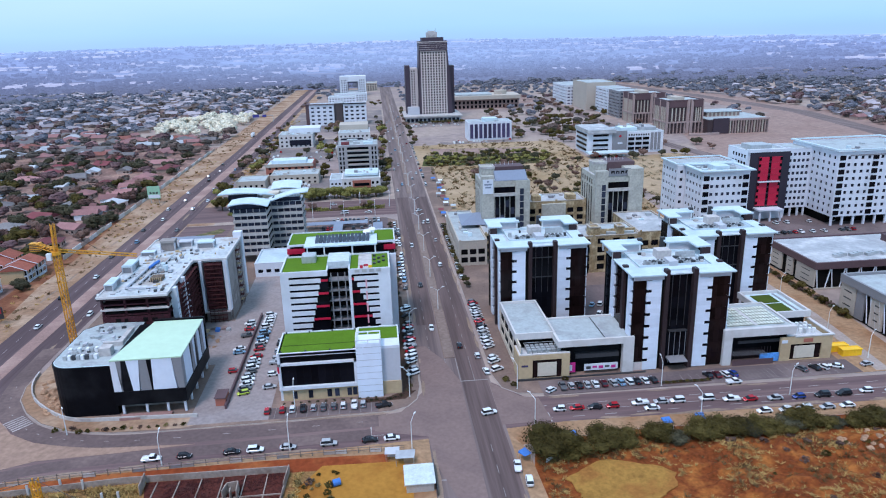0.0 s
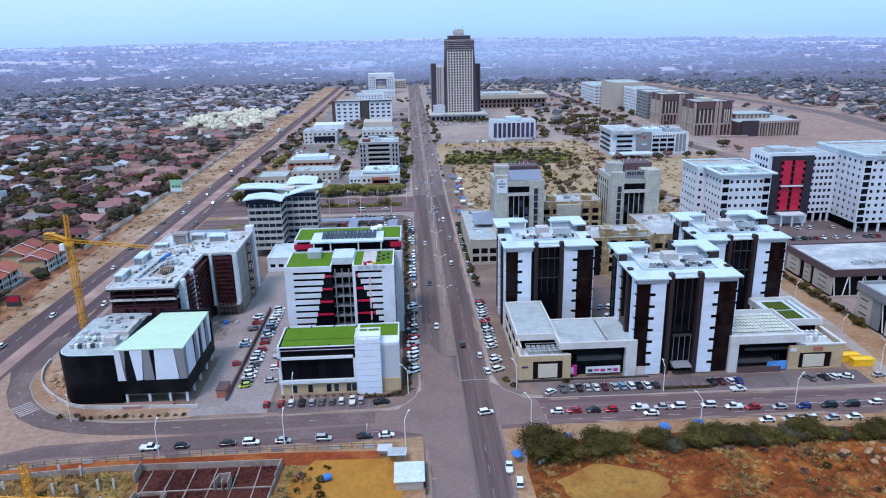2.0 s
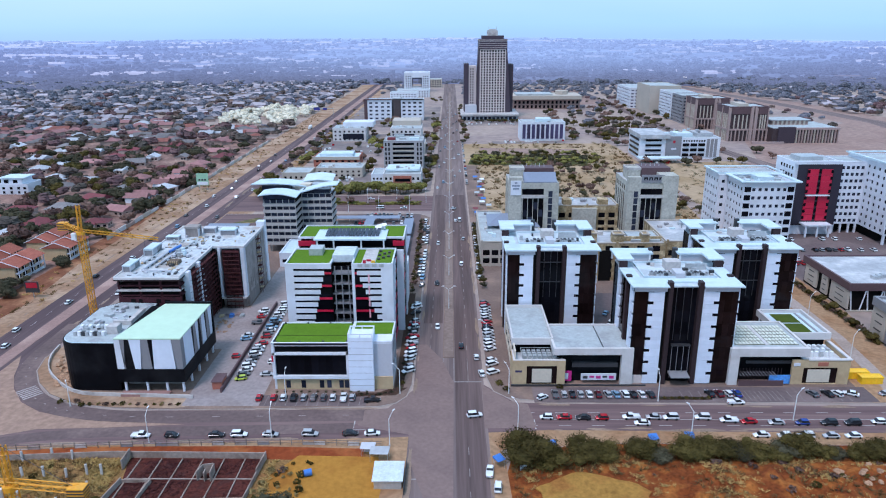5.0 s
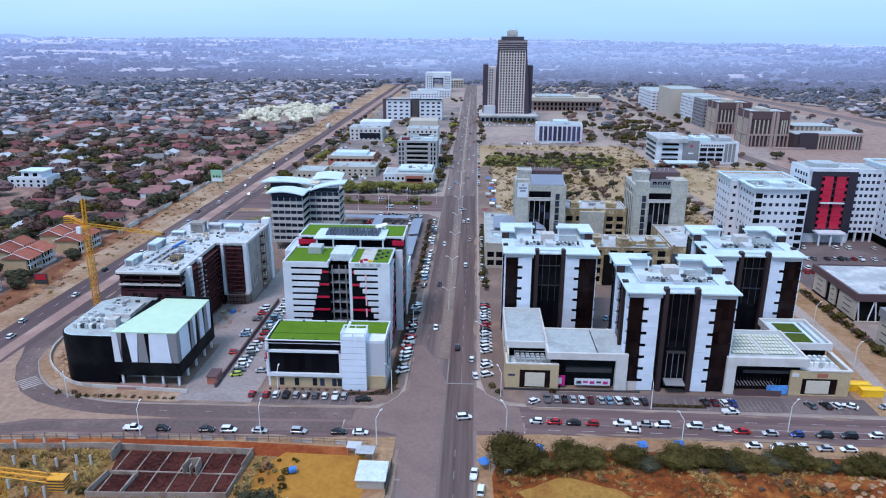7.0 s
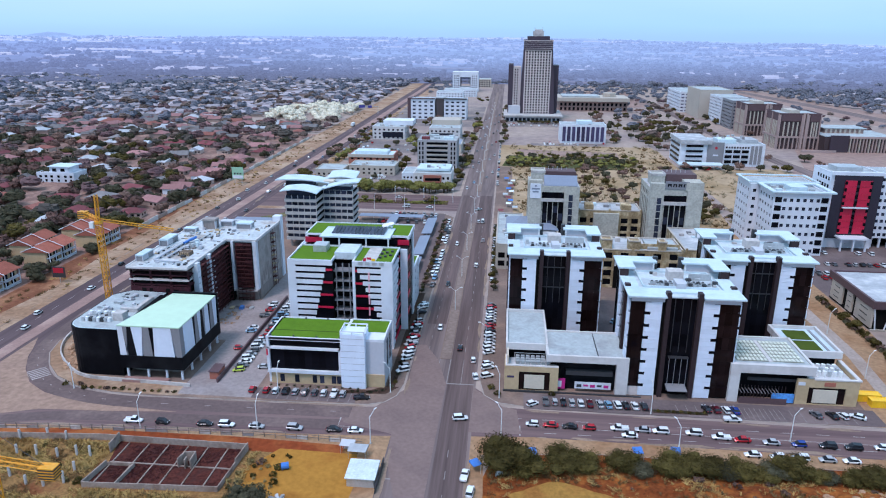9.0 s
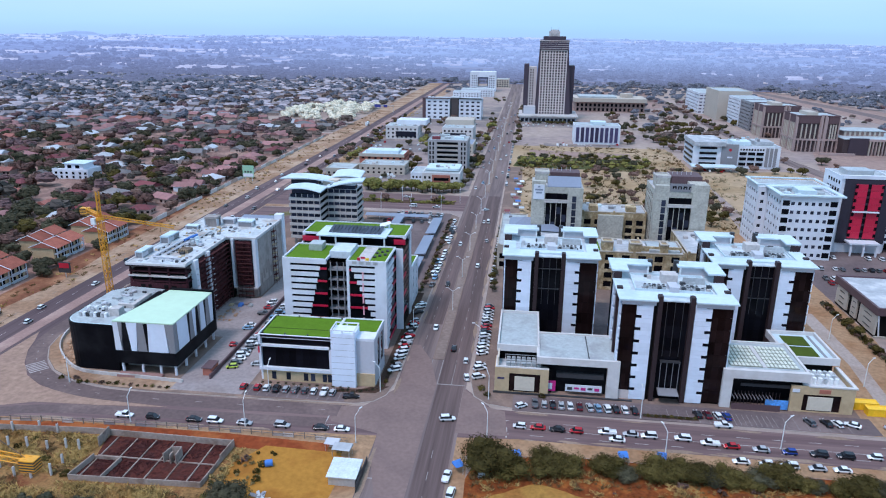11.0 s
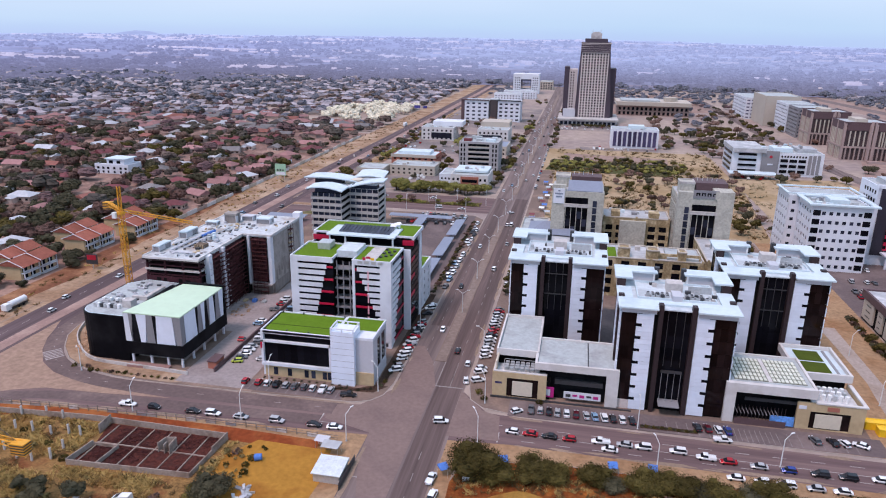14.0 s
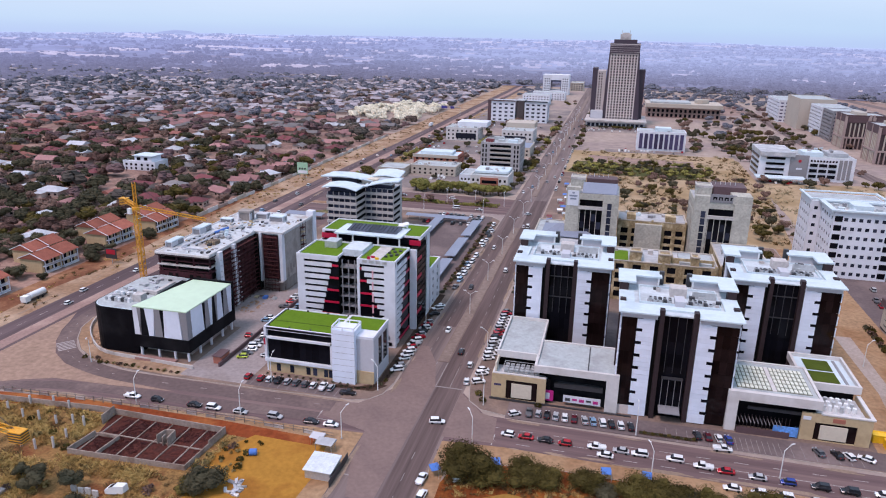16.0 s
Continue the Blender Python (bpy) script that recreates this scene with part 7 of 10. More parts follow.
part("opening_lining", M().box(-47.6, -46.8, 1254.6, 1285, 8, 25).box(-30.2, -29.4, 1254.6, 1285, 8, 25).box(-47.6, -29.4, 1254.6, 1285, 22.4, 25), GLASS_BLUE, o)
small = M()
for k in range(6):
    for x in (-58, -54, -51, -27, -23.6, -20):
        small.box(x, x + 1.6, 1254.7, 1255, 6 + k * 4, 8 + k * 4)
tagged(part("small_windows", small, GLASS_BLUE, o), kind="stuff")
office(-20, 4, 1360, 1400, 15, 4, "far low cream office", CREAM, GLASS_BLUE, 5, 6, (3.0, 2.0))
office(-70, -30, 1060, 1090, 15, 4, "pale office with flat roof", WHITE, GLASS_BLUE, 9, 5, (1.8, 1.6))
office(-66, -14, 1150, 1180, 12, 3, "long white office with flat roof", WHITE, GLASS_BLUE, 12, 5, (1.8, 1.6))

# court building
o = office(106, 197, 964, 1010, 13, 2, "low broad cream court building with colonnade", BROWN, GLASS, 16, 6, (3.0, 4.0), roof=CREAM)
part("cream_storey", M().box(104, 199, 960, 1012, 13, 18), CREAM, o)
part("upper_roof", M().box(110, 160, 965, 1000, 18, 20), PALE_ROOF, o)
part("dome", M().prism([(175 + 9 * math.cos(i * 0.7854), 985 + 9 * math.sin(i * 0.7854)) for i in range(8)], 18, 23), CREAM, o)

# government row on the east street
PIER = mat("pinkish_stone_piers", (0.36, 0.265, 0.245), 0.8, var=0.12)
DEEP = mat("deep_brown_recess", (0.05, 0.03, 0.033), 0.7, var=0.2)


def government_block(x0, x1, y0, y1, h):
    """A brown office tower: dark cap and recess, stone piers, a windowed base."""
    o = thing("government_office", "brown government office with tall pinkish stone piers and dark cap", "office building", ((x0 + x1) / 2, y0, 0.1), "government row")
    part("core", M().box(x0 + 0.6, x1 - 0.6, y0 + 0.6, y1, 0.1, h - 0.6), DEEP, o)
    part("roof", M().box(x0 + 0.3, x1 - 0.3, y0 + 0.3, y1, h - 0.6, h - 0.2), PALE_ROOF, o)
    part("parapet", M().ring(x0, x1, y0, y1 + 0.2, h - 0.6, h + 0.7, 0.7), DKBROWN, o)
    w = x1 - x0
    for a, b, piers in ((0.0, 0.56, 4), (0.68, 1.0, 3)):
        p, q = x0 + a * w, x0 + b * w
        part("cap", M().box(p + 2.2, q - 1.0, y0 - 0.5, y0 + 0.6, h - 6.5, h - 0.8), DKBROWN, o, "dark maroon top storey")
        part("corner_pier", M().box(p, p + 1.5, y0 - 0.6, y0 + 0.6, 0.1, h - 0.8), PIER, o)
        part("corner_pier", M().box(q - 0.9, q, y0 - 0.6, y0 + 0.6, 0.1, h - 0.8), PIER, o)
        for i in range(piers):
            c = p + 3.4 + (q - p - 5.2) * (i + 0.5) / piers
            part("pilaster", M().box(c - 0.5, c + 0.5, y0 - 0.45, y0 + 0.6, 12.0, h - 7.2), CREAM, o)
    part("centre_pier", M().box(x0 + 0.56 * w, x0 + 0.61 * w, y0 - 1.2, y0 + 0.6, 0.1, h + 1.2), PIER, o)
    part("centre_pier", M().box(x0 + 0.64 * w, x0 + 0.68 * w, y0 - 1.2, y0 + 0.6, 0.1, h + 1.2), PIER, o)
    part("base_band", M().box(x0 - 0.3, x1 + 0.3, y0 - 1.0, y0 + 0.6, 10.4, 11.8), PIER, o)
    n = int(w / 3.4)
    for i in range(n + 1):
        c = x0 + w * i / n
        part("base_pier", M().box(c - 0.45, c + 0.45, y0 - 0.9, y0 + 0.6, 0.1, 10.4), PIER, o)
    for i in range(9):
        c = y0 + 1.5 + (y1 - y0 - 3) * i / 8
        part("side_pier", M().box(x0 - 0.3, x0 + 0.7, c - 0.7, c + 0.7, 0.1, h - (0 if i % 4 == 0 else 6.5)), PIER if i % 4 == 0 else CREAM, o)
    part("side_cap", M().box(x0 + 0.2, x0 + 0.7, y0 + 2, y1 - 2, h - 6.4, h - 0.7), DKBROWN, o)
    part("side_band", M().box(x0 - 0.4, x0 + 0.7, y0, y1, 10.4, 11.8), PIER, o)
    part("plant_room", M().box(x0 + 0.3 * w, x0 + 0.55 * w, y0 + 8, y1 - 6, h - 0.2, h + 2.6), CREAM, o)
    return o


government_block(284, 321, 665, 700, 32)
government_block(282, 318, 752, 786, 32)
o = thing("government_wing", "lower brown government wing with stone piers and pale roof", "office building", (350, 652, 0.1), "government row")
part("core", M().box(321.6, 382, 653, 700, 0.1, 13.6), DEEP, o)
part("roof", M().box(321.6, 382, 652.6, 700, 13.6, 14.2), PALE_ROOF, o)
part("entrance", M().box(326, 342, 651.4, 653, 0.1, 15), mat("dark_plum_entrance", (0.045, 0.028, 0.04), 0.5, var=0.2), o, "dark plum entrance front")
for i in range(15):
    part("pilaster", M().box(343 + i * 2.75, 343.9 + i * 2.75, 651.4, 653, 0.1, 12.4), PIER if i % 3 else CREAM, o)
part("top_band", M().box(342, 383, 651.2, 653, 12.4, 14.4), PIER, o)
for i in range(8):
    part("upper_pier", M().box(330 + i * 4.2, 331.6 + i * 4.2, 674, 675, 14.2, 18), CREAM, o)
part("upper_storey", M().box(329, 364, 675, 698, 14.2, 18.4), BROWN, o)
part("upper_roof", M().box(328, 366, 673.6, 699, 18.4, 19), PALE_ROOF, o)
part("forecourt_wall", M().box(300, 330, 646, 648, 0.1, 2.2), PIER, o)
o = office(321.5, 326, 690, 740, 16, 4, "glazed link of the government offices", BROWN, GLASS, 5, 5, (2.5, 2.5), group="government row")
office(283, 315, 800, 838, 31, 8, "white and slate office with banded windows", GREY_PANEL, GLASS_BLUE, 6, 8, (2.8, 1.6), group="government row")
office(283, 312, 842, 890, 31, 8, "white office with banded windows", WHITE, GLASS_BLUE, 6, 9, (3.2, 1.4), group="government row")
office(273, 312, 898, 962, 35, 1, "tall cream office with blank side", CREAM, GLASS_BLUE, 1, 1, (0.4, 0.4), group="government row")
office(266, 300, 968, 1046, 27, 6, "white office with blue window bands", WHITE, GLASS_PURP, 6, 14, (3.6, 1.6), group="government row")

# shade roofs and annex
o = thing("carport", "long blue-grey shade roof over parking bays", "carport", (-24, 373.5, 0.17), "shade roofs")
part("roof", M().prism([(-44, 371), (-8, 371), (-8, 376), (-44, 376)], 2.6, 0, [2.7, 2.7, 3.1, 3.1]), SLATE_ROOF, o)
for k in range(6):
    part("post", M().rod((-43 + k * 6.8, 373.5, 0.17), (-43 + k * 6.8, 373.5, 2.6), 0.09), METAL, o)
for x in (-2.6, -24.0):
    for y in (270, 305, 340):
        o = thing("carport", "long blue-grey shade roof over parking bays", "carport", (x, y + 15, 0.17), "shade roofs")
        part("roof", M().prism([(x - 2.6, y), (x + 2.6, y), (x + 2.6, y + 31), (x - 2.6, y + 31)], 2.5, 0, [2.6, 3.0, 3.0, 2.6]), SLATE_ROOF, o)
        for k in range(6):
            part("post", M().rod((x, y + 1 + k * 5.8, 0.17), (x, y + 1 + k * 5.8, 2.5), 0.09), METAL, o)
for i in range(3):
    o = thing("carport", "long blue-grey shade roof over parking bays", "carport", (-98, 310 + i * 22, 0.17), "shade roofs")
    part("roof", M().prism([(-110, 306 + i * 24), (-88, 306 + i * 24), (-88, 312 + i * 24), (-110, 312 + i * 24)], 2.6, 0, [2.7, 2.7, 3.1, 3.1]), SLATE_ROOF, o)
    for k in range(5):
        part("post", M().rod((-109 + k * 5, 309 + i * 24, 0.17), (-109 + k * 5, 309 + i * 24, 2.6), 0.09), METAL, o)
o = office(-57, -34.5, 296, 318, 6.4, 1, "low white link building with flat roof", WHITE, GLASS, 6, 4, (2.2, 1.6), roof=WHITE_ROOF)
o = office(-1.5, 3.5, 247.2, 262, 16, 5, "small white annex with turf roof", WHITE, GLASS, 1, 2, (1.6, 1.6))
part("turf", M().box(-1.0, 3.0, 247.8, 261.4, 15.9, 16.1), TURF, o)

# plant on the flat roofs of the middle offices
rnd = random.Random(63)
for x0, x1, y0, y1, z in ((-24, -1, 470, 488, 11.2), (-78, -45, 499, 518, 6.8), (-92, -64, 676, 688, 12.2), (-34, -10, 666, 688, 13.2), (-76, -22, 904, 926, 13.8), (73, 102, 340, 349, 18.8), (71, 108, 286, 294, 16.3), (114, 129, 286, 316, 15.3), (35, 45, 298, 350, 11.3), (90, 128, 676, 696, 17.3), (178, 240, 572, 600, 20.5), (166, 186, 334, 350, 29.7), (234, 280, 330, 364, 38.2)):
    u = thing("roof_plant", "pale grey boxes and units on a flat roof", "roof plant", ((x0 + x1) / 2, (y0 + y1) / 2, z), "roof plant")
    for i in range(7):
        px, py = rnd.uniform(x0, x1 - 3), rnd.uniform(y0, y1 - 2)
        part("unit", M().box(px, px + rnd.uniform(1, 3), py, py + rnd.uniform(1, 2.4), z - 0.3, z + rnd.uniform(0.6, 1.6)), (METAL, CONCRETE_L, WHITE_ROOF, GREY_PANEL)[i % 4], u)

# ---- trees and bushes ----
def crown_mesh(name, seed, r, h, base, n, leaf, material, lobes=7, flat=0.75, solid=0.8, reach=1.0):
    """A crown of many small leaf clumps round several limbs' ends, with gaps."""
    rs = np.random.RandomState(seed)
    cent = [(0, 0, base + h * 0.55, 0.62)]
    for i in range(lobes):
        a = 2 * math.pi * i / lobes + rs.uniform(-0.4, 0.4)
        d = r * rs.uniform(0.38, 0.68)
        cent.append((d * math.cos(a), d * math.sin(a), base + h * rs.uniform(0.3, 0.75), rs.uniform(0.34, 0.55)))
    m = M()
    for cx, cy, cz, s in cent if n > 200 else ():
        o = len(m.v)
        for j in range(1, 5):
            for i in range(7):
                a, e = 6.283 * i / 7 + j * 0.4, math.pi * j / 5
                k = solid * rs.uniform(0.8, 1.12)
                m.v.append((cx + r * s * k * math.sin(e) * math.cos(a), cy + r * s * k * math.sin(e) * math.sin(a), cz + h * s * flat * k * math.cos(e)))
        for j in range(3):
            m.f += [(o + j * 7 + i, o + j * 7 + (i + 1) % 7, o + (j + 1) * 7 + (i + 1) % 7, o + (j + 1) * 7 + i) for i in range(7)]
        m.f += [tuple(o + i for i in reversed(range(7))), tuple(o + 21 + i for i in range(7))]
    for i in range(n):
        cx, cy, cz, s = cent[rs.randint(len(cent))]
        v = rs.normal(size=3)
        v /= np.linalg.norm(v)
        if v[2] < -0.3:
            v[2] *= 0.4
        k = rs.uniform(0.72, 1.0) * rs.uniform(1.0, reach)
        p = np.array((cx, cy, cz)) + v * np.array((r * s, r * s, h * s * flat)) * k
        u = np.cross(v, rs.normal(size=3))
        u /= np.linalg.norm(u) + 1e-6
        w = np.cross(v, u) + 0.5 * rs.normal(size=3)
        sz = leaf * rs.uniform(0.6, 1.35)
        u, w = u * sz, w * sz * 0.8
        q = v * sz * 0.35
        m.face(p - u - w * 0.4, p + u * 0.3 - w + q * 0.2, p + u + w * 0.5, p - u * 0.2 + w + q)
    return m.data(name, material)


def trunk_mesh(name, seed, r, h, base):
    rs = random.Random(seed)
    m = M().rod((0, 0, -0.2), (0.1, 0.05, base + h * 0.25), r * 0.075, r * 0.045)
    for i in range(5):
        a = 6.283 * i / 5 + rs.uniform(-0.3, 0.3)
        d = r * rs.uniform(0.35, 0.6)
        m.rod((0.05, 0.03, base * rs.uniform(0.7, 1.0)), (d * math.cos(a), d * math.sin(a), base + h * rs.uniform(0.3, 0.6)), r * 0.035, r * 0.012, 5)
    return m.data(name, BARK)


KINDS = {}
for nm, mt, lab in (("olive", LEAF, "spreading olive-green tree with bare stem"), ("dark", LEAF_DK, "dense dark green leafy tree"), ("brown", LEAF_BR, "dusty brownish half-bare dry tree"), ("light", LEAF_LT, "light green round leafy tree"), ("bare", LEAF_BARE, "pale leafless tree with fine twigs"), ("maroon", LEAF_MAROON, "dry maroon-brown leafy garden tree")):
    KINDS[nm] = [(crown_mesh("crown", 11 * i + len(nm), 1.0 * 4, 4.2, 1.6, 1450, 0.17, mt), trunk_mesh("trunk", 7 * i + 3, 4, 4.2, 1.6), lab) for i in range(3)]
for nm, mt in (("olive", LEAF), ("dark", LEAF_DK)):
    KINDS["hedge_" + nm] = [(crown_mesh("crown", 301 + 11 * i + len(nm), 4.0, 4.2, 0.9, 5400, 0.115, mt, lobes=12, solid=0.66, reach=1.3), KINDS[nm][i][1], "dense olive-green thorn tree with fine leaves") for i in range(3)]
N_TREE = [0]
LATER = {}


def tree(x, y, s=1.0, kind="olive", z=0.0, group="trees", squash=1.0):
    """A tree: trunk with limbs, and a crown; about 4 m in radius and 6 m high at s = 1."""
    N_TREE[0] += 1
    if y > 470 or x < -300 or (x < -158 and y > 330) or (group == "garden trees" and N_TREE[0] % 4):
        LATER.setdefault(kind, []).append((x, y, z, s, N_TREE[0] * 2.4, N_TREE[0] % 3))
        return None
    c, t, lab = KINDS[kind][N_TREE[0] % 3]
    th = thing("tree", lab, "tree", (x, y, z), group)
    th.scale = (s, s, s * squash * (0.9 + 0.25 * ((N_TREE[0] * 37) % 10) / 10))
    th.rotation_euler[2] = N_TREE[0] * 2.4
    for nm, data in (("trunk", t), ("crown", c)):
        o = new(nm, data)
        o.parent = th
    return th


BUSH = [(crown_mesh("foliage", 50 + i, 1.0, 1.1, 0.0, 60, 0.24, mt, lobes=5), lab) for i, (mt, lab) in enumerate(((LEAF, "low olive-green leafy shrub"), (LEAF_DK, "low dark green shrub"), (LEAF_BR, "dry brown leafless shrub"), (mat("dry_tuft", (0.3, 0.22, 0.09), 0.9, var=0.4, rand=0.3), "dry yellow tuft of grass")))]


def shrub(x, y, s, k, z=0.0):
    data, lab = BUSH[k]
    th = new("shrub", data)
    th.location = (x, y, z - 0.1 * s)
    th.scale, th.rotation_euler[2] = (s, s, s), x * 3.1 + y
    return tagged(th, lab, "shrub", "shrubs")


rnd = random.Random(11)
# hedge of trees along the side street
for x, y, s, k, q in ((39.2, 147.6, 1.75, "olive", 0.72), (44.0, 146.2, 1.35, "olive", 0.7), (53.4, 149.4, 1.45, "olive", 0.66), (58.0, 149.0, 1.1, "olive", 0.7), (67.4, 150.0, 1.1, "olive", 0.8), (71.6, 148.4, 0.9, "dark", 0.7), (79.0, 149.4, 1.3, "olive", 0.66), (83.4, 150.0, 1.2, "olive", 0.7)):
    tree(x, y, s, "hedge_" + k, -0.7, group="trees along the side street", squash=q)
for i in range(19):
    tree(88 + i * 4.1 + rnd.uniform(-1, 1), 149.6 + rnd.uniform(-1.6, 1.6), rnd.uniform(0.7, 1.25), ("hedge_olive", "hedge_dark", "hedge_olive")[i % 3], -0.6, group="trees along the side street", squash=0.72)
for i in range(16):
    tree(162 + i * 6 + rnd.uniform(-2, 2), 149 + rnd.uniform(-2, 2), rnd.uniform(0.9, 1.3), ("olive", "dark", "brown")[i % 3], -0.9, group="trees along the side street")
# building site in front
for x, y, s in ((-47, 118, 0.8), (-55, 116, 0.9), (-62, 119, 0.6), (-40, 110, 0.9), (-26, 112, 0.7)):
    tree(x, y, s, "dark")
tree(-18.5, 126.5, 1.35, "hedge_dark", -1.0, squash=0.8)
tree(-21.0, 125.0, 0.9, "olive", -1.3, squash=0.8)
for i in range(60):
    x, y = rnd.uniform(-100, -20), rnd.uniform(104, 148)
    if -60 < x < -24 and 129 < y < 151:
        continue
    shrub(x, y, rnd.uniform(0.5, 1.5), (3, 3, 2, 0)[i % 4])
for i in range(34):
    x, y = rnd.uniform(66, 150), rnd.uniform(118, 147)
    shrub(x, y, rnd.uniform(0.4, 1.3), (2, 2, 0)[i % 3], lot_height(x, y))
for i in range(26):
    shrub(rnd.uniform(-26, -14), rnd.uniform(132, 147), rnd.uniform(0.5, 1.2), (3, 0, 3)[i % 3])
# planting strips
for i in range(26):
    shrub(5.6 + rnd.uniform(-0.8, 1.2), 184 + i * 2.6, rnd.uniform(0.5, 0.9), (1, 0, 2)[i % 3], 0.15)
for i in range(14):
    shrub(-8 + i * 0.9 + rnd.uniform(-0.2, 0.2), 179.6 + rnd.uniform(-0.8, 0.8) + max(0, (i - 8) * 0.4), rnd.uniform(0.5, 0.8), (1, 2)[i % 2], 0.15)
for i in range(12):
    shrub(-31 + i * 2.4, 181.4, 0.5, 1, 0.15)
for i in range(14):
    shrub(80.5 + i * 1.05, 177.6 + rnd.uniform(-0.3, 0.3), 0.6, (1, 0)[i % 2], 0.17)
for i in range(16):
    shrub(-92 + i * 2.3, 174.0 + (1.6 if i < 3 else 0) + rnd.uniform(-0.3, 0.3), rnd.uniform(0.5, 1.0), (0, 3, 2, 0)[i % 4], 0.14)
for i in range(20):
    tree(33.0 + rnd.uniform(-0.6, 0.8), 268 + i * 5.0, rnd.uniform(0.3, 0.5), ("dark", "olive")[i % 2], 0.15, "street trees")
for i in range(12):
    tree(5.0 + rnd.uniform(-0.5, 0.5), 262 + i * 9.5, rnd.uniform(0.3, 0.48), ("dark", "brown")[i % 2], 0.15, "street trees")
for i in range(34):
    shrub(4.2 + rnd.uniform(-0.5, 0.5), 264 + i * 3.4, rnd.uniform(0.8, 1.4), (1, 0, 1)[i % 3], 0.15)
for x, y in ((36.5, 182.5), (34.6, 186), (52.4, 183.6)):
    shrub(x, y, 1.2, 0, 0.15)
for i in range(30):
    shrub(163.6 + rnd.uniform(-0.8, 1.0), 214 + i * 2.0, rnd.uniform(1.0, 2.0), (0, 1, 2, 0)[i % 4], 0.15)
for x, y, sz in ((162.6, 216, 0.55), (163, 228, 0.5), (164, 243, 0.6), (164, 252, 0.5)):
    tree(x, y, sz, "olive", 0.1)
# second cross street and mid town
for i in range(44):
    tree(rnd.uniform(-60, 2), 446 + rnd.uniform(-4, 6), rnd.uniform(0.8, 1.35), ("light", "light", "light")[i % 3], group="street trees")
for x, y, s, k in ((-98, 428, 1.3, "olive"), (-103, 436, 1.0, "light"), (-92, 440, 1.0, "brown"), (-30, 586, 1.1, "dark"), (-42, 592, 1.0, "dark"), (-60, 580, 1.2, "dark"), (-74, 584, 1.0, "olive"), (-96, 560, 1.0, "olive"), (-100, 580, 0.8, "brown"), (-44, 640, 0.8, "dark")):
    tree(x, y, s, k)
for i in range(20):
    tree(rnd.uniform(2, 7), 470 + i * 20, rnd.uniform(0.5, 0.9), ("dark", "olive", "brown")[i % 3], group="street trees")
    tree(rnd.uniform(32, 37), 660 + i * 18, rnd.uniform(0.6, 1.0), ("dark", "olive", "brown")[i % 3], group="street trees")
for i in range(110):
    x, y = rnd.uniform(64, 168), rnd.uniform(386, 545)
    tree(x, y, rnd.uniform(0.45, 1.0), ("brown", "olive", "dark", "brown")[i % 4], group="trees in the dry field")
for i in range(150):
    x, y = rnd.uniform(36, 142), rnd.uniform(542, 600)
    tree(x, y, rnd.uniform(0.45, 0.8), ("olive", "light", "dark")[i % 3], group="trees in the dry field")
for i in range(60):
    tree(rnd.uniform(134, 232), rnd.uniform(640, 820), rnd.uniform(0.8, 1.3), ("dark", "olive", "brown")[i % 3], group="trees in the dry field")
for x, y in ((150, 400), (147, 385), (176, 548), (190, 545), (205, 540), (218, 552), (232, 548), (246, 556), (252, 548), (140, 330), (141, 345)):
    tree(x, y, rnd.uniform(0.7, 1.2), ("olive", "dark", "brown")[int(x) % 3])


for i in range(70):
    tree(rnd.choice((-108, -70, -40, 0)) + rnd.uniform(-7, 7), rnd.uniform(570, 1120), rnd.uniform(0.5, 1.0), ("dark", "olive", "brown")[i % 3], group="street trees")
for i in range(16):
    tree(rnd.uniform(-112, -92), rnd.uniform(445, 600), rnd.uniform(0.6, 1.1), ("brown", "olive", "light")[i % 3], group="street trees")


for i in range(60):
    x, y = rnd.choice(((-112, -95), (-48, -42), (-60, -50), (1, 7)))  , rnd.uniform(480, 840)
    tree(rnd.uniform(*x), y, rnd.uniform(0.6, 1.25), ("dark", "olive", "brown", "light")[i % 4], group="street trees")
for i in range(70):
    tree(rnd.uniform(246, 262) + rnd.choice((0, 34)), rnd.uniform(560, 1100), rnd.uniform(0.6, 1.2), ("dark", "olive", "brown")[i % 3], group="street trees")
for i in range(48):
    tree(rnd.uniform(140, 250), rnd.uniform(690, 1000), rnd.uniform(0.7, 1.4), ("dark", "olive", "brown")[i % 3], group="street trees")
for i in range(26):
    tree(rnd.uniform(32, 104), 822 + rnd.uniform(-3, 3), rnd.uniform(0.5, 0.8), ("dark", "olive")[i % 2], group="street trees")


def tuft(seed, n):
    rs = random.Random(seed)
    v, f = [], []
    for i in range(n):
        a, b = rs.uniform(0, 6.28), rs.uniform(0, 6.28)
        x, y, hh = 0.5 * math.cos(b) * rs.random(), 0.5 * math.sin(b) * rs.random(), rs.uniform(0.25, 0.6)
        dx, dy, lx, ly = 0.085 * math.cos(a), 0.085 * math.sin(a), rs.uniform(-0.75, 0.75), rs.uniform(-0.75, 0.75)
        o = len(v)
        v += [(x - dx, y - dy, -0.05), (x + dx, y + dy, -0.05), (x + dx * 0.6 + lx, y + dy * 0.6 + ly, hh), (x - dx * 0.7 + lx, y - dy * 0.7 + ly, hh * 0.9)]
        f.append((o, o + 1, o + 2, o + 3))
    return v, f


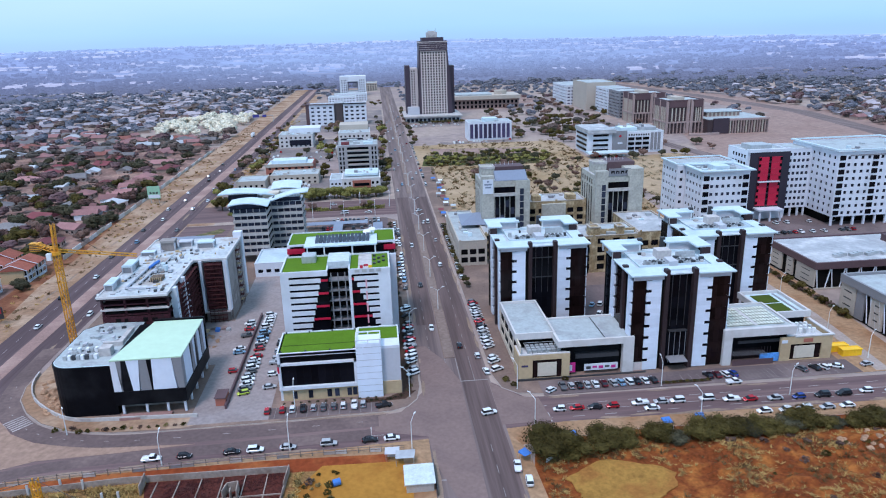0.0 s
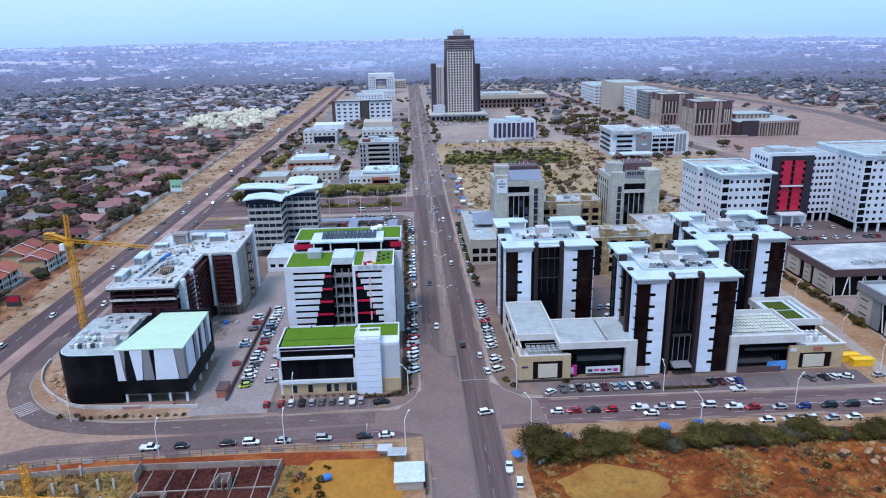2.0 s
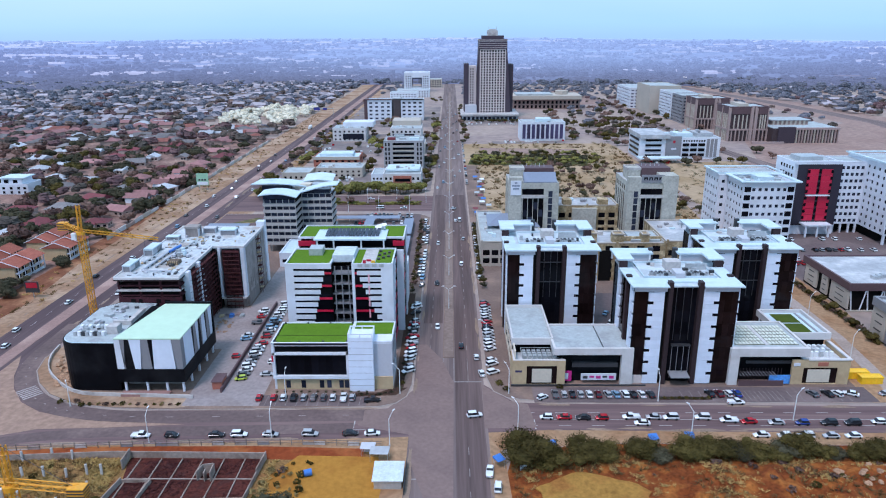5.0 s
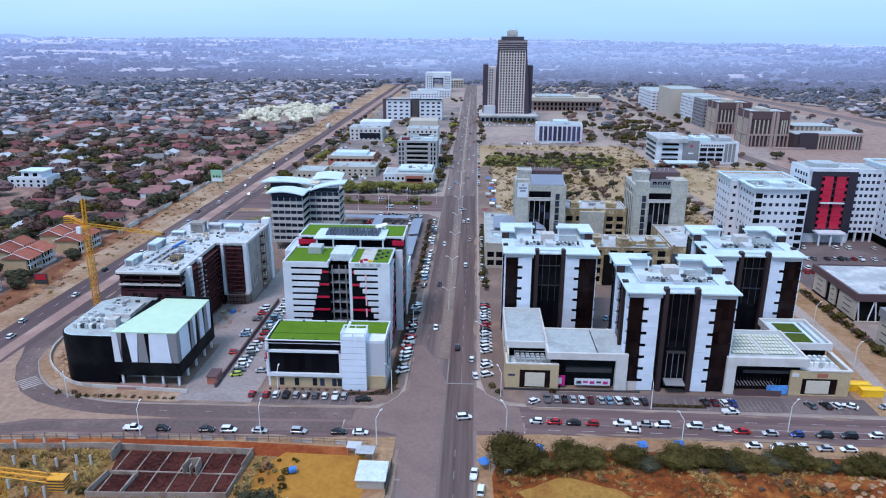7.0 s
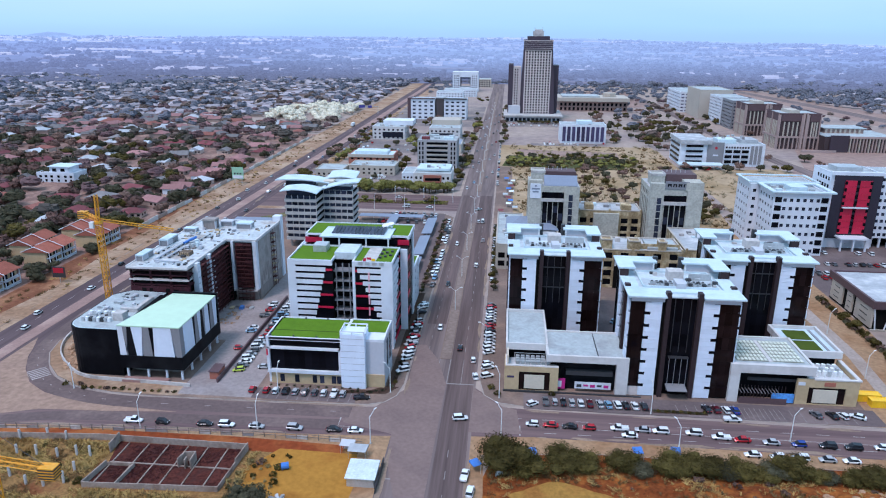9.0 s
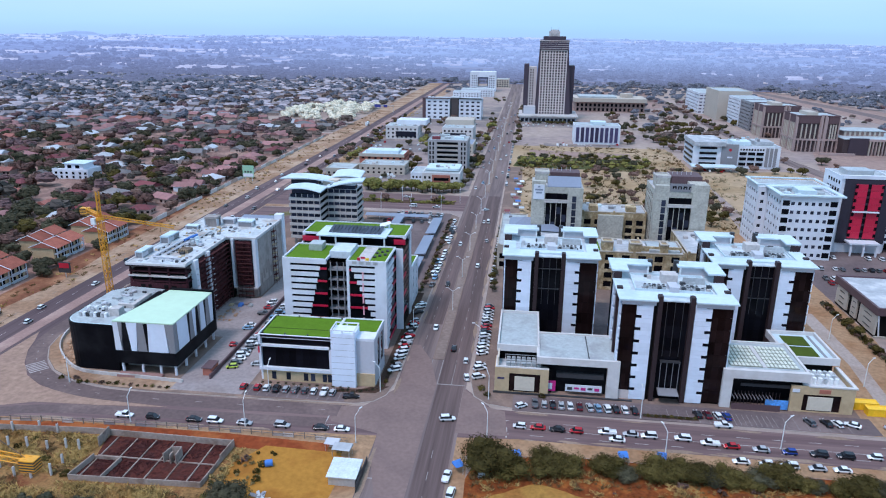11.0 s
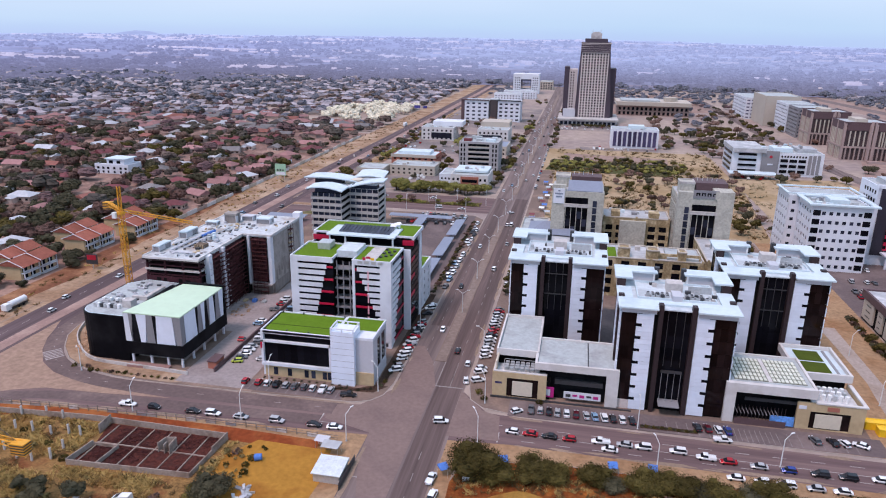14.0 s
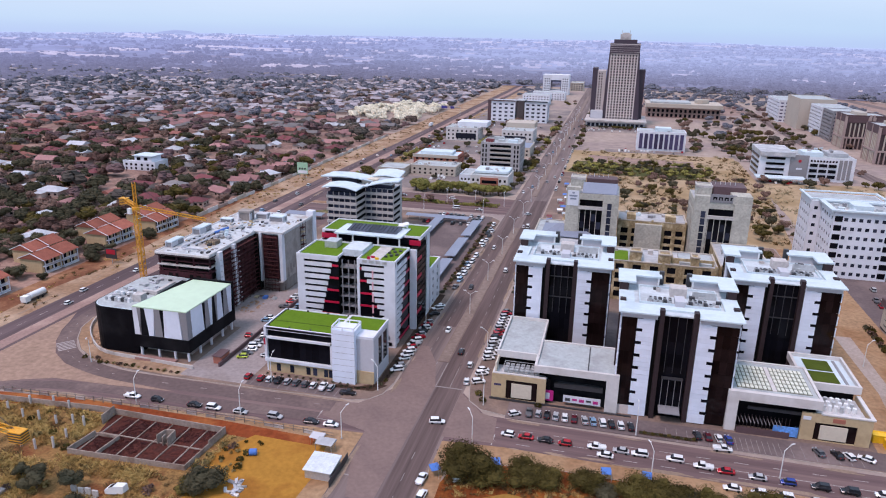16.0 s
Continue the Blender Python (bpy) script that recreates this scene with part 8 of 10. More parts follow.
def scatter(name, n, seed, area, keep, material, label, s0, s1, lift=lambda x, y: 0.0):
    """Uncountable tufts over a stretch of ground, in uneven drifts."""
    rs, kinds, m = random.Random(seed), [tuft(seed + i, 13) for i in range(3)], M()
    done = 0
    while done < n:
        x, y = rs.uniform(*area[:2]), rs.uniform(*area[2:])
        d = noise.noise(Vector((x * 0.09, y * 0.12, seed)))
        if d < rs.uniform(-0.25, 0.25) or not keep(x, y):
            continue
        s, a = rs.uniform(s0, s1), rs.uniform(0, 6.28)
        tv, tf = kinds[done % 3]
        c, sn, o = math.cos(a) * s, math.sin(a) * s, len(m.v)
        m.v += [(x + c * px - sn * py, y + sn * px + c * py, 0.03 + lift(x, y) + s * pz) for px, py, pz in tv]
        m.f += [tuple(o + i for i in q) for q in tf]
        done += 1
    solo(name, m, material, label, "grass", "stuff")


DRY = mat("dry_grass_blades", (0.42, 0.28, 0.1), 0.95, var=0.4, big=0.1, fine=0.8, bump=0, col2=(0.28, 0.16, 0.055), spec=0.1)
SCRUB = mat("brown_scrub", (0.14, 0.085, 0.036), 0.95, var=0.4, big=0.1, fine=0.8, bump=0, col2=(0.14, 0.09, 0.04), spec=0.1)


def site(x, y):
    return not (-60 < x < -24 and 129 < y < 149.5) and not (-23 < x < 4 and 118 < y < 150) and y < 147.5


def lot(x, y):
    return y < 152 and x > 35 and ((x - 52.5) / 13.5) ** 2 + ((y - 133.5) / 9) ** 2 > 1


scatter("dry_grass", 4200, 3, (-104, -16, 104, 148), site, DRY, "drifts of dry yellow grass on the building site", 0.7, 1.5)
scatter("brown_scrub", 500, 8, (-104, -16, 104, 148), site, SCRUB, "brown scrub on the building site", 0.7, 1.7)
scatter("lot_grass", 1300, 5, (35, 175, 118, 151), lot, DRY, "dry grass on the bare red lot", 0.5, 1.2, lot_height)
scatter("lot_scrub", 900, 6, (35, 210, 126, 152), lot, SCRUB, "brown scrub on the bare red lot", 0.6, 1.5, lot_height)
scatter("field_scrub", 700, 12, (40, 170, 376, 650), lambda x, y: not (40 < x < 138 and 590 < y < 630), SCRUB, "low brown scrub over the sandy field", 1.2, 3.2)
scatter("field_grass", 900, 14, (40, 250, 376, 660), lambda x, y: x < 172 or 372 < y < 545, mat("pale_field_grass", (0.33, 0.26, 0.16), 0.95, var=0.3, bump=0, spec=0.1), "dry grass over the sandy field", 1.2, 3.2)


scatter("verge_grass", 150, 21, (-155.5, -139, 180, 620), lambda x, y: True, DRY, "dry grass along the highway verge", 0.7, 1.8)
scatter("verge_scrub", 300, 22, (-155.5, -139, 180, 900), lambda x, y: True, SCRUB, "brown scrub along the highway verge", 0.7, 2.0)
scatter("verge_grass_east", 350, 23, (-108, -97, 440, 900), lambda x, y: True, DRY, "dry grass between highway and yards", 0.8, 2.2)


scatter("divider_shrubs", 420, 33, (-92, 2, 413.5, 420.5), lambda x, y: True, LEAF_LT, "green and yellow shrubs on the street divider", 0.9, 2.2)
for i in range(16):
    tree(rnd.uniform(-90, 0), 417 + rnd.uniform(-2, 2), rnd.uniform(0.45, 0.8), ("light", "olive", "brown")[i % 3], 0.1, group="street trees")


# ---- houses of the western suburb ----
def roof_shape(x0, x1, y0, y1, z, h, hip):
    m = M()
    e = 0.6
    x0, x1, y0, y1 = x0 - e, x1 + e, y0 - e, y1 + e
    if x1 - x0 > y1 - y0:
        d = (y1 - y0) / 2 * (0.95 if hip else 0.0)
        m.v = [(x0, y0, z), (x1, y0, z), (x1, y1, z), (x0, y1, z), (x0 + d, (y0 + y1) / 2, z + h), (x1 - d, (y0 + y1) / 2, z + h)]
        m.f = [(0, 1, 5, 4), (1, 2, 5), (2, 3, 4, 5), (3, 0, 4), (0, 3, 2, 1)]
    else:
        d = (x1 - x0) / 2 * (0.95 if hip else 0.0)
        m.v = [(x0, y0, z), (x1, y0, z), (x1, y1, z), (x0, y1, z), ((x0 + x1) / 2, y0 + d, z + h), ((x0 + x1) / 2, y1 - d, z + h)]
        m.f = [(0, 1, 4), (1, 2, 5, 4), (2, 3, 5), (3, 0, 4, 5), (0, 3, 2, 1)]
    return m


ROOFS = [(ROOF_TILE, "terracotta"), (ROOF_PINK, "faded pink"), (ROOF_PINK, "faded pink"), (ROOF_MAROON, "maroon"), (ROOF_GREY, "grey"), (ROOF_GREY, "weathered grey"), (ROOF_PALE, "pale sheet")]
ROOFS[2] = (ROOF_PALE, "pale sheet")
ROOFS[4] = (ROOF_MAROON, "maroon")


def house(x, y, w, d, h, k, hip):
    mt, word = ROOFS[k]
    th = thing("house", "low plastered house with %s %s roof" % (word, "hipped" if hip else "gabled"), "house", (x, y, 0), "suburban houses")
    x0, x1, y0, y1 = x - w / 2, x + w / 2, y - d / 2, y + d / 2
    part("wall", M().box(x0, x1, y0, y1, -0.1, h), PLASTER, th)
    part("roof", roof_shape(x0, x1, y0, y1, h, min(w, d) * 0.24, hip), mt, th)
    if k % 2 == 0:
        part("roof_wing", roof_shape(x0 + w * 0.1, x0 + w * 0.5, y0 - d * 0.45, y0 + d * 0.3, h - 0.3, w * 0.1, hip), mt, th)
        part("wing_wall", M().box(x0 + w * 0.1, x0 + w * 0.5, y0 - d * 0.45, y0 - 0.01, -0.1, h - 0.3), PLASTER, th)
    for i in range(2):
        piece("window", pane(1.6, 1.2, "S", GLASS), th, (x0 + w * (0.62 + 0.26 * i), y0 - 0.02, 1.0))
        if x > -215:
            piece("window", pane(1.6, 1.2, "E", GLASS), th, (x1 + 0.02, y0 + d * (0.3 + 0.4 * i), 1.0))
    return th


rnd = random.Random(23)
TAKEN = [(-184, 258, 15), (-184, 298, 15), (-184, 222, 15), (-172, 246, 16), (-173, 290, 18), (-178, 208, 16), (-208, 250, 16), (-205, 300, 16), (-272, 452, 20), (-176, 330, 14), (-176, 470, 15), (-178, 508, 15), (-176, 428, 14), (-210, 205, 14)]
near_trees = []
for gx in range(12):
    for gy in range(16):
        x, y = -176 - gx * 30 + rnd.uniform(-7, 7), 186 + gy * 30 + rnd.uniform(-7, 7)
        if any((x - a) ** 2 + (y - b) ** 2 < r * r for a, b, r in TAKEN) or x < -0.98 * y - 40:
            continue
        if y > 480 or rnd.random() < 0.12:
            if rnd.random() < 0.5:
                near_trees.append((x, y))
        if rnd.random() < 0.12:
            continue
        w, d = rnd.uniform(9, 18), rnd.uniform(8, 13)
        home = house(x, y, w, d, rnd.uniform(2.7, 3.4), rnd.randrange(7), rnd.random() < 0.6)
        home.rotation_euler[2] = rnd.choice((0, 0.12, -0.2, 0.35, -0.4, 1.4))
        TAKEN.append((x, y, 9))
        near_trees += [(x + w / 2 + rnd.uniform(3, 8), y + rnd.uniform(-10, 10)), (x + rnd.uniform(-8, 8), y + d / 2 + rnd.uniform(4, 8)), (x + rnd.uniform(-9, 9), y - d / 2 - rnd.uniform(5, 10))]
rnd.shuffle(near_trees)
for i, (x, y) in enumerate(near_trees[:310]):
    if x < -159:
        tree(x, y, rnd.uniform(0.9, 1.8), ("dark", "maroon", "dark", "olive", "brown", "dark", "maroon", "dark", "brown")[i % 9], -0.9, group="garden trees", squash=0.95)


FLAT_ROOF = mat("orange_red_tiles", (0.3, 0.098, 0.068), 0.85, var=0.25, big=0.3, fine=2.0, bump=0.4, rand=0.2)


def flats(x0, x1, y0, y1):
    """Two-storey flats: two stepped units on the street and one behind, with tiled gables and white balconies."""
    th = thing("terrace_flats", "two-storey flats with orange tiled gable roofs and white balconies", "house", ((x0 + x1) / 2, y0, 0), "terrace flats")
    ym = (y0 + y1) / 2
    for xa, xb, ya, yb, h in ((x0, x1, y0, ym, 6.0), (x0 + 0.7, x1 + 0.7, ym, y1, 6.5), (x0 - 13, x0 - 2, y0 + 9, y0 + 18, 6.0), (x0 - 12.4, x0 - 1.6, y0 + 18, y0 + 27, 6.5)):
        part("wall", M().box(xa, xb - 1.6, ya, yb, -0.1, h), TAN_WALL, th)
        part("roof", roof_shape_along(xa, xb, ya, yb, h, 2.7), FLAT_ROOF, th)
        xc = (xa + xb) / 2
        for sx in (xa - 0.7, xb + 0.7):
            part("barge_board", M().rod((sx, ya - 0.62, h + 0.02), (xc, ya - 0.62, h + 2.75), 0.16, n=5), WHITE, th, "white barge board")
        part("gable_wall", M().prism([(xa, ya), (xb, ya), (xb, ya + 0.2), (xa, ya + 0.2)], h - 0.1, h + 0.4), TAN_WALL, th)
        for k in range(2):
            part("balcony", M().box(xb - 1.6, xb, ya + 0.3, yb - 0.3, 2.9 * k, 0.3 + 2.9 * k), WHITE, th, "white balcony slab")
            part("balcony_rail", M().box(xb - 0.1, xb + 0.02, ya + 0.3, yb - 0.3, 0.95 + 2.9 * k, 1.25 + 2.9 * k), WHITE, th)
            for i in range(2):
                part("balcony_door", M().box(xb - 1.6, xb - 1.54, ya + 1.2 + i * 4.2, ya + 3.8 + i * 4.2, 0.35 + 2.9 * k, 2.5 + 2.9 * k), GLASS, th)
        for yy in (ya + 0.3, (ya + yb) / 2, yb - 0.6):
            part("balcony_post", M().box(xb - 0.3, xb, yy, yy + 0.3, 0.0, h), WHITE, th)
    return th


def roof_shape_along(x0, x1, y0, y1, z, h):
    """A gable roof whose ridge runs along the street."""
    x0, x1, y0, y1 = x0 - 0.7, x1 + 0.7, y0 - 0.6, y1 + 0.1
    m, xc = M(), (x0 + x1) / 2
    m.v = [(x0, y0, z), (x1, y0, z), (x1, y1, z), (x0, y1, z), (xc, y0, z + h), (xc, y1, z + h)]
    m.f = [(0, 1, 4), (1, 2, 5, 4), (2, 3, 5), (3, 0, 4, 5), (0, 3, 2, 1)]
    return m


FLATS = ((-176.6, 238, 19), (-177.2, 278, 19), (-175.4, 200, 18), (-170, 306, 17))
for x0, y0, d in FLATS:
    flats(x0, x0 + 12.4, y0, y0 + d)
for x, y, sz in ((-157.4, 258, 1.0), (-160.5, 262, 1.2), (-163.5, 266.5, 1.1), (-155.8, 296, 0.9), (-158.4, 300, 1.0), (-160, 273, 0.8), (-160.5, 232, 0.7), (-181, 266, 1.2), (-186, 270, 1.1), (-191, 283, 1.2)):
    tree(x, y, sz, "dark", -0.9, group="garden trees by the flats", squash=0.95)
for y0, mt in ((462, ROOF_PINK), (500, ROOF_PINK), (420, ROOF_PINK)):
    th = thing("house", "pink-roofed house with white gable wings beside the highway wall", "house", (-176, y0, 0), "suburban houses")
    for i in range(3):
        part("gable", roof_shape(-184 + i * 2, -170 + i * 2, y0 + i * 8.2, y0 + 7.6 + i * 8.2, 3.4, 2.6, False), mt, th)
        part("wall", M().box(-183 + i * 2, -170.6 + i * 2, y0 + i * 8.2, y0 + 7.4 + i * 8.2, -0.1, 3.4), WHITE, th)
th = thing("house", "large white flat-roofed house with balconies", "house", (-272, 452, 0))
part("lower_storey", M().box(-286, -259, 446, 462, -0.1, 6.2), WHITE, th)
part("upper_storey", M().box(-278, -264, 449, 461, 6.2, 10.2), WHITE, th)
part("roof", M().box(-279, -262, 448, 462, 10.2, 10.7), WHITE_ROOF, th)
part("parapet", M().ring(-286, -259, 446, 462, 6.2, 6.9, 0.3), WHITE, th)
for x in (-284, -280, -276, -271, -266, -262):
    part("window", M().box(x, x + 1.8, 445.9, 446, 3.4, 5.0), GLASS, th)
    part("window", M().box(x, x + 1.5, 445.9, 446, 0.6, 2.2), GLASS, th)
for x in (-276, -270):
    part("window", M().box(x, x + 3, 448.9, 449, 7, 9.2), GLASS, th)
wl_ = thing("garden_wall", "pale boundary wall between gardens and highway verge", "wall", (-156, 340, 0), kind="structure")
for i in range(44):
    if i > 12 and i != 19:
        part("wall_panel", M().box(-156.3, -156.0, 196 + i * 11, 206.6 + i * 11, -0.1, 2.0 + 0.25 * (i % 3)), (OFFWHITE, CREAM, OFFWHITE, PLASTER)[i % 4], wl_)


placed = 0
while placed < 96:
    x, y = rnd.uniform(-262, -159.5), rnd.uniform(186, 345)
    if any(fx - 18 < x < fx + 18 and fy - 4 < y < fy + fd + 4 for fx, fy, fd in FLATS) or any((x - a) ** 2 + (y - b) ** 2 < 49 for a, b, r in TAKEN):
        continue
    TAKEN.append((x, y, 5))
    N_TREE[0] += N_TREE[0] % 2
    tree(x, y, rnd.uniform(0.9, 1.6), ("dark", "maroon", "dark", "olive")[placed % 4], -0.9, group="garden trees by the flats", squash=0.95)
    placed += 1


extra = 0
while extra < 110:
    x, y = rnd.uniform(-420, -159), 186 + 330 * rnd.random() ** 1.6
    if x < -0.98 * y - 30 or any(fx - 18 < x < fx + 17 and fy - 3 < y < fy + fd + 11 for fx, fy, fd in FLATS) or any((x - a) ** 2 + (y - b) ** 2 < 42 for a, b, r in TAKEN) or (x + 272) ** 2 + (y - 452) ** 2 < 460:
        continue
    sz = rnd.uniform(0.8, 1.7)
    LATER.setdefault(("dark", "brown", "dark", "maroon", "dark", "olive")[extra % 6], []).append((x, y, -0.9 * sz, sz, rnd.uniform(0, 6.28), extra % 3))
    extra += 1


# ---- far suburb and plain: uncountable ----
def merge(name, kinds, spots, label, category):
    """Many simple copies of a template, as one mesh of scattered bits."""
    m = M()
    for (x, y, z, s, a, k) in spots:
        tv, tf = kinds[k]
        c, sn, o = math.cos(a) * s, math.sin(a) * s, len(m.v)
        m.v += [(x + c * px - sn * py, y + sn * px + c * py, z + s * pz) for px, py, pz in tv]
        m.f += [tuple(o + i for i in f) for f in tf]
    return m


def clump(seed, n, r, h):
    rs = np.random.RandomState(seed)
    v, f = [], []
    for i in range(n):
        d = rs.normal(size=3)
        d /= np.linalg.norm(d)
        d[2] = abs(d[2]) * 0.9 + 0.05
        p = d * np.array((r, r, h)) * rs.uniform(0.65, 1.0)
        u = np.cross(d, rs.normal(size=3))
        u /= np.linalg.norm(u) + 1e-6
        w = np.cross(d, u)
        s = r * rs.uniform(0.3, 0.5)
        o = len(v)
        v += [tuple(p - u * s), tuple(p - w * s * 0.8 - d * s * 0.3), tuple(p + u * s), tuple(p + w * s + d * s * 0.25)]
        f.append((o, o + 1, o + 2, o + 3))
    return v, f


rnd = random.Random(77)


def canopy(seed, lobes, r, h, leaves, size):
    """A rounded, uneven far tree: a few lumps with loose leaf clumps over them."""
    rs = np.random.RandomState(seed)
    m, cent = M(), []
    for i in range(lobes):
        a, d = 6.283 * i / lobes + rs.uniform(-0.5, 0.5), r * rs.uniform(0.2, 0.55)
        cent.append((d * math.cos(a), d * math.sin(a), h * rs.uniform(0.42, 0.66), r * rs.uniform(0.45, 0.68)))
    for cx, cy, cz, s in cent:
        o = len(m.v)
        for j in range(1, 4):
            for i in range(6):
                a, e = 6.283 * i / 6 + j * 0.5, math.pi * j / 4.2
                k = s * rs.uniform(0.8, 1.15)
                m.v.append((cx + k * math.sin(e) * math.cos(a), cy + k * math.sin(e) * math.sin(a), max(0.2, cz + 0.75 * k * math.cos(e))))
        for j in range(2):
            m.f += [(o + j * 6 + i, o + j * 6 + (i + 1) % 6, o + (j + 1) * 6 + (i + 1) % 6, o + (j + 1) * 6 + i) for i in range(6)]
        m.f.append(tuple(o + i for i in reversed(range(6))))
    for i in range(leaves):
        cx, cy, cz, s = cent[rs.randint(lobes)]
        d = rs.normal(size=3)
        d /= np.linalg.norm(d)
        d[2] = abs(d[2]) - 0.25
        p = np.array((cx, cy, cz)) + d * s * np.array((1, 1, 0.75)) * rs.uniform(0.92, 1.15)
        u = np.cross(d, rs.normal(size=3))
        u /= np.linalg.norm(u) + 1e-6
        w = np.cross(d, u)
        k = size * rs.uniform(0.6, 1.4)
        m.face(p - u * k, p - w * k * 0.8 - d * k * 0.3, p + u * k, p + w * k + d * k * 0.25)
    return m.v, m.f


CLUMPS = [canopy(i, 4, 4.6, 7.0, 38, 0.62) for i in range(5)]
# suburb leaf colours lifted to stand in for the air's haze
FARLEAVES = [mat("far_foliage_" + w, c, 1.0, var=0.35, big=0.03, fine=0.25, bump=0, col2=d, spec=0.0) for w, c, d in (("green", (0.1, 0.086, 0.074), (0.07, 0.06, 0.054)), ("brown", (0.165, 0.104, 0.105), (0.12, 0.073, 0.077)), ("olive", (0.155, 0.116, 0.1), (0.108, 0.081, 0.072)))]
# haze of the distance put into the leaf colour as blue-grey
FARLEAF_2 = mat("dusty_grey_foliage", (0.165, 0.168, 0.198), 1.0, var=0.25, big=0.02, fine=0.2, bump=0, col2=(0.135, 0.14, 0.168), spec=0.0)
# roofs past 900 m: haze mixed into a muted base colour
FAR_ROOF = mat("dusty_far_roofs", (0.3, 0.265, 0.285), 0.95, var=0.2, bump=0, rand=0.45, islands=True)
HB = {}
spots_near, spots_far, roofs, walls = [], [], {0: [], 1: [], 2: [], 3: [], 4: []}, []


def free(x, y):
    """Ground that no street or building plot takes."""
    if -158 < x < 170 and y < 1100:
        return False
    if -158 < x < 60 and y < 1450:
        return False
    if x > 0 and x < 480 and y < 700 + (x - 170) * 0.2:
        return False
    if 240 < x < 400 and y < 1080:
        return False
    if x > 0:
        hw = 500 - abs(y - 850) * 0.12
        if abs(x - hw) < 34 and y < 1700:
            return False
    if -268 < x < -158 and 775 < y < 970:
        return False
    if 60 < x < 480 and y > 700 and rnd.random() < 0.72:
        return False
    return True


while len(spots_near) < 5500:
    y = rnd.uniform(150, 1500)
    x = rnd.uniform(-1.05 * y - 160, 0.85 * y + 120)
    if not free(x, y) or (x < -156 and x > -520 and y < 640):
        if not (x < -160 and x > -520 and y < 640 and rnd.random() < 0.25) or any((x - a) ** 2 + (y - b) ** 2 < (r + 1.5) ** 2 for a, b, r in TAKEN):
            continue
    if x > 160 and rnd.random() < 0.1:
        continue
    spots_near.append((x, y, -0.3, rnd.uniform(0.6, 1.15) + 0.9 * rnd.random() ** 3, rnd.uniform(0, 6.28), rnd.randrange(5)))
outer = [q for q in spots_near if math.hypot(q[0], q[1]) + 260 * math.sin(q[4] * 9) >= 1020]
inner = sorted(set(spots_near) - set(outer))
for k, w in enumerate(("green", "brown", "olive")):
    solo("suburb_woods", merge("suburb_woods", CLUMPS, inner[k::3], "", ""), FARLEAVES[k], "dusty %s garden trees of the wide suburb" % w, "trees", "stuff")
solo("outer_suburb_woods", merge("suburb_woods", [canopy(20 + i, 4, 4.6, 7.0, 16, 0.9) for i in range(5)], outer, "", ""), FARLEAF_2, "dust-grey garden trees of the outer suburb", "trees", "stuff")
spots_mid = []
while len(spots_far) < 5600 or len(spots_mid) < 3600:
    r = rnd.uniform(1440, 4300) if rnd.random() < 0.6 else rnd.uniform(1440, 2300)
    a = rnd.uniform(math.radians(36), math.radians(142))
    x, y = r * math.cos(a), r * math.sin(a)
    if noise.noise(Vector((x * 0.0035, y * 0.006, 4))) + 0.5 * noise.noise(Vector((x * 0.012, y * 0.02, 7))) < rnd.uniform(-0.35, 0.25):
        continue
    (spots_mid if r < 2250 else spots_far).append((x, y, rise(r, a) - 0.5, rnd.uniform(0.8, 2.2), rnd.uniform(0, 6.28), rnd.randrange(4)))
for i in range(560):
    y = 1060 + 420 * rnd.random() ** 0.7
    x = rnd.uniform(-110, 640)
    if -62 < x < 42 and y < 1440 or abs(x - (500 - abs(y - 850) * 0.12)) < 30 or 262 < x < 318 and y < 1060:
        continue
    spots_mid.append((x, y, -0.4, rnd.uniform(0.6, 1.3), rnd.uniform(0, 6.28), rnd.randrange(4)))
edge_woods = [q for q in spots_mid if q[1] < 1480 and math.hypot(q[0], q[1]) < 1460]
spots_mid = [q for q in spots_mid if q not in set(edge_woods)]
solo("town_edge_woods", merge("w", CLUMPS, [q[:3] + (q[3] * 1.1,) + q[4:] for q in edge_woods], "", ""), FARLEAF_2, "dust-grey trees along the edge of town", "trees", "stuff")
LOWC = [canopy(40 + i, 2, 6.5, 6.0, 5, 1.2) for i in range(4)]
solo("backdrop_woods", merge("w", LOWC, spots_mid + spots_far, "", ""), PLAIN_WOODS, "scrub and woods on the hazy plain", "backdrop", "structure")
HT = []
for hip in (True, False):
    r = roof_shape(-6, 6, -4.5, 4.5, 3, 2.2, hip)
    HT.append((r.v, r.f))
WT = (M().box(-6, 6, -4.5, 4.5, -0.2, 3).v, M().box(-6, 6, -4.5, 4.5, -0.2, 3).f)
n = 0
while n < 2800:
    y = rnd.uniform(170, 1560)
    x = rnd.uniform(-1.05 * y - 120, -165) if rnd.random() < 0.88 else rnd.uniform(470, 0.85 * y + 200)
    if not free(x, y) or (x < -150 and x > -520 and y < 655) or (y < 700 and x > 0):
        continue
    s, a = rnd.uniform(0.7, 1.35), rnd.choice((0, 0, 1.57, 0.3, 1.2))
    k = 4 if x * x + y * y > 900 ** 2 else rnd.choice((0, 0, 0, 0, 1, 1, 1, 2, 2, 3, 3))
    roofs[k].append((x, y, 0, s, a, rnd.randrange(2)))
    walls.append((x, y, 0, s, a, 0))
    n += 1
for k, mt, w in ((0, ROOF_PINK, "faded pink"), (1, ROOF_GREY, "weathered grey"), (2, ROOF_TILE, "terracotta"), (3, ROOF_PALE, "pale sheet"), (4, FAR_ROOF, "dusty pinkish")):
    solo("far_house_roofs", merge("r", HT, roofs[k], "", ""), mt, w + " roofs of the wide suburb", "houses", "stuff")
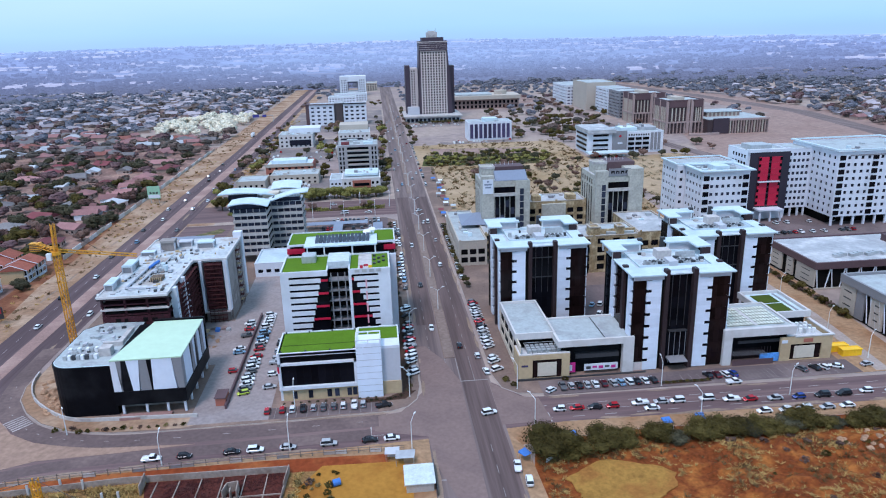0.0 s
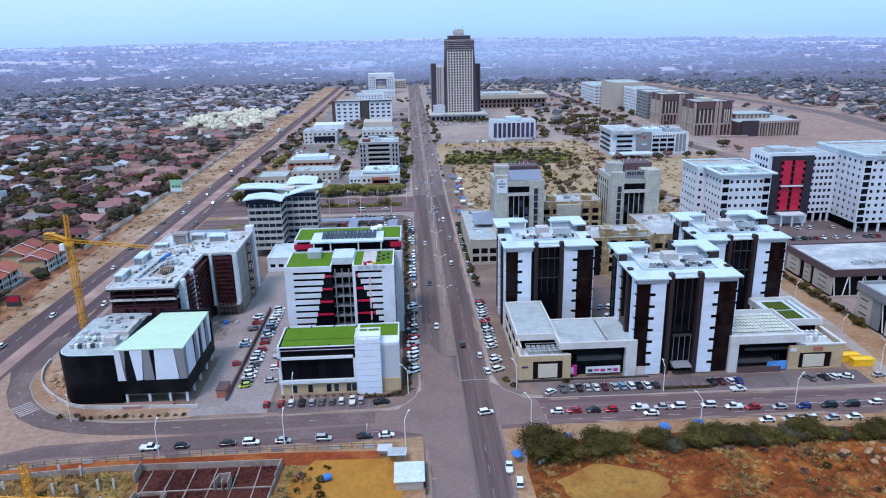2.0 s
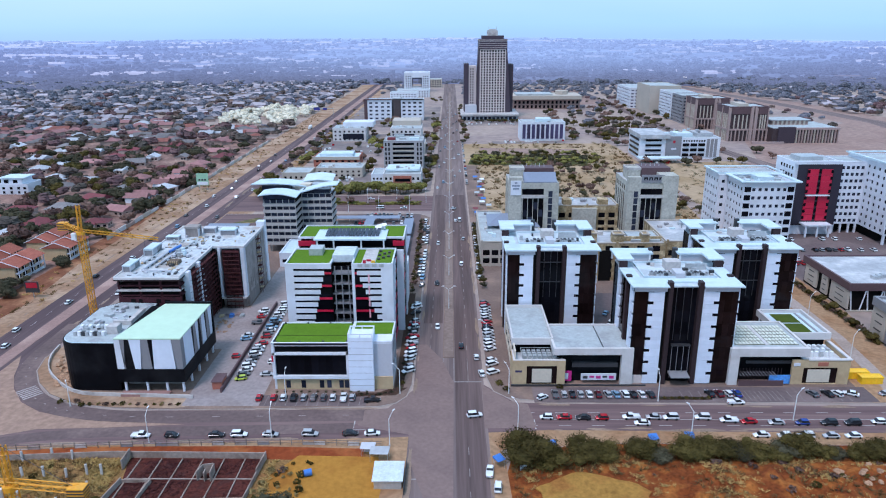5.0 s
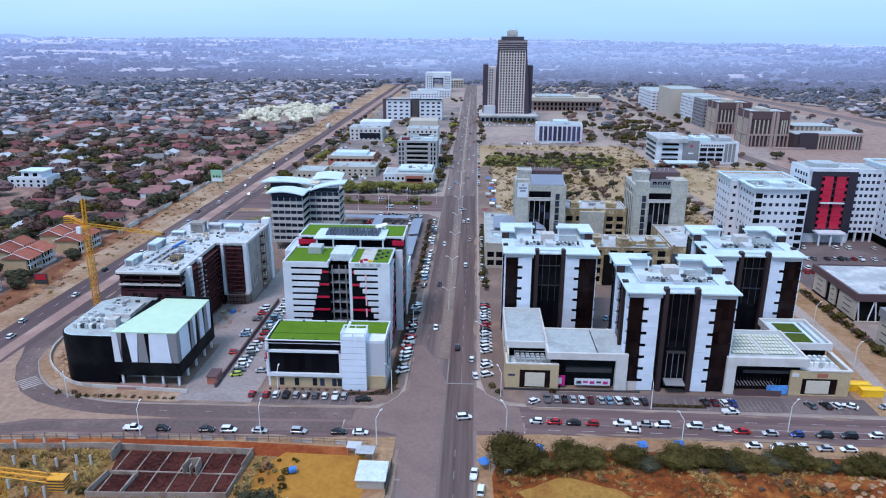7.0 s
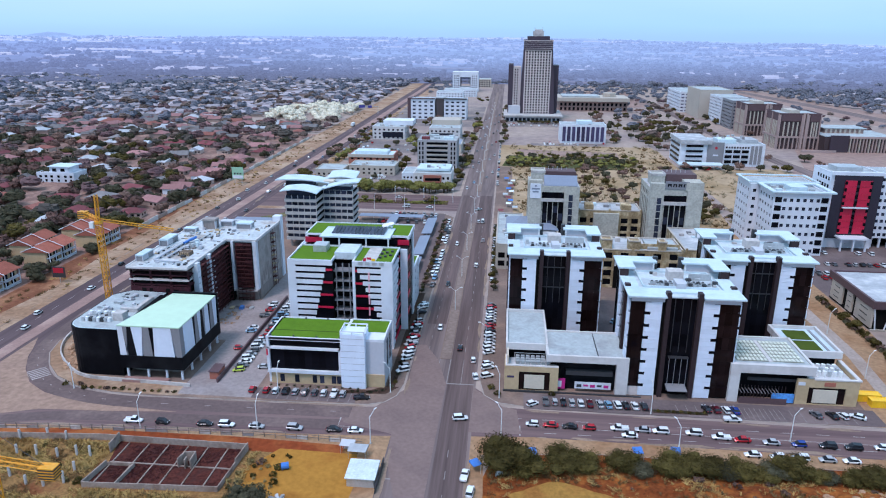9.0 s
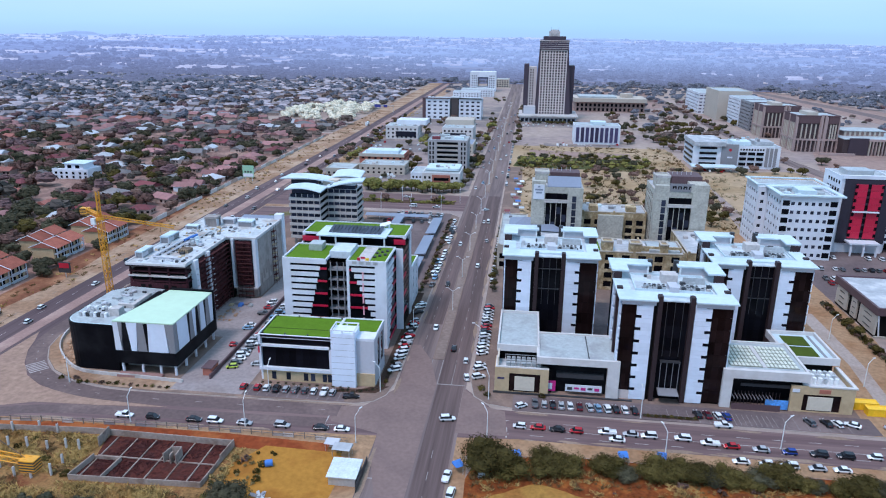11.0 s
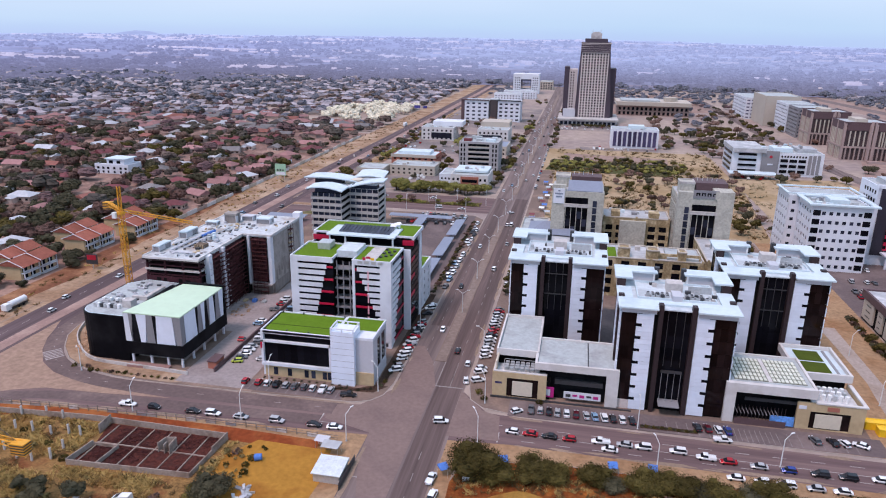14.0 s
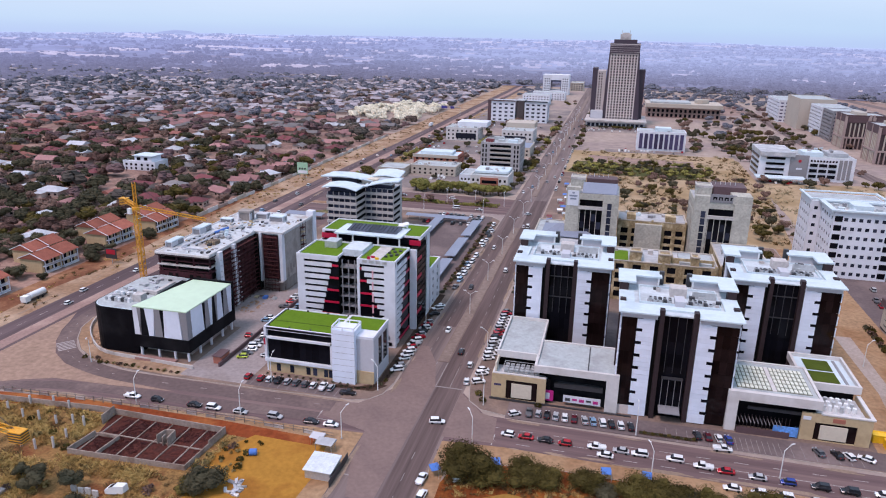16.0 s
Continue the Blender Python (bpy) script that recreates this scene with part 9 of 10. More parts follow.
solo("far_house_walls", merge("w", [WT], walls, "", ""), PLASTER, "plastered walls of the wide suburb", "houses", "stuff")
sheds, sands = M(), M()
for i in range(120):
    r, a = 1560 + 2800 * rnd.random() ** 0.8, rnd.uniform(math.radians(38), math.radians(138))
    cx, cy, wide = r * math.cos(a), r * math.sin(a), rnd.uniform(60, 260)
    for k in range(rnd.randrange(3, 13)):
        x, y = cx + rnd.uniform(-wide, wide), cy + rnd.uniform(-40, 40)
        w, d, h = rnd.uniform(4, 20) * (1 + r / 4000), rnd.uniform(8, 16), rnd.uniform(3, 6.5)
        z = rise(math.hypot(x, y), math.atan2(y, x))
        sheds.box(x - w, x + w, y - d, y + d, z - 2, z + h)
for i in range(70):
    r, a = rnd.uniform(1500, 3900), rnd.uniform(math.radians(38), math.radians(140))
    cx, cy, o, w, d = r * math.cos(a), r * math.sin(a), len(sands.v), rnd.uniform(40, 190), rnd.uniform(16, 60)
    for j in range(12):
        x, y = cx + w * rnd.uniform(0.7, 1.1) * math.cos(j * 0.5236), cy + d * rnd.uniform(0.7, 1.1) * math.sin(j * 0.5236)
        sands.v.append((x, y, rise(math.hypot(x, y), math.atan2(y, x)) + 1.2 + 0.01 * i))
    sands.f.append(tuple(range(o, o + 12)))
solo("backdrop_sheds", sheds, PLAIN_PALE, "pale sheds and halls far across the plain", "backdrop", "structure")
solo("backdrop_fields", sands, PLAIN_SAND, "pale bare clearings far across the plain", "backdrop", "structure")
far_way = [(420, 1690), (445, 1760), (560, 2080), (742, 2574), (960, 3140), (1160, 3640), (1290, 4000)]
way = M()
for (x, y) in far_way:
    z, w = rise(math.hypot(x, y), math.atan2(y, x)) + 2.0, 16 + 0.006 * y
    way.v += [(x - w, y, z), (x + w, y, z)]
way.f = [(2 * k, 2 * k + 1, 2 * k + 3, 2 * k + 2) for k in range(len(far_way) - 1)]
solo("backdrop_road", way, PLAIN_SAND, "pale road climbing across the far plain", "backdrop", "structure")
# pale leafless grove beside the highway
for i in range(84):
    x, y = rnd.uniform(-262, -160), rnd.uniform(785, 960)
    if (x + 262) / 100 + (960 - y) / 170 < 0.5:
        continue
    tree(x, y, rnd.uniform(1.2, 2.1), "bare", group="pale leafless grove")
# trees past the nearest streets, joined
for kind, spots in LATER.items():
    tm = []
    for i, (c, t, lab) in enumerate(KINDS[kind]):
        c = crown_mesh("crown", 91 + i, 4, 4.4, 1.0, 230, 0.42, LEAF, lobes=6, solid=0.9)
        cv = [tuple(v.co) for v in c.vertices] + [tuple(v.co) for v in t.vertices]
        cf = [tuple(q.vertices) for q in c.polygons] + [tuple(i + len(c.vertices) for i in q.vertices) for q in t.polygons]
        tm.append((cv, cf))
    solo("woods_" + kind, merge("woods", tm, spots, "", ""), {"olive": LEAF, "dark": LEAF_DK, "brown": LEAF_BR, "light": LEAF_LT, "bare": LEAF_BARE, "maroon": LEAF_MAROON}[kind], KINDS[kind][0][2] + ", many together", "trees", "stuff")

# ---- vehicles ----
PAINTS = {}
for nm, c, r in (("white", (0.78, 0.79, 0.8), 0.25), ("silver", (0.42, 0.43, 0.45), 0.3), ("black", (0.014, 0.014, 0.018), 0.2), ("red", (0.42, 0.012, 0.02), 0.25), ("blue", (0.02, 0.05, 0.25), 0.25), ("grey", (0.12, 0.125, 0.135), 0.3), ("green", (0.45, 0.55, 0.05), 0.3), ("maroon", (0.1, 0.012, 0.02), 0.25), ("sky", (0.2, 0.35, 0.5), 0.3)):
    PAINTS[nm] = mat("paint_" + nm, c, r, metal=0.15, var=0.05, bump=0)
WHEEL = M().rod((0, -0.11, 0), (0, 0.11, 0), 0.33, n=12).data("wheel", TYRE)
HEAD = M().box(-0.05, 0.03, -0.2, 0.2, -0.07, 0.09).data("headlight", LAMP_CLEAR)
TAIL = M().box(-0.03, 0.05, -0.16, 0.16, -0.1, 0.1).data("tail_light", LAMP_RED)
# length, width, sill, waist, roof, then the glass: rear foot, rear top, front top, front foot
SHAPES = {
    "sedan": (4.25, 1.7, 0.26, 0.88, 1.4, -1.6, -1.0, 0.3, 1.1),
    "hatchback": (3.65, 1.64, 0.26, 0.9, 1.45, -1.72, -1.35, 0.3, 1.05),
    "suv": (4.35, 1.78, 0.33, 1.0, 1.66, -2.0, -1.7, 0.4, 1.15),
    "pickup": (4.9, 1.76, 0.38, 1.0, 1.68, -0.4, -0.3, 0.8, 1.35),
    "van": (4.7, 1.8, 0.33, 1.1, 2.0, -2.2, -2.1, 1.4, 2.0),
}
CARS = {}


def loft(rings):
    """Skin through rings of points, closed at both ends."""
    m, n = M(), len(rings[0])
    for r in rings:
        m.v += r
    for j in range(len(rings) - 1):
        for i in range(n):
            m.f.append((j * n + i, j * n + (i + 1) % n, (j + 1) * n + (i + 1) % n, (j + 1) * n + i))
    m.f += [tuple(reversed(range(n))), tuple(len(m.v) - n + i for i in range(n))]
    return m


def car_mesh(shape, paint, near):
    L, W, sill, waist, roof, g0, g1, g2, g3 = SHAPES[shape]
    h, hw = L / 2, W / 2

    def ring(x, w, z0, z1, tuck=0.08):
        return [(x, -w + tuck, z0), (x, -w, z0 + 0.2), (x, -w, z1 - 0.12), (x, -w + 0.14, z1), (x, w - 0.14, z1), (x, w, z1 - 0.12), (x, w, z0 + 0.2), (x, w - tuck, z0)]

    tyres = []
    hood = waist - (0.06 if shape != "van" else -0.05)
    m = loft([ring(-h, hw - 0.16, sill + 0.12, waist - 0.12), ring(-h + 0.25, hw - 0.02, sill, waist - 0.02), ring(-0.6, hw, sill, waist), ring(0.7, hw, sill, waist), ring(h - 0.75, hw - 0.02, sill, hood - 0.1), ring(h - 0.15, hw - 0.12, sill + 0.02, hood - 0.26), ring(h, hw - 0.3, sill + 0.1, hood - 0.36)])
    if shape == "pickup":
        m.box(-h + 0.12, g0 - 0.1, -hw + 0.02, -hw + 0.1, waist, waist + 0.14).box(-h + 0.12, g0 - 0.1, hw - 0.1, hw - 0.02, waist, waist + 0.14)
    if not near:
        for sx in (-1, 1):
            for sy in (-1, 1):
                m.rod((sx * L * 0.3, sy * (hw - 0.1) - 0.1, 0.33), (sx * L * 0.3, sy * (hw - 0.1) + 0.12, 0.33), 0.33, n=10)
                tyres.extend(range(len(m.f) - 12, len(m.f)))
    t = hw - 0.22
    o = len(m.v)
    m.v += [(g1, -t, roof), (g2, -t, roof), (g2, t, roof), (g1, t, roof), (g1 - 0.05, -t - 0.03, roof - 0.07), (g2 + 0.08, -t - 0.03, roof - 0.07), (g2 + 0.08, t + 0.03, roof - 0.07), (g1 - 0.05, t + 0.03, roof - 0.07)]
    m.f += [tuple(o + i for i in q) for q in ((0, 1, 2, 3), (0, 4, 5, 1), (1, 5, 6, 2), (2, 6, 7, 3), (3, 7, 4, 0))]
    g = M()
    b, zt = hw - 0.07, roof - 0.07
    g.v = [(g0, -b, waist - 0.03), (g3, -b, waist - 0.06), (g3, b, waist - 0.06), (g0, b, waist - 0.03), (g1, -t, zt), (g2, -t, zt), (g2, t, zt), (g1, t, zt)]
    g.f = [(0, 1, 5, 4), (1, 2, 6, 5), (2, 3, 7, 6), (3, 0, 4, 7), (4, 5, 6, 7)]
    body = m.data("body", [PAINTS[paint], TYRE])
    for i in tyres:
        body.polygons[i].material_index = 1
    return body, g.data("glasshouse", CAR_GLASS)


def car(shape, paint, x, y, deg=0.0, z=0.05, near=True, group="parked cars"):
    key = (shape, paint, near)
    L, W = SHAPES[shape][:2]
    if key not in CARS:
        word = {"suv": "sport utility car", "sedan": "saloon car", "hatchback": "hatchback car", "pickup": "pickup truck", "van": "van"}[shape]
        th = thing({"suv": "car", "sedan": "car", "hatchback": "car", "pickup": "pickup_truck", "van": "van"}[shape], "%s %s with dark windows standing on asphalt" % ({"sky": "light blue", "green": "lime green"}.get(paint, paint), word), "car" if shape not in ("pickup", "van") else shape, (0, 0, 0), group)
        for nm, d in zip(("body", "glasshouse"), car_mesh(shape, paint, near)):
            new(nm, d).parent = th
        for sx in (-1, 1) if near else ():
            for sy in (-1, 1):
                w = new("wheel", WHEEL)
                w.parent, w.location = th, (sx * L * 0.3, sy * (W / 2 - 0.1), 0.33)
        if near:
            for sy in (-1, 1):
                a, b = new("headlight", HEAD), new("tail_light", TAIL)
                a.parent = b.parent = th
                a.location, b.location = (L / 2 - 0.12, sy * (W / 2 - 0.42), 0.66), (-L / 2 + 0.03, sy * (W / 2 - 0.32), 0.8)
        CARS[key] = th
        th.matrix_basis = pose(x, y, z, 0, 0, deg)
        return th
    return tagged(copy_thing(CARS[key], pose(x, y, z, 0, 0, deg)), group=group)


rnd = random.Random(3)
TYPES = ("hatchback", "sedan", "suv", "sedan", "hatchback", "pickup", "suv")
MIX = ("white", "white", "white", "silver", "white", "black", "white", "grey", "white", "silver", "red", "white", "silver", "white", "sky")


def pick():
    return rnd.choice(TYPES), rnd.choice(MIX)


for x, y, s, p in ((46.2, 166.2, "hatchback", "white"), (51, 166.1, "sedan", "red"), (56.1, 165.9, "sedan", "black"), (61.2, 165.8, "hatchback", "red"), (69.3, 166.2, "pickup", "white"), (71.5, 163.2, "sedan", "white"), (75.4, 166.2, "sedan", "silver"), (80, 166, "suv", "white"), (88.6, 166, "suv", "white"), (95.2, 164.6, "pickup", "white"), (100.3, 164, "sedan", "red")):
    car(s, p, x, y + 0.8, 178 + rnd.uniform(-3, 3), group="cars in the side street")
for x, y, s, p in ((107.5, 163.7, "sedan", "silver"), (114.3, 163.5, "hatchback", "blue"), (121.4, 163.4, "suv", "black"), (127.7, 163.4, "suv", "black"), (134.9, 164, "hatchback", "white"), (100.9, 157.6, "sedan", "white"), (106.8, 157.4, "hatchback", "white"), (112.2, 157.2, "suv", "white"), (118.7, 157.2, "sedan", "silver"), (124.5, 157.2, "sedan", "white")):
    car(s, p, x, y + 0.6, 178 + rnd.uniform(-3, 3), group="cars in the side street")
for i in range(14):
    s, p = pick()
    car(s, p, 142 + i * 8.4, 163.6 + rnd.uniform(-0.3, 0.3), 178, near=False, group="cars in the side street")
for x, s, p, a in ((46.5, "hatchback", "white", 35), (50.3, "pickup", "grey", 92), (52.9, "hatchback", "silver", 90), (55.3, "sedan", "black", 91), (57.7, "sedan", "silver", 90), (60.2, "sedan", "white", 92), (62.8, "sedan", "maroon", 90), (65.6, "sedan", "silver", 100), (67.9, "sedan", "sky", 100), (70.4, "suv", "white", 100), (72.8, "sedan", "black", 99), (75.3, "sedan", "white", 96), (77.9, "sedan", "black", 98)):
    car(s, p, x, 179.2 - (1.6 if a == 35 else 0), a, 0.18, group="cars parked before the towers")
for x, s, p, a in ((95.1, "sedan", "black", 100), (97.7, "sedan", "maroon", 98), (100.4, "hatchback", "white", 100), (102.9, "sedan", "blue", 98), (124.7, "sedan", "grey", 110), (129, "sedan", "black", 108), (131.8, "hatchback", "white", 112), (135.8, "sedan", "white", 150), (145.8, "sedan", "silver", 10)):
    car(s, p, x, 179.6, a, 0.18, group="cars parked before the towers")
car("pickup", "white", 100.8, 174.8, 4, group="cars in the side street")
for x, s, p in ((-35.2, "hatchback", "red"), (-31, "hatchback", "red"), (-28.2, "hatchback", "white"), (-25.2, "suv", "black"), (-22.3, "hatchback", "silver"), (-19.5, "sedan", "grey"), (-16.6, "hatchback", "grey"), (-13.9, "hatchback", "white"), (-10.8, "pickup", "white"), (-8.3, "hatchback", "silver")):
    car(s, p, x, 177.4, 90 + rnd.uniform(-2, 2), 0.18, group="cars before the turf roof offices")
for x, s, p in ((-61.2, "pickup", "white"), (-53.1, "hatchback", "black"), (-41.4, "sedan", "black"), (-35.5, "suv", "white"), (-27.3, "sedan", "silver"), (-16.9, "suv", "silver"), (-6.3, "sedan", "black"), (-0.6, "sedan", "white")):
    car(s, p, x, 159.0 - 0.02 * abs(x), 2 + rnd.uniform(-3, 3), group="cars in the side street")
car("pickup", "black", -2.4, 176.0, 10, group="cars before the turf roof offices")
for x, y, s, p, a in ((26.6, 168, "suv", "white", 12), (23.6, 212, "sedan", "black", 90), (15.4, 228, "sedan", "white", 270), (28.4, 203.5, "hatchback", "white", 92), (29.6, 192.4, "sedan", "white", 100), (29.4, 142.4, "pickup", "white", 84), (31.0, 136.4, "suv", "white", 84), (14.4, 272.8, "sedan", "black", 270), (25.0, 298, "suv", "white", 90), (22.9, 374, "sedan", "white", 90), (25.2, 374, "van", "white", 90), (14.0, 330, "hatchback", "white", 270), (26.6, 338, "sedan", "silver", 90), (21.9, 402, "sedan", "white", 40)):
    car(s, p, x, y, a, group="cars on the main street")
for i in range(22):
    y = 193 + i * 2.75
    if rnd.random() < 0.84:
        s, p = pick()
        car(s, p, 33.2, y, 28 + rnd.uniform(-3, 3), 0.17, near=i < 14, group="cars parked along the main street")
    if rnd.random() < 0.8:
        s, p = pick()
        car(s, p, 6.9, y + 1, 208 + rnd.uniform(-3, 3), 0.17, near=False, group="cars parked along the main street")
for i in range(26):
    y = 262 + i * 4.4
    if rnd.random() < 0.6:
        s, p = pick()
        car(s, p, 8.1 - 1.6 * (i % 2), y, 262, 0.17, near=False, group="cars parked along the main street")
    if rnd.random() < 0.3:
        s, p = pick()
        car(s, p, 32.4, y, 92, 0.17, near=False, group="cars parked along the main street")
for i in range(23):
    y = 189 + i * 2.75
    s, p = pick()
    if i == 0:
        s, p = "hatchback", "green"
    if rnd.random() < 0.93:
        car(s, p, -43.9, y, rnd.choice((0, 180)) + 14 + rnd.uniform(-3, 3), 0.18, near=False, group="cars in the west parking lot")
    if rnd.random() < 0.5 and 1 < i < 20:
        s, p = pick()
        car(s, p, -50.0 + rnd.uniform(-0.8, 0.8), y + 1.2, rnd.choice((0, 180)) + 10, 0.18, near=False, group="cars in the west parking lot")
    if rnd.random() < 0.6 and i < 14:
        s, p = pick()
        car(s, p, -36.6, y, 8, 0.18, near=False, group="cars in the west parking lot")
for i in range(15):
    for yy in (368.6, 380, 386):
        if rnd.random() < 0.55:
            s, p = pick()
            car(s, rnd.choice(("black", "grey", p)), -32 + i * 2.3, yy, 90, 0.18, near=False, group="cars in the second parking lot")
for i in range(22):
    for yy in (285, 298, 304, 318, 336):
        if rnd.random() < 0.55:
            s, p = pick()
            car(s, p, 176 + i * 3.1, yy, 90 + rnd.uniform(-4, 4), 0.07, near=False, group="cars before the white complex")
for i in range(9):
    s, p = pick()
    car(s, p, 78 + (i % 3) * 3.2, 222 + (i // 3) * 9, 60, 0.18, near=False, group="cars in the tower yard")
for i in range(16):
    s, p = pick()
    y = 205 + i * 26 + rnd.uniform(-8, 8)
    car(s, p, (-130.4, -134.8)[i % 2] + drift(y), y, 90, group="cars on the highway", near=False)
    s, p = pick()
    y = 255 + i * 34 + rnd.uniform(-9, 9)
    car(s, p, (-115.6, -119.6)[i % 2] + drift(y), y, 270, group="cars on the highway", near=False)
for i in range(24):
    s, p = pick()
    car(s, p, (11.4, 15.2, 23.4, 27.2)[i % 4], 460 + i * 19, 90 if i % 4 > 1 else 270, group="cars on the main street", near=False)
    s, p = pick()
    if i % 3:
        car(s, p, 31.6, 465 + i * 9, 90, group="cars along the field", near=False)
for x, s, p, a in ((-92, "sedan", "white", 10), (-78, "suv", "white", 190), (-62, "sedan", "silver", 0), (-30, "sedan", "white", 5), (-8, "sedan", "white", 175), (-22, "van", "white", 180)):
    car(s, p, x, 428 if a < 20 else 404, a, near=False, group="cars on the cross street")
for i in range(9):
    s, p = pick()
    car(s, p, -42 + (i % 5) * 6.5, 706 + (i // 5) * 12, 90, near=False, group="cars by the cream offices")

# far yards: too many to count
lot_cars = {}
for i in range(150):
    x0, x1, y0, y1 = rnd.choice(((-108, -90, 604, 720), (-46, -38, 604, 720), (-60, -50, 470, 640), (-100, -10, 790, 836), (64, 138, 657, 671), (36, 100, 792, 826), (176, 206, 549, 562), (-30, 4, 636, 658)))
    lot_cars.setdefault(rnd.choice(("white", "white", "silver", "grey", "red")), []).append((round(rnd.uniform(x0, x1) / 2.8) * 2.8, round(rnd.uniform(y0, y1) / 5.5) * 5.5))
for paint, spots in lot_cars.items():
    m = M()
    for x, y in sorted(set(spots)):
        m.box(x - 0.9, x + 0.9, y - 2.1, y + 2.1, 0.3, 0.95).box(x - 0.75, x + 0.75, y - 1.2, y + 1.1, 0.95, 1.5)
    solo("far_parked_cars", m, PAINTS[paint], paint + " cars parked in the far yards", "cars", "stuff")

# lorries
o = thing("tanker_lorry", "white tanker lorry parked on the sandy verge", "lorry", (-146, 214, 0.03))
part("tank", M().rod((-146.2, 210, 2.2), (-146.2, 217.5, 2.2), 1.25, n=14), STEEL_WHITE, o)
part("cab", M().box(-147.4, -145, 207.2, 209.6, 0.7, 3.0), STEEL_WHITE, o)
part("chassis", M().box(-147.2, -145.2, 207.4, 217.6, 0.5, 1.0), CHARCOAL, o)
for y in (208.4, 213.4, 215.6):
    for x in (-147.1, -145.3):
        part("wheel", M().rod((x - 0.15, y, 0.5), (x + 0.15, y, 0.5), 0.5, n=12), TYRE, o)
o = thing("box_lorry", "white box lorry driving on the highway", "lorry", (-134, 768, 0.05))
part("box", M().box(-135.4, -132.8, 764, 772.5, 1.1, 4.0), STEEL_WHITE, o)
part("cab", M().box(-135.2, -133, 761.2, 763.6, 0.7, 3.2), STEEL_WHITE, o)
part("chassis", M().box(-135, -133.2, 761.4, 772, 0.5, 1.0), CHARCOAL, o)
for y in (762.4, 767, 770.4):
    for x in (-135.2, -133):
        part("wheel", M().rod((x - 0.15, y, 0.5), (x + 0.15, y, 0.5), 0.5, n=12), TYRE, o)

# ---- street lamps ----
def street_lamp(x, y, deg, double=False, h=9.2):
    th = thing("street_lamp", "white steel street lamp with %s" % ("two arms" if double else "one bent arm"), "street lamp", (x, y, 0), "street lamps")
    th.rotation_euler[2] = radians(deg)
    base = Vector((x, y, 0))
    BASE[th.name] = Vector((0, 0, 0))
    part("base_plate", M().box(-0.25, 0.25, -0.25, 0.25, 0, 0.2), CONCRETE, th)
    part("pole", M().rod((0, 0, 0), (0, 0, h - 1.4), 0.14, 0.09, 8), STEEL_WHITE, th)
    for s in (1, -1) if double else (1,):
        part("arm", M().rod((0, 0, h - 1.4), (s * 1.9, 0, h), 0.08, 0.06, 6), STEEL_WHITE, th)
        part("lamp_head", M().prism([(s * 1.7, -0.16), (s * 2.7, -0.13), (s * 2.7, 0.13), (s * 1.7, 0.16)] if s > 0 else [(s * 1.7, 0.16), (s * 2.7, 0.13), (s * 2.7, -0.13), (s * 1.7, -0.16)], h - 0.05, h + 0.12), STEEL_WHITE, th)
    return th


for x, y, a in ((-26.8, 157.6, 90), (4.4, 154, 60), (-27.4, 177, 90), (5.2, 180.6, 150), (37.0, 180.6, 120), (37.8, 160.6, 130), (79.2, 176.2, 90), (82.4, 157.4, 120), (112.8, 166, 30), (149.4, 184, 30), (149.0, 204, 30), (152, 238, 30), (7.6, 226, 0), (32.0, 214, 180), (-58, 155.2, 90), (-88, 173.4, -60)):
    street_lamp(x, y, a)
for i in range(7):
    street_lamp(19.4, 246 + i * 38, 0, True)
for i in range(12):
    street_lamp(19.4, 480 + i * 45, 0, True)
for i in range(6):
    street_lamp(-40 + i * 9, 418 if i % 2 else 396, 90, i % 2 == 1)

# ---- tower crane ----
def lattice(a, b, w, n, r=0.1, tri=False):
    """A braced mast or boom between two points."""
    a, b = Vector(a), Vector(b)
    d = (b - a).normalized()
    u = d.cross(Vector((0, 0, 1)))
    u = Vector((1, 0, 0)) if u.length < 0.1 else u.normalized()
    v = d.cross(u)
    offs = [u * w + v * w, u * w - v * w, -u * w - v * w, -u * w + v * w]
    m = M()
    for o in offs:
        m.rod(a + o, b + o, r, n=4)
    for i in range(n):
        p, q = a + (b - a) * (i / n), a + (b - a) * ((i + 1) / n)
        for k in range(4):
            m.rod(p + offs[k], q + offs[(k + 1) % 4], r * 0.6, n=3)
            m.rod(p + offs[k], p + offs[(k + 1) % 4], r * 0.6, n=3)
    return m


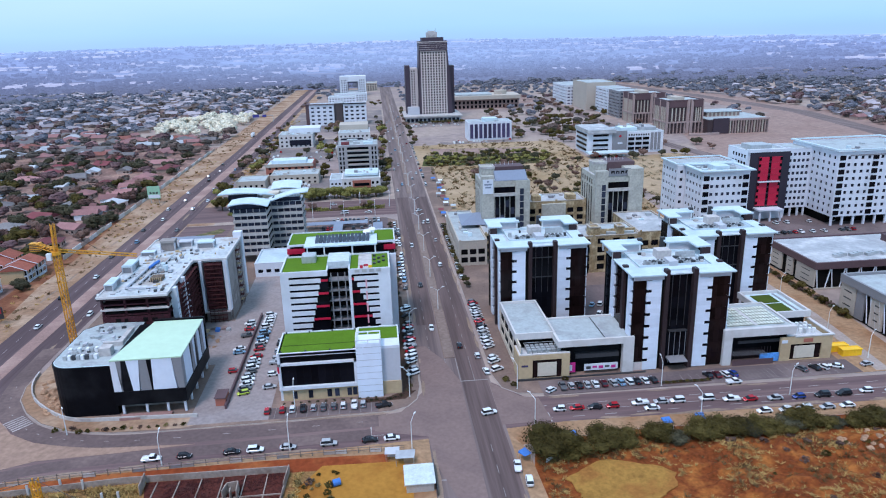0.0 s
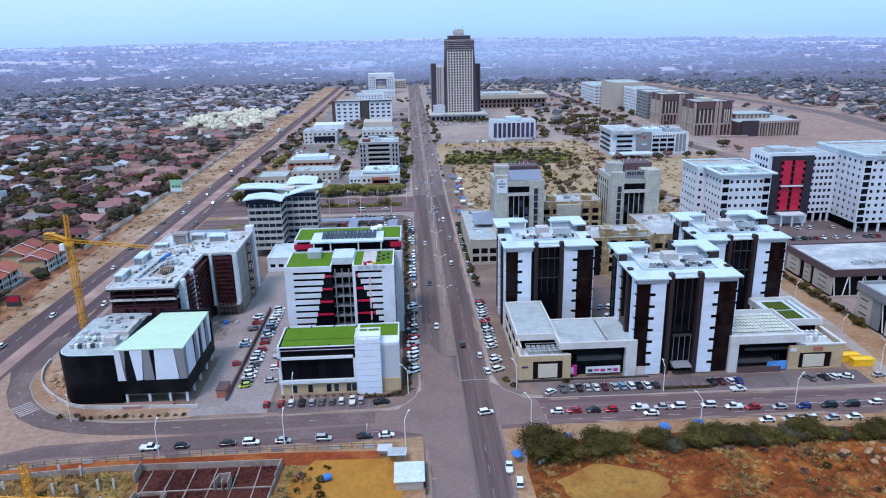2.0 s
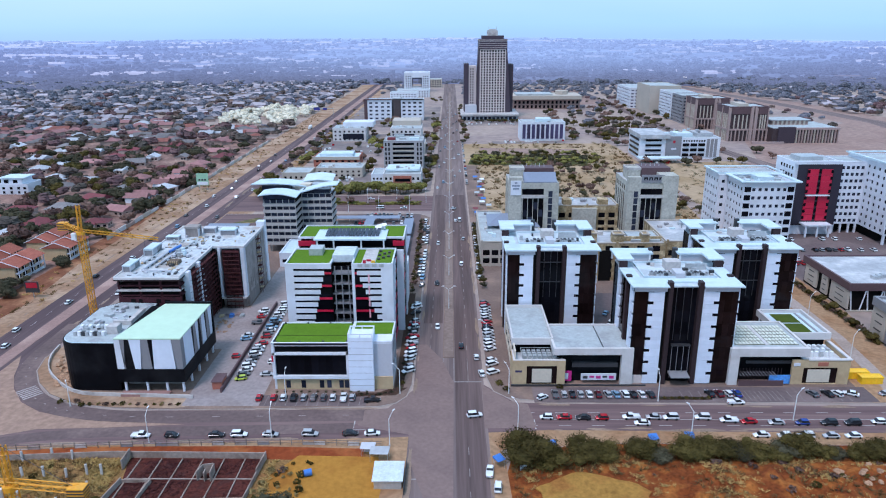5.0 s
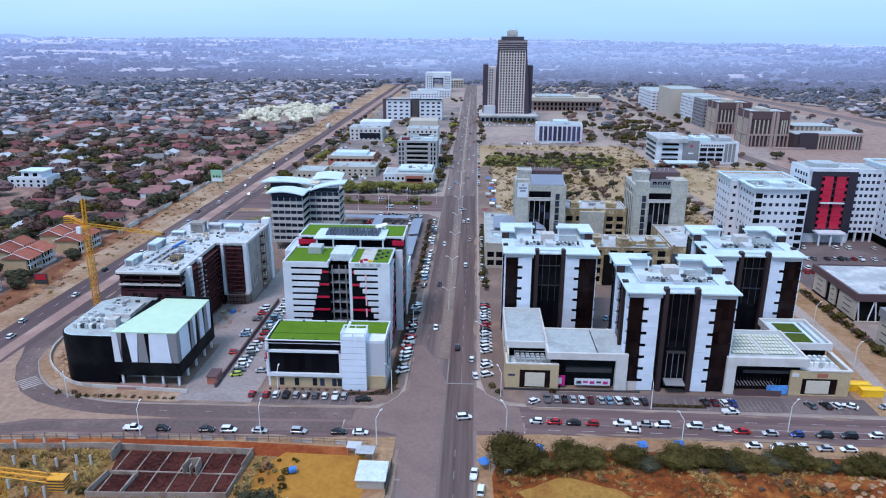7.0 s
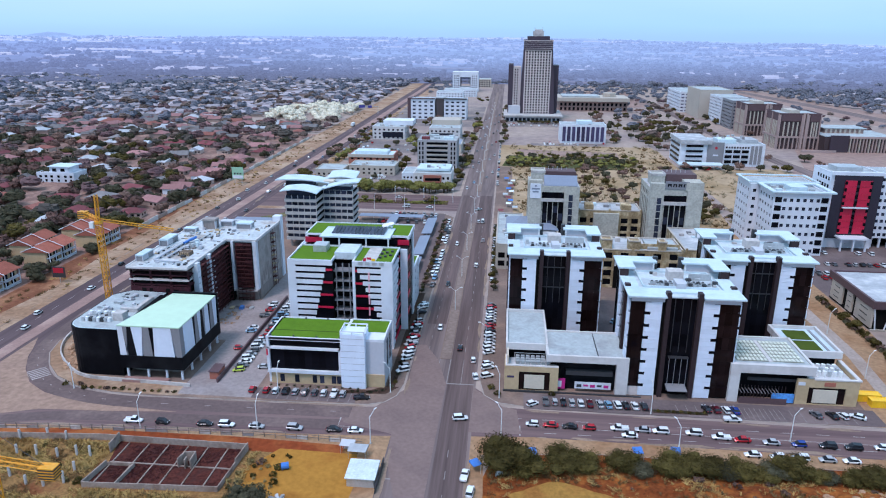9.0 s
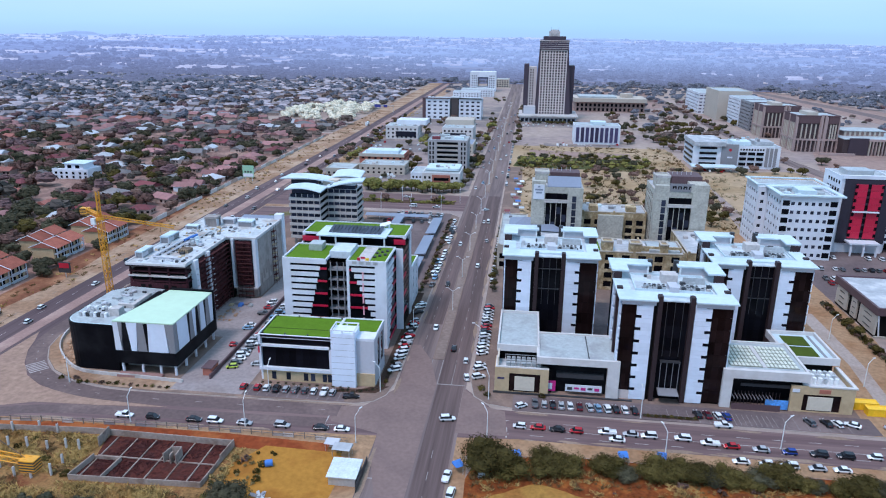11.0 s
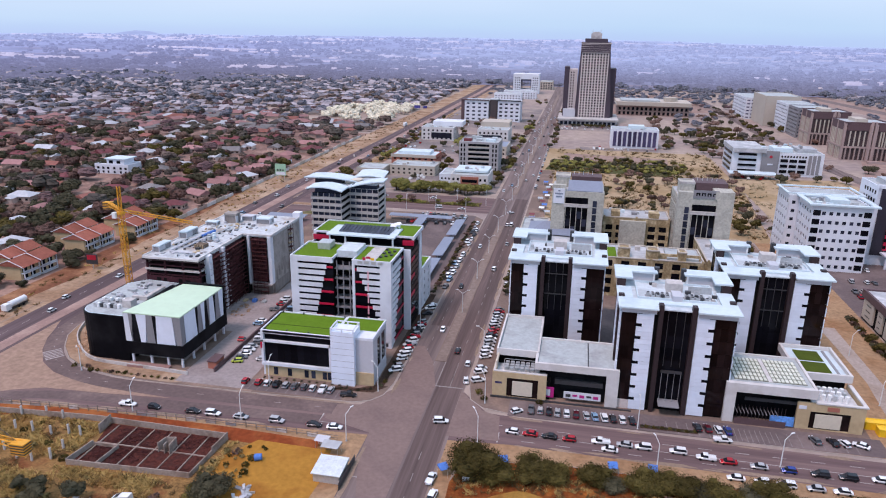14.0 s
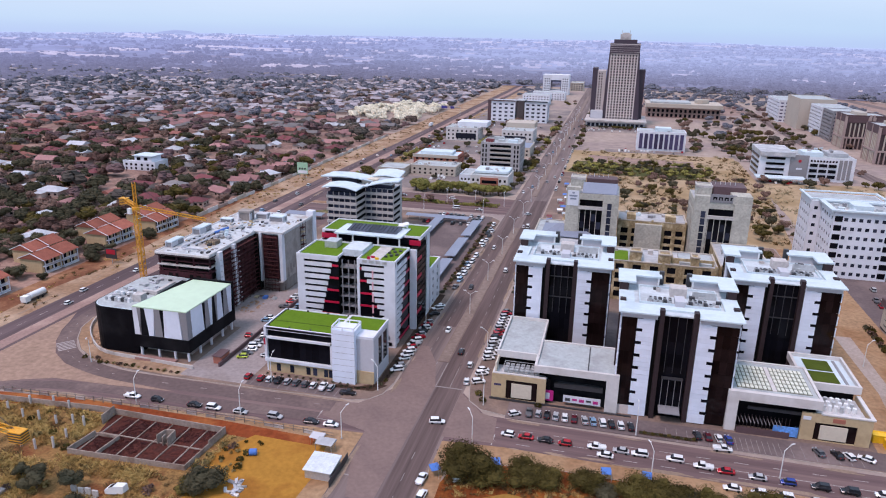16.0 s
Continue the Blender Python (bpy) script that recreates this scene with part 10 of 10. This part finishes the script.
def tower_crane(base, zr, head, jib, counter, label):
    """Mast to the slewing ring at zr, a leaning head, a jib and a counter-jib to the given ends."""
    cx, cy = base
    cr = thing("tower_crane", label, "crane", (cx, cy, 0.1), "tower cranes")
    part("base", M().box(cx - 2.5, cx + 2.5, cy - 2.5, cy + 2.5, 0.0, 1.0), CONCRETE, cr)
    part("mast", lattice((cx, cy, 0.8), (cx, cy, zr), 0.85, int(zr / 2), 0.17), CRANE_Y, cr)
    part("slewing_ring", M().rod((cx, cy, zr), (cx, cy, zr + 1), 1.4, n=12), CRANE_Y, cr)
    part("tower_head", lattice((cx, cy, zr + 1), head, 0.5, 5, 0.14), CRANE_Y, cr)
    part("jib", lattice((cx, cy, zr + 1.4), jib, 0.45, 14, 0.1), CRANE_Y, cr)
    part("counter_jib", lattice((cx, cy, zr + 1.4), counter, 0.6, 6, 0.13), CRANE_Y, cr)
    k = Vector(counter)
    part("counterweight", M().box(k.x - 1.6, k.x + 1.6, k.y - 1.1, k.y + 1.1, k.z - 2.0, k.z + 0.6), CRANE_Y, cr)
    for i in range(4):
        part("black_stripe", M().box(k.x - 1.63, k.x + 1.63, k.y - 1.13, k.y + 1.13, k.z - 1.8 + i * 0.62, k.z - 1.5 + i * 0.62), CHARCOAL, cr)
    part("cab", M().box(cx - 2.4, cx - 0.95, cy - 2.0, cy - 0.6, zr - 1.4, zr + 0.8), STEEL_WHITE, cr, "white driver's cab")
    for p in (Vector(jib) * 0.6 + Vector((cx, cy, zr + 1.4)) * 0.4, k):
        part("stay", M().rod(head, p, 0.06, n=4), CHARCOAL, cr)
    hk = Vector((cx, cy, zr + 1.4)) * 0.2 + Vector(jib) * 0.8
    part("hoist_rope", M().rod(hk, hk - Vector((0, 0, 4)), 0.05, n=4), CHARCOAL, cr)


tower_crane((-105.6, 225), 36.0, (-104.6, 224, 46.5), (-86.0, 240, 30), (-113.4, 229.0, 38.6), "yellow lattice tower crane beside the unfinished offices")
tower_crane((-63.5, 111), 18.6, (-63.5, 111, 28), (-100, 116, 20.5), (-49.6, 109.2, 20.0), "yellow tower crane with striped counterweight above the foundations")
o = thing("site_van", "white van parked among scrub on the building site", "van", (-37, 119.6, 0))
part("body", loft([[(-38.6, 118.2 + dy, 0.4), (-38.6, 120.2 + dy, 0.4), (-38.6, 120.2 + dy, 1.5), (-38.6, 118.2 + dy, 1.5)] for dy in (0,)] + [[(-36.8, 118.6, 0.4), (-36.8, 120.8, 0.4), (-36.8, 120.6, 2.2), (-36.8, 118.8, 2.2)], [(-34.6, 119.2, 0.4), (-34.6, 121.2, 0.4), (-34.6, 121.0, 2.2), (-34.6, 119.4, 2.2)]]), STEEL_WHITE, o)
part("windscreen", M().face((-38.5, 118.5, 1.52), (-38.5, 120.0, 1.52), (-36.9, 120.5, 2.22), (-36.9, 118.9, 2.22)), CAR_GLASS, o)
for i in range(4):
    o = thing("concrete_slab", "pale precast concrete slab standing on edge", "concrete slab", (-46 + i * 1.9, 117.4, 0), "precast slabs")
    part("slab", M().box(-46.8 + i * 1.9, -45.4 + i * 1.9, 117.2, 117.6, 0, 1.9 - 0.3 * (i % 2)), CONCRETE_L, o)
    part("foot", M().box(-46.8 + i * 1.9, -45.4 + i * 1.9, 116.6, 117.2, 0, 0.25), CONCRETE_L, o)
o = thing("leaning_sheet", "pale sheet board leaning by the trees", "board", (37.4, 143.6, 0))
part("board", M().prism([(36.8, 143.2), (38.4, 144.2), (38.3, 144.4), (36.7, 143.4)], 0, 3.0), STEEL_WHITE, o)
part("prop", M().rod((37.6, 144.6, 0), (37.5, 143.9, 2.4), 0.06, n=5), METAL, o)

# ---- billboards and signs ----
bb = thing("billboard", "tall green and white billboard on steel legs", "billboard", (-147, 458, 0))
part("panel", M().box(-151, -143, 457.6, 458, 3.2, 11.4), mat("pale_green_print", (0.3, 0.52, 0.36), 0.6, var=0.1), bb)
part("lower_band", M().box(-150.6, -143.4, 457.5, 457.6, 3.6, 5.8), WHITE, bb)
for i in range(3):
    part("print_bar", M().box(-149.6 + i * 2, -148.4 + i * 2, 457.5, 457.58, 6.4, 7.6), CHARCOAL, bb)
for x in (-149.5, -144.5):
    part("leg", M().rod((x, 458.2, 0), (x, 458.2, 3.4), 0.2), METAL, bb)
bb = thing("billboard", "small red and black billboard on a post", "billboard", (-147, 258, 0))
part("panel", M().box(-150, -144.4, 257.8, 258.1, 2.4, 7.0), CHARCOAL, bb)
part("red_print", M().box(-149.4, -145, 257.7, 257.8, 4.4, 6.6), RED, bb)
part("leg", M().rod((-147.2, 258.2, 0), (-147.2, 258.2, 2.6), 0.18), METAL, bb)
gs = thing("gantry_sign", "blue motorway sign over the highway", "road sign", (-150, 900, 0))
part("panel", M().box(-155, -147, 899.6, 900, 6.4, 10), mat("sign_blue", (0.045, 0.045, 0.24), 0.5), gs)
part("panel", M().box(-143, -138, 899.6, 900, 6.6, 9.6), bpy.data.materials["sign_blue"], gs)
for x in (-161, -130):
    part("post", M().rod((x, 900.2, 0), (x, 900.2, 9), 0.25), METAL, gs)
part("beam", M().box(-161, -130, 900.0, 900.4, 8.2, 8.8), METAL, gs)

# ---- foundations on the building site ----
BLOCKWORK = mat("weathered_blockwork", (0.34, 0.27, 0.23), 0.9, var=0.3, big=0.2, fine=1.4, bump=0.4, col2=(0.22, 0.16, 0.13))
fd = thing("foundation", "block wall foundations filled with red earth", "building site", (-42, 140, 0))
part("infill", M().prism([(-58.4, 130.2), (-27, 131.6), (-26.4, 148), (-60, 148.4), (-57.6, 138.6)], 0.02, 0.12), mat("dark_red_fill", (0.085, 0.024, 0.018), 0.95, var=0.6, big=0.35, fine=1.4, bump=0.9, col2=(0.05, 0.018, 0.015)), fd)


def block_wall(x0, y0, x1, y1, h):
    d = Vector((x1 - x0, y1 - y0, 0))
    nrm = Vector((-d.y, d.x, 0)).normalized() * 0.12
    a, b = Vector((x0, y0, 0)), Vector((x1, y1, 0))
    part("block_wall", M().prism([(a - nrm)[:2], (b - nrm)[:2], (b + nrm)[:2], (a + nrm)[:2]], 0.0, h), BLOCKWORK, fd)


for w in ((-58.7, 129.8, -26.8, 131.2, 1.5), (-26.8, 131.2, -26.3, 141.0, 1.4), (-26.3, 141.0, -25.8, 148.2, 2.2), (-64.2, 148.8, -25.8, 148.2, 1.8), (-58.7, 129.8, -57.6, 138.4, 1.6), (-57.6, 138.4, -50.6, 138.6, 1.0), (-50.6, 138.6, -51.2, 130.4, 1.2), (-59.6, 143.4, -59.8, 148.6, 2.8), (-39.9, 139.1, -39.3, 142.0, 2.7), (-39.3, 142.0, -36.8, 142.5, 2.7), (-36.8, 142.5, -36.6, 138.8, 2.7), (-38.2, 140.6, -38.1, 138.9, 2.5), (-100, 146.4, -64.2, 148.8, 1.8)):
    block_wall(*w)
for i in range(6):
    part("ground_beam", M().box(-57 + i * 5.2, -56.76 + i * 5.2, 131.2, 147.8, 0.0, 0.4), BLOCKWORK, fd)
part("ground_beam", M().box(-57.4, -26.6, 139.5, 139.76, 0.0, 0.41), BLOCKWORK, fd)
scatter("foundation_debris", 1500, 44, (-57, -27, 131.6, 147.6), lambda x, y: True, RUST, "rusty bars and broken earth between the foundations", 0.3, 0.7)
for i, (x, y) in enumerate(((-89.6, 143), (-82.2, 140.5), (-77, 140.5), (-71.6, 140.5), (-67.3, 141.7), (-63.5, 141.3), (-72.1, 129.4), (-67.8, 129.3), (-63.8, 130.9), (-64.1, 135.6), (-86, 147), (-79, 148), (-74, 148), (-84, 131), (-92, 133), (-78, 132))):
    o = thing("concrete_post", "pale bare concrete post on the building site", "post", (x, y, 0), "concrete posts")
    part("shaft", M().box(x - 0.22, x + 0.22, y - 0.22, y + 0.22, 0, 2.6 + 0.3 * (i % 3)), CONCRETE_L, o)
    part("starter_bar", M().rod((x, y, 2.6), (x, y, 3.5), 0.04, n=4), RUST, o)

# ---- roadside fence, huts and stalls ----
FENCE_GREY = mat("weathered_fence_timber", (0.2, 0.165, 0.145), 0.9, var=0.35, big=0.4, fine=1.6)
fn = thing("site_fence", "grey panel fence with posts along the building site", "fence", (-50, 154, 0))
for i in range(36):
    x = -102 + i * 2.9
    y = 151.0 + 3.3 * math.sin((x + 102) / 104 * 2.0) - (0.02 * max(0, x + 20))
    part("fence_post", M().box(x - 0.08, x + 0.08, y - 0.08, y + 0.08, 0, 1.6 + 0.5 * ((i * 7) % 5) / 4), FENCE_GREY, fn)
    x2 = x + 2.9
    y2 = 151.0 + 3.3 * math.sin((x2 + 102) / 104 * 2.0) - (0.02 * max(0, x2 + 20))
    if i % 4 == 1 or i % 7 == 2:
        part("fence_panel", M().prism([(x, y - 0.03), (x2, y2 - 0.03), (x2, y2 + 0.03), (x, y + 0.03)], 0.1, 1.0 + 0.2 * (i % 3 == 0)), (CONCRETE_L, GREY_PANEL, CONCRETE)[i % 3], fn)
    part("fence_rail", M().prism([(x, y - 0.06), (x2, y2 - 0.06), (x2, y2 + 0.02), (x, y - 0.0)], 0.75, 0.9), FENCE_GREY, fn)
    part("fence_rail", M().prism([(x, y - 0.06), (x2, y2 - 0.06), (x2, y2 + 0.02), (x, y - 0.0)], 1.5, 1.62), FENCE_GREY, fn)
ht = thing("site_hut", "low hut with pale corrugated sheet roof", "hut", (5.4, 139.6, 0))
part("wall", M().box(2.2, 8.6, 136.2, 142.6, 0, 2.3), METAL, ht)
part("roof", M().prism([(1.8, 135.8), (9.0, 135.8), (9.0, 143), (1.8, 143)], 2.3, 0, [2.5, 2.5, 3.0, 3.0]), mat("pale_corrugated_sheet", (0.6, 0.64, 0.66), 0.5, metal=0.2, var=0.2, big=0.4, fine=2.0), ht)
part("side_fence", M().box(9.2, 9.35, 134, 146, 0, 1.9), CHARCOAL, ht)
ht = thing("market_stall", "small stall with grey canvas roofs", "stall", (1.8, 149, 0))
part("canopy", M().prism([(0.0, 146.8), (4.6, 146.6), (5.0, 149.4), (0.2, 149.6)], 2.3, 0, [2.3, 2.4, 2.9, 2.8]), GREY_ROOF, ht)
part("canopy", M().prism([(-2.6, 149.2), (1.0, 148.8), (1.2, 151.4), (-2.4, 151.6)], 2.2, 0, [2.2, 2.3, 2.7, 2.6]), LIGHT_PANEL, ht)
for x, y in ((0.2, 147), (4.5, 146.8), (4.7, 149.2), (-2.3, 149.4), (-2.2, 151.3), (0.9, 151.2)):
    part("post", M().rod((x, y, 0), (x, y, 2.3), 0.06, n=5), METAL, ht)
for x, y, a in ((45.5, 151.6, 0.2), (31.8, 145.4, 0.6), (71.8, 154.6, 0.1), (81.2, 155.4, -0.1)):
    o = thing("market_stall", "roadside stall under a blue tarpaulin", "stall", (x, y, 0), "tarpaulin stalls")
    c, s = math.cos(a) * 1.15, math.sin(a) * 1.15
    part("tarpaulin", M().prism([(x - c + s, y - s - c), (x + c + s, y + s - c), (x + c - s, y + s + c), (x - c - s, y - s + c)], 2.0, 0, [2.0, 2.1, 2.6, 2.5]), BLUE_TARP, o)
    for i in range(4):
        px, py = x + (1.3 if i % 2 else -1.3), y + (1.3 if i > 1 else -1.3)
        part("post", M().rod((px, py, 0), (px, py, 2.1), 0.05, n=5), METAL, o)
o = thing("water_tank", "blue plastic barrel lying on dry earth", "barrel", (-14, 141, 0))
part("barrel", M().rod((-14.9, 141, 0.9), (-13.2, 141.6, 0.95), 0.85, n=12), BLUE_TARP, o)
part("lid", M().rod((-14.95, 141, 0.9), (-15.1, 140.9, 0.9), 0.6, n=12), CHARCOAL, o)
for x, y in ((143.2, 190.5), (145.5, 187.2)):
    o = thing("skip_container", "yellow steel skip standing on sandy ground", "skip", (x, y, 0.15), "yellow skips")
    part("tub", M().prism([(x - 3.2, y - 1.2), (x + 3.2, y - 1.2), (x + 3.2, y + 1.2), (x - 3.2, y + 1.2)], 0.15, 2.3), YELLOW, o)
    part("rim", M().ring(x - 3.35, x + 3.35, y - 1.35, y + 1.35, 2.2, 2.45, 0.25), YELLOW, o)
    for i in range(5):
        part("rib", M().box(x - 3.0 + i * 1.4, x - 2.8 + i * 1.4, y - 1.32, y - 1.2, 0.2, 2.2), YELLOW, o)
rnd = random.Random(9)


def rock(x, y, s, z, material, grp, lab):
    m = M()
    n = 6
    for zz, rr in ((0, 0.9), (0.45, 1.05), (0.85, 0.55)):
        for i in range(n):
            a = 6.283 * i / n
            k = rr * rnd.uniform(0.75, 1.2)
            m.v.append((x + s * k * math.cos(a), y + s * k * math.sin(a), z - 0.1 + s * zz * rnd.uniform(0.85, 1.1)))
    for j in range(2):
        m.f += [(j * n + i, j * n + (i + 1) % n, (j + 1) * n + (i + 1) % n, (j + 1) * n + i) for i in range(n)]
    m.f += [tuple(range(2 * n, 3 * n)), tuple(reversed(range(n)))]
    solo("boulder", m, material, lab, "rock", group=grp)


BOULDER = mat("sandstone_boulder", (0.37, 0.225, 0.14), 0.9, var=0.3, big=0.4, fine=1.6, bump=0.5, rand=0.2)
for i in range(34):
    bx, by = rnd.uniform(112, 132), rnd.uniform(138, 146)
    rock(bx, by, rnd.uniform(0.35, 1.0), lot_height(bx, by), BOULDER, "boulder heap", "pale sandstone boulder heaped on red earth")
for i in range(64):
    a = rnd.uniform(-1.1, 0.8)
    rock(-101.2 + 6 * max(0, a) + 4.2 * min(0, a) + rnd.uniform(-2.0, 3.4), 194 - 12 * a + rnd.uniform(-1.5, 1.5), rnd.uniform(0.4, 1.15), 0.14, BOULDER, "rubble heap", "broken rubble stone beside the black hall")
for i in range(26):
    rock(-62.5 + rnd.uniform(-3.6, 3.4), 229 + rnd.uniform(-6, 6), rnd.uniform(0.25, 0.7), 0.17, bpy.data.materials["rusty_verge_earth"], "site rubble", "broken earth and brick on the concrete yard")
for i in range(5):
    o = thing("board_stack", "stack of rough boards on the concrete yard", "building material", (-65 + i * 1.9, 238 + (i % 2) * 2, 0.18), "site goods")
    part("boards", M().box(-66 + i * 1.9, -64.6 + i * 1.9, 237.2 + (i % 2) * 2, 239.4 + (i % 2) * 2, 0.18, 0.7 + 0.25 * (i % 3)), (TAN_WALL, RAW_CONCRETE, BLUE_TARP, BROWN, METAL)[i], o)
    part("bearer", M().box(-66.2 + i * 1.9, -64.4 + i * 1.9, 238.1 + (i % 2) * 2, 238.4 + (i % 2) * 2, 0.17, 0.26), BARK, o)
o = thing("low_wall", "curved low concrete wall before the black hall", "wall", (-80, 177, 0.14))
bend = glide([(-112.0, 212), (-110.6, 204), (-105.6, 194), (-96, 184.4), (-88.2, 180.0), (-78, 178.9), (-70.3, 178.6), (-54.6, 177.6)], 3)
for p, q in zip(bend, bend[1:]):
    n = Vector((p.y - q.y, q.x - p.x)).normalized() * 0.4
    part("wall_segment", M().prism([(p.x, p.y), (q.x, q.y), (q.x + n.x, q.y + n.y), (p.x + n.x, p.y + n.y)], 0.1, 1.2), CONCRETE_L, o)
o = thing("scrap_heap", "heap of pale sheet scrap on dry grass", "scrap", (-11, 128, 0))
for i in range(16):
    x, y = -11 + rnd.uniform(-2.4, 2.0), 128 + rnd.uniform(-2.2, 2.0)
    a = rnd.uniform(0, 3.1)
    c, s = math.cos(a), math.sin(a)
    part("sheet", M().prism([(x, y), (x + 2 * c, y + 2 * s), (x + 2 * c - 0.7 * s, y + 2 * s + 0.7 * c), (x - 0.7 * s, y + 0.7 * c)], 0.05, 0, [0.2 + 0.6 * rnd.random() for _ in range(4)]), (METAL, GREY_PANEL, LIGHT_PANEL)[i % 3], o)
o = thing("yard_wall", "dark red brick wall dividing the parking lot", "wall", (-47.4, 190, 0.17))
part("wall_run", M().box(-47.7, -47.2, 181, 250, 0.17, 1.6), DKBROWN, o)
part("gate_house", M().box(-50.6, -47.8, 183, 188, 0.17, 2.6), REDWALL, o)
part("gate_roof", M().box(-50.9, -47.6, 182.7, 188.3, 2.6, 2.8), DKBROWN, o)

# ---- roadside market ----
rnd = random.Random(41)
for i in range(14):
    x, y = rnd.uniform(33, 44), 378 + i * 8.5
    mt, w = ((STEEL_WHITE, "white"), (BLUE_TARP, "blue"), (ROOF_MAROON, "dark red"), (METAL, "grey"))[i % 4]
    o = thing("market_stall", "small roadside market stall with %s canopy" % w, "stall", (x, y, 0.05), "roadside market stalls")
    part("canopy", M().prism([(x - 1.6, y - 1.5), (x + 1.6, y - 1.5), (x + 1.6, y + 1.5), (x - 1.6, y + 1.5)], 2.2, 0, [2.2, 2.2, 2.7, 2.7]), mt, o)
    part("table", M().box(x - 1.3, x + 1.3, y - 0.6, y + 0.6, 0.7, 0.8), BROWN, o)
    for dx in (-1.4, 1.4):
        for dy in (-1.3, 1.3):
            part("post", M().rod((x + dx, y + dy, 0.05), (x + dx, y + dy, 2.3), 0.05, n=5), METAL, o)

zb = M()
for i in range(6):
    px, py = -108.6 + i * 0.9, 181.6 - i * 0.85
    zb.prism([(px, py), (px + 0.45, py - 0.4), (px + 4.0, py + 3.7), (px + 3.55, py + 4.1)], 0.07, 0.076)
solo("slip_lane_crossing", zb, WORN_PAINT, "worn white crossing stripes on the slip lane", "road marking", "structure")
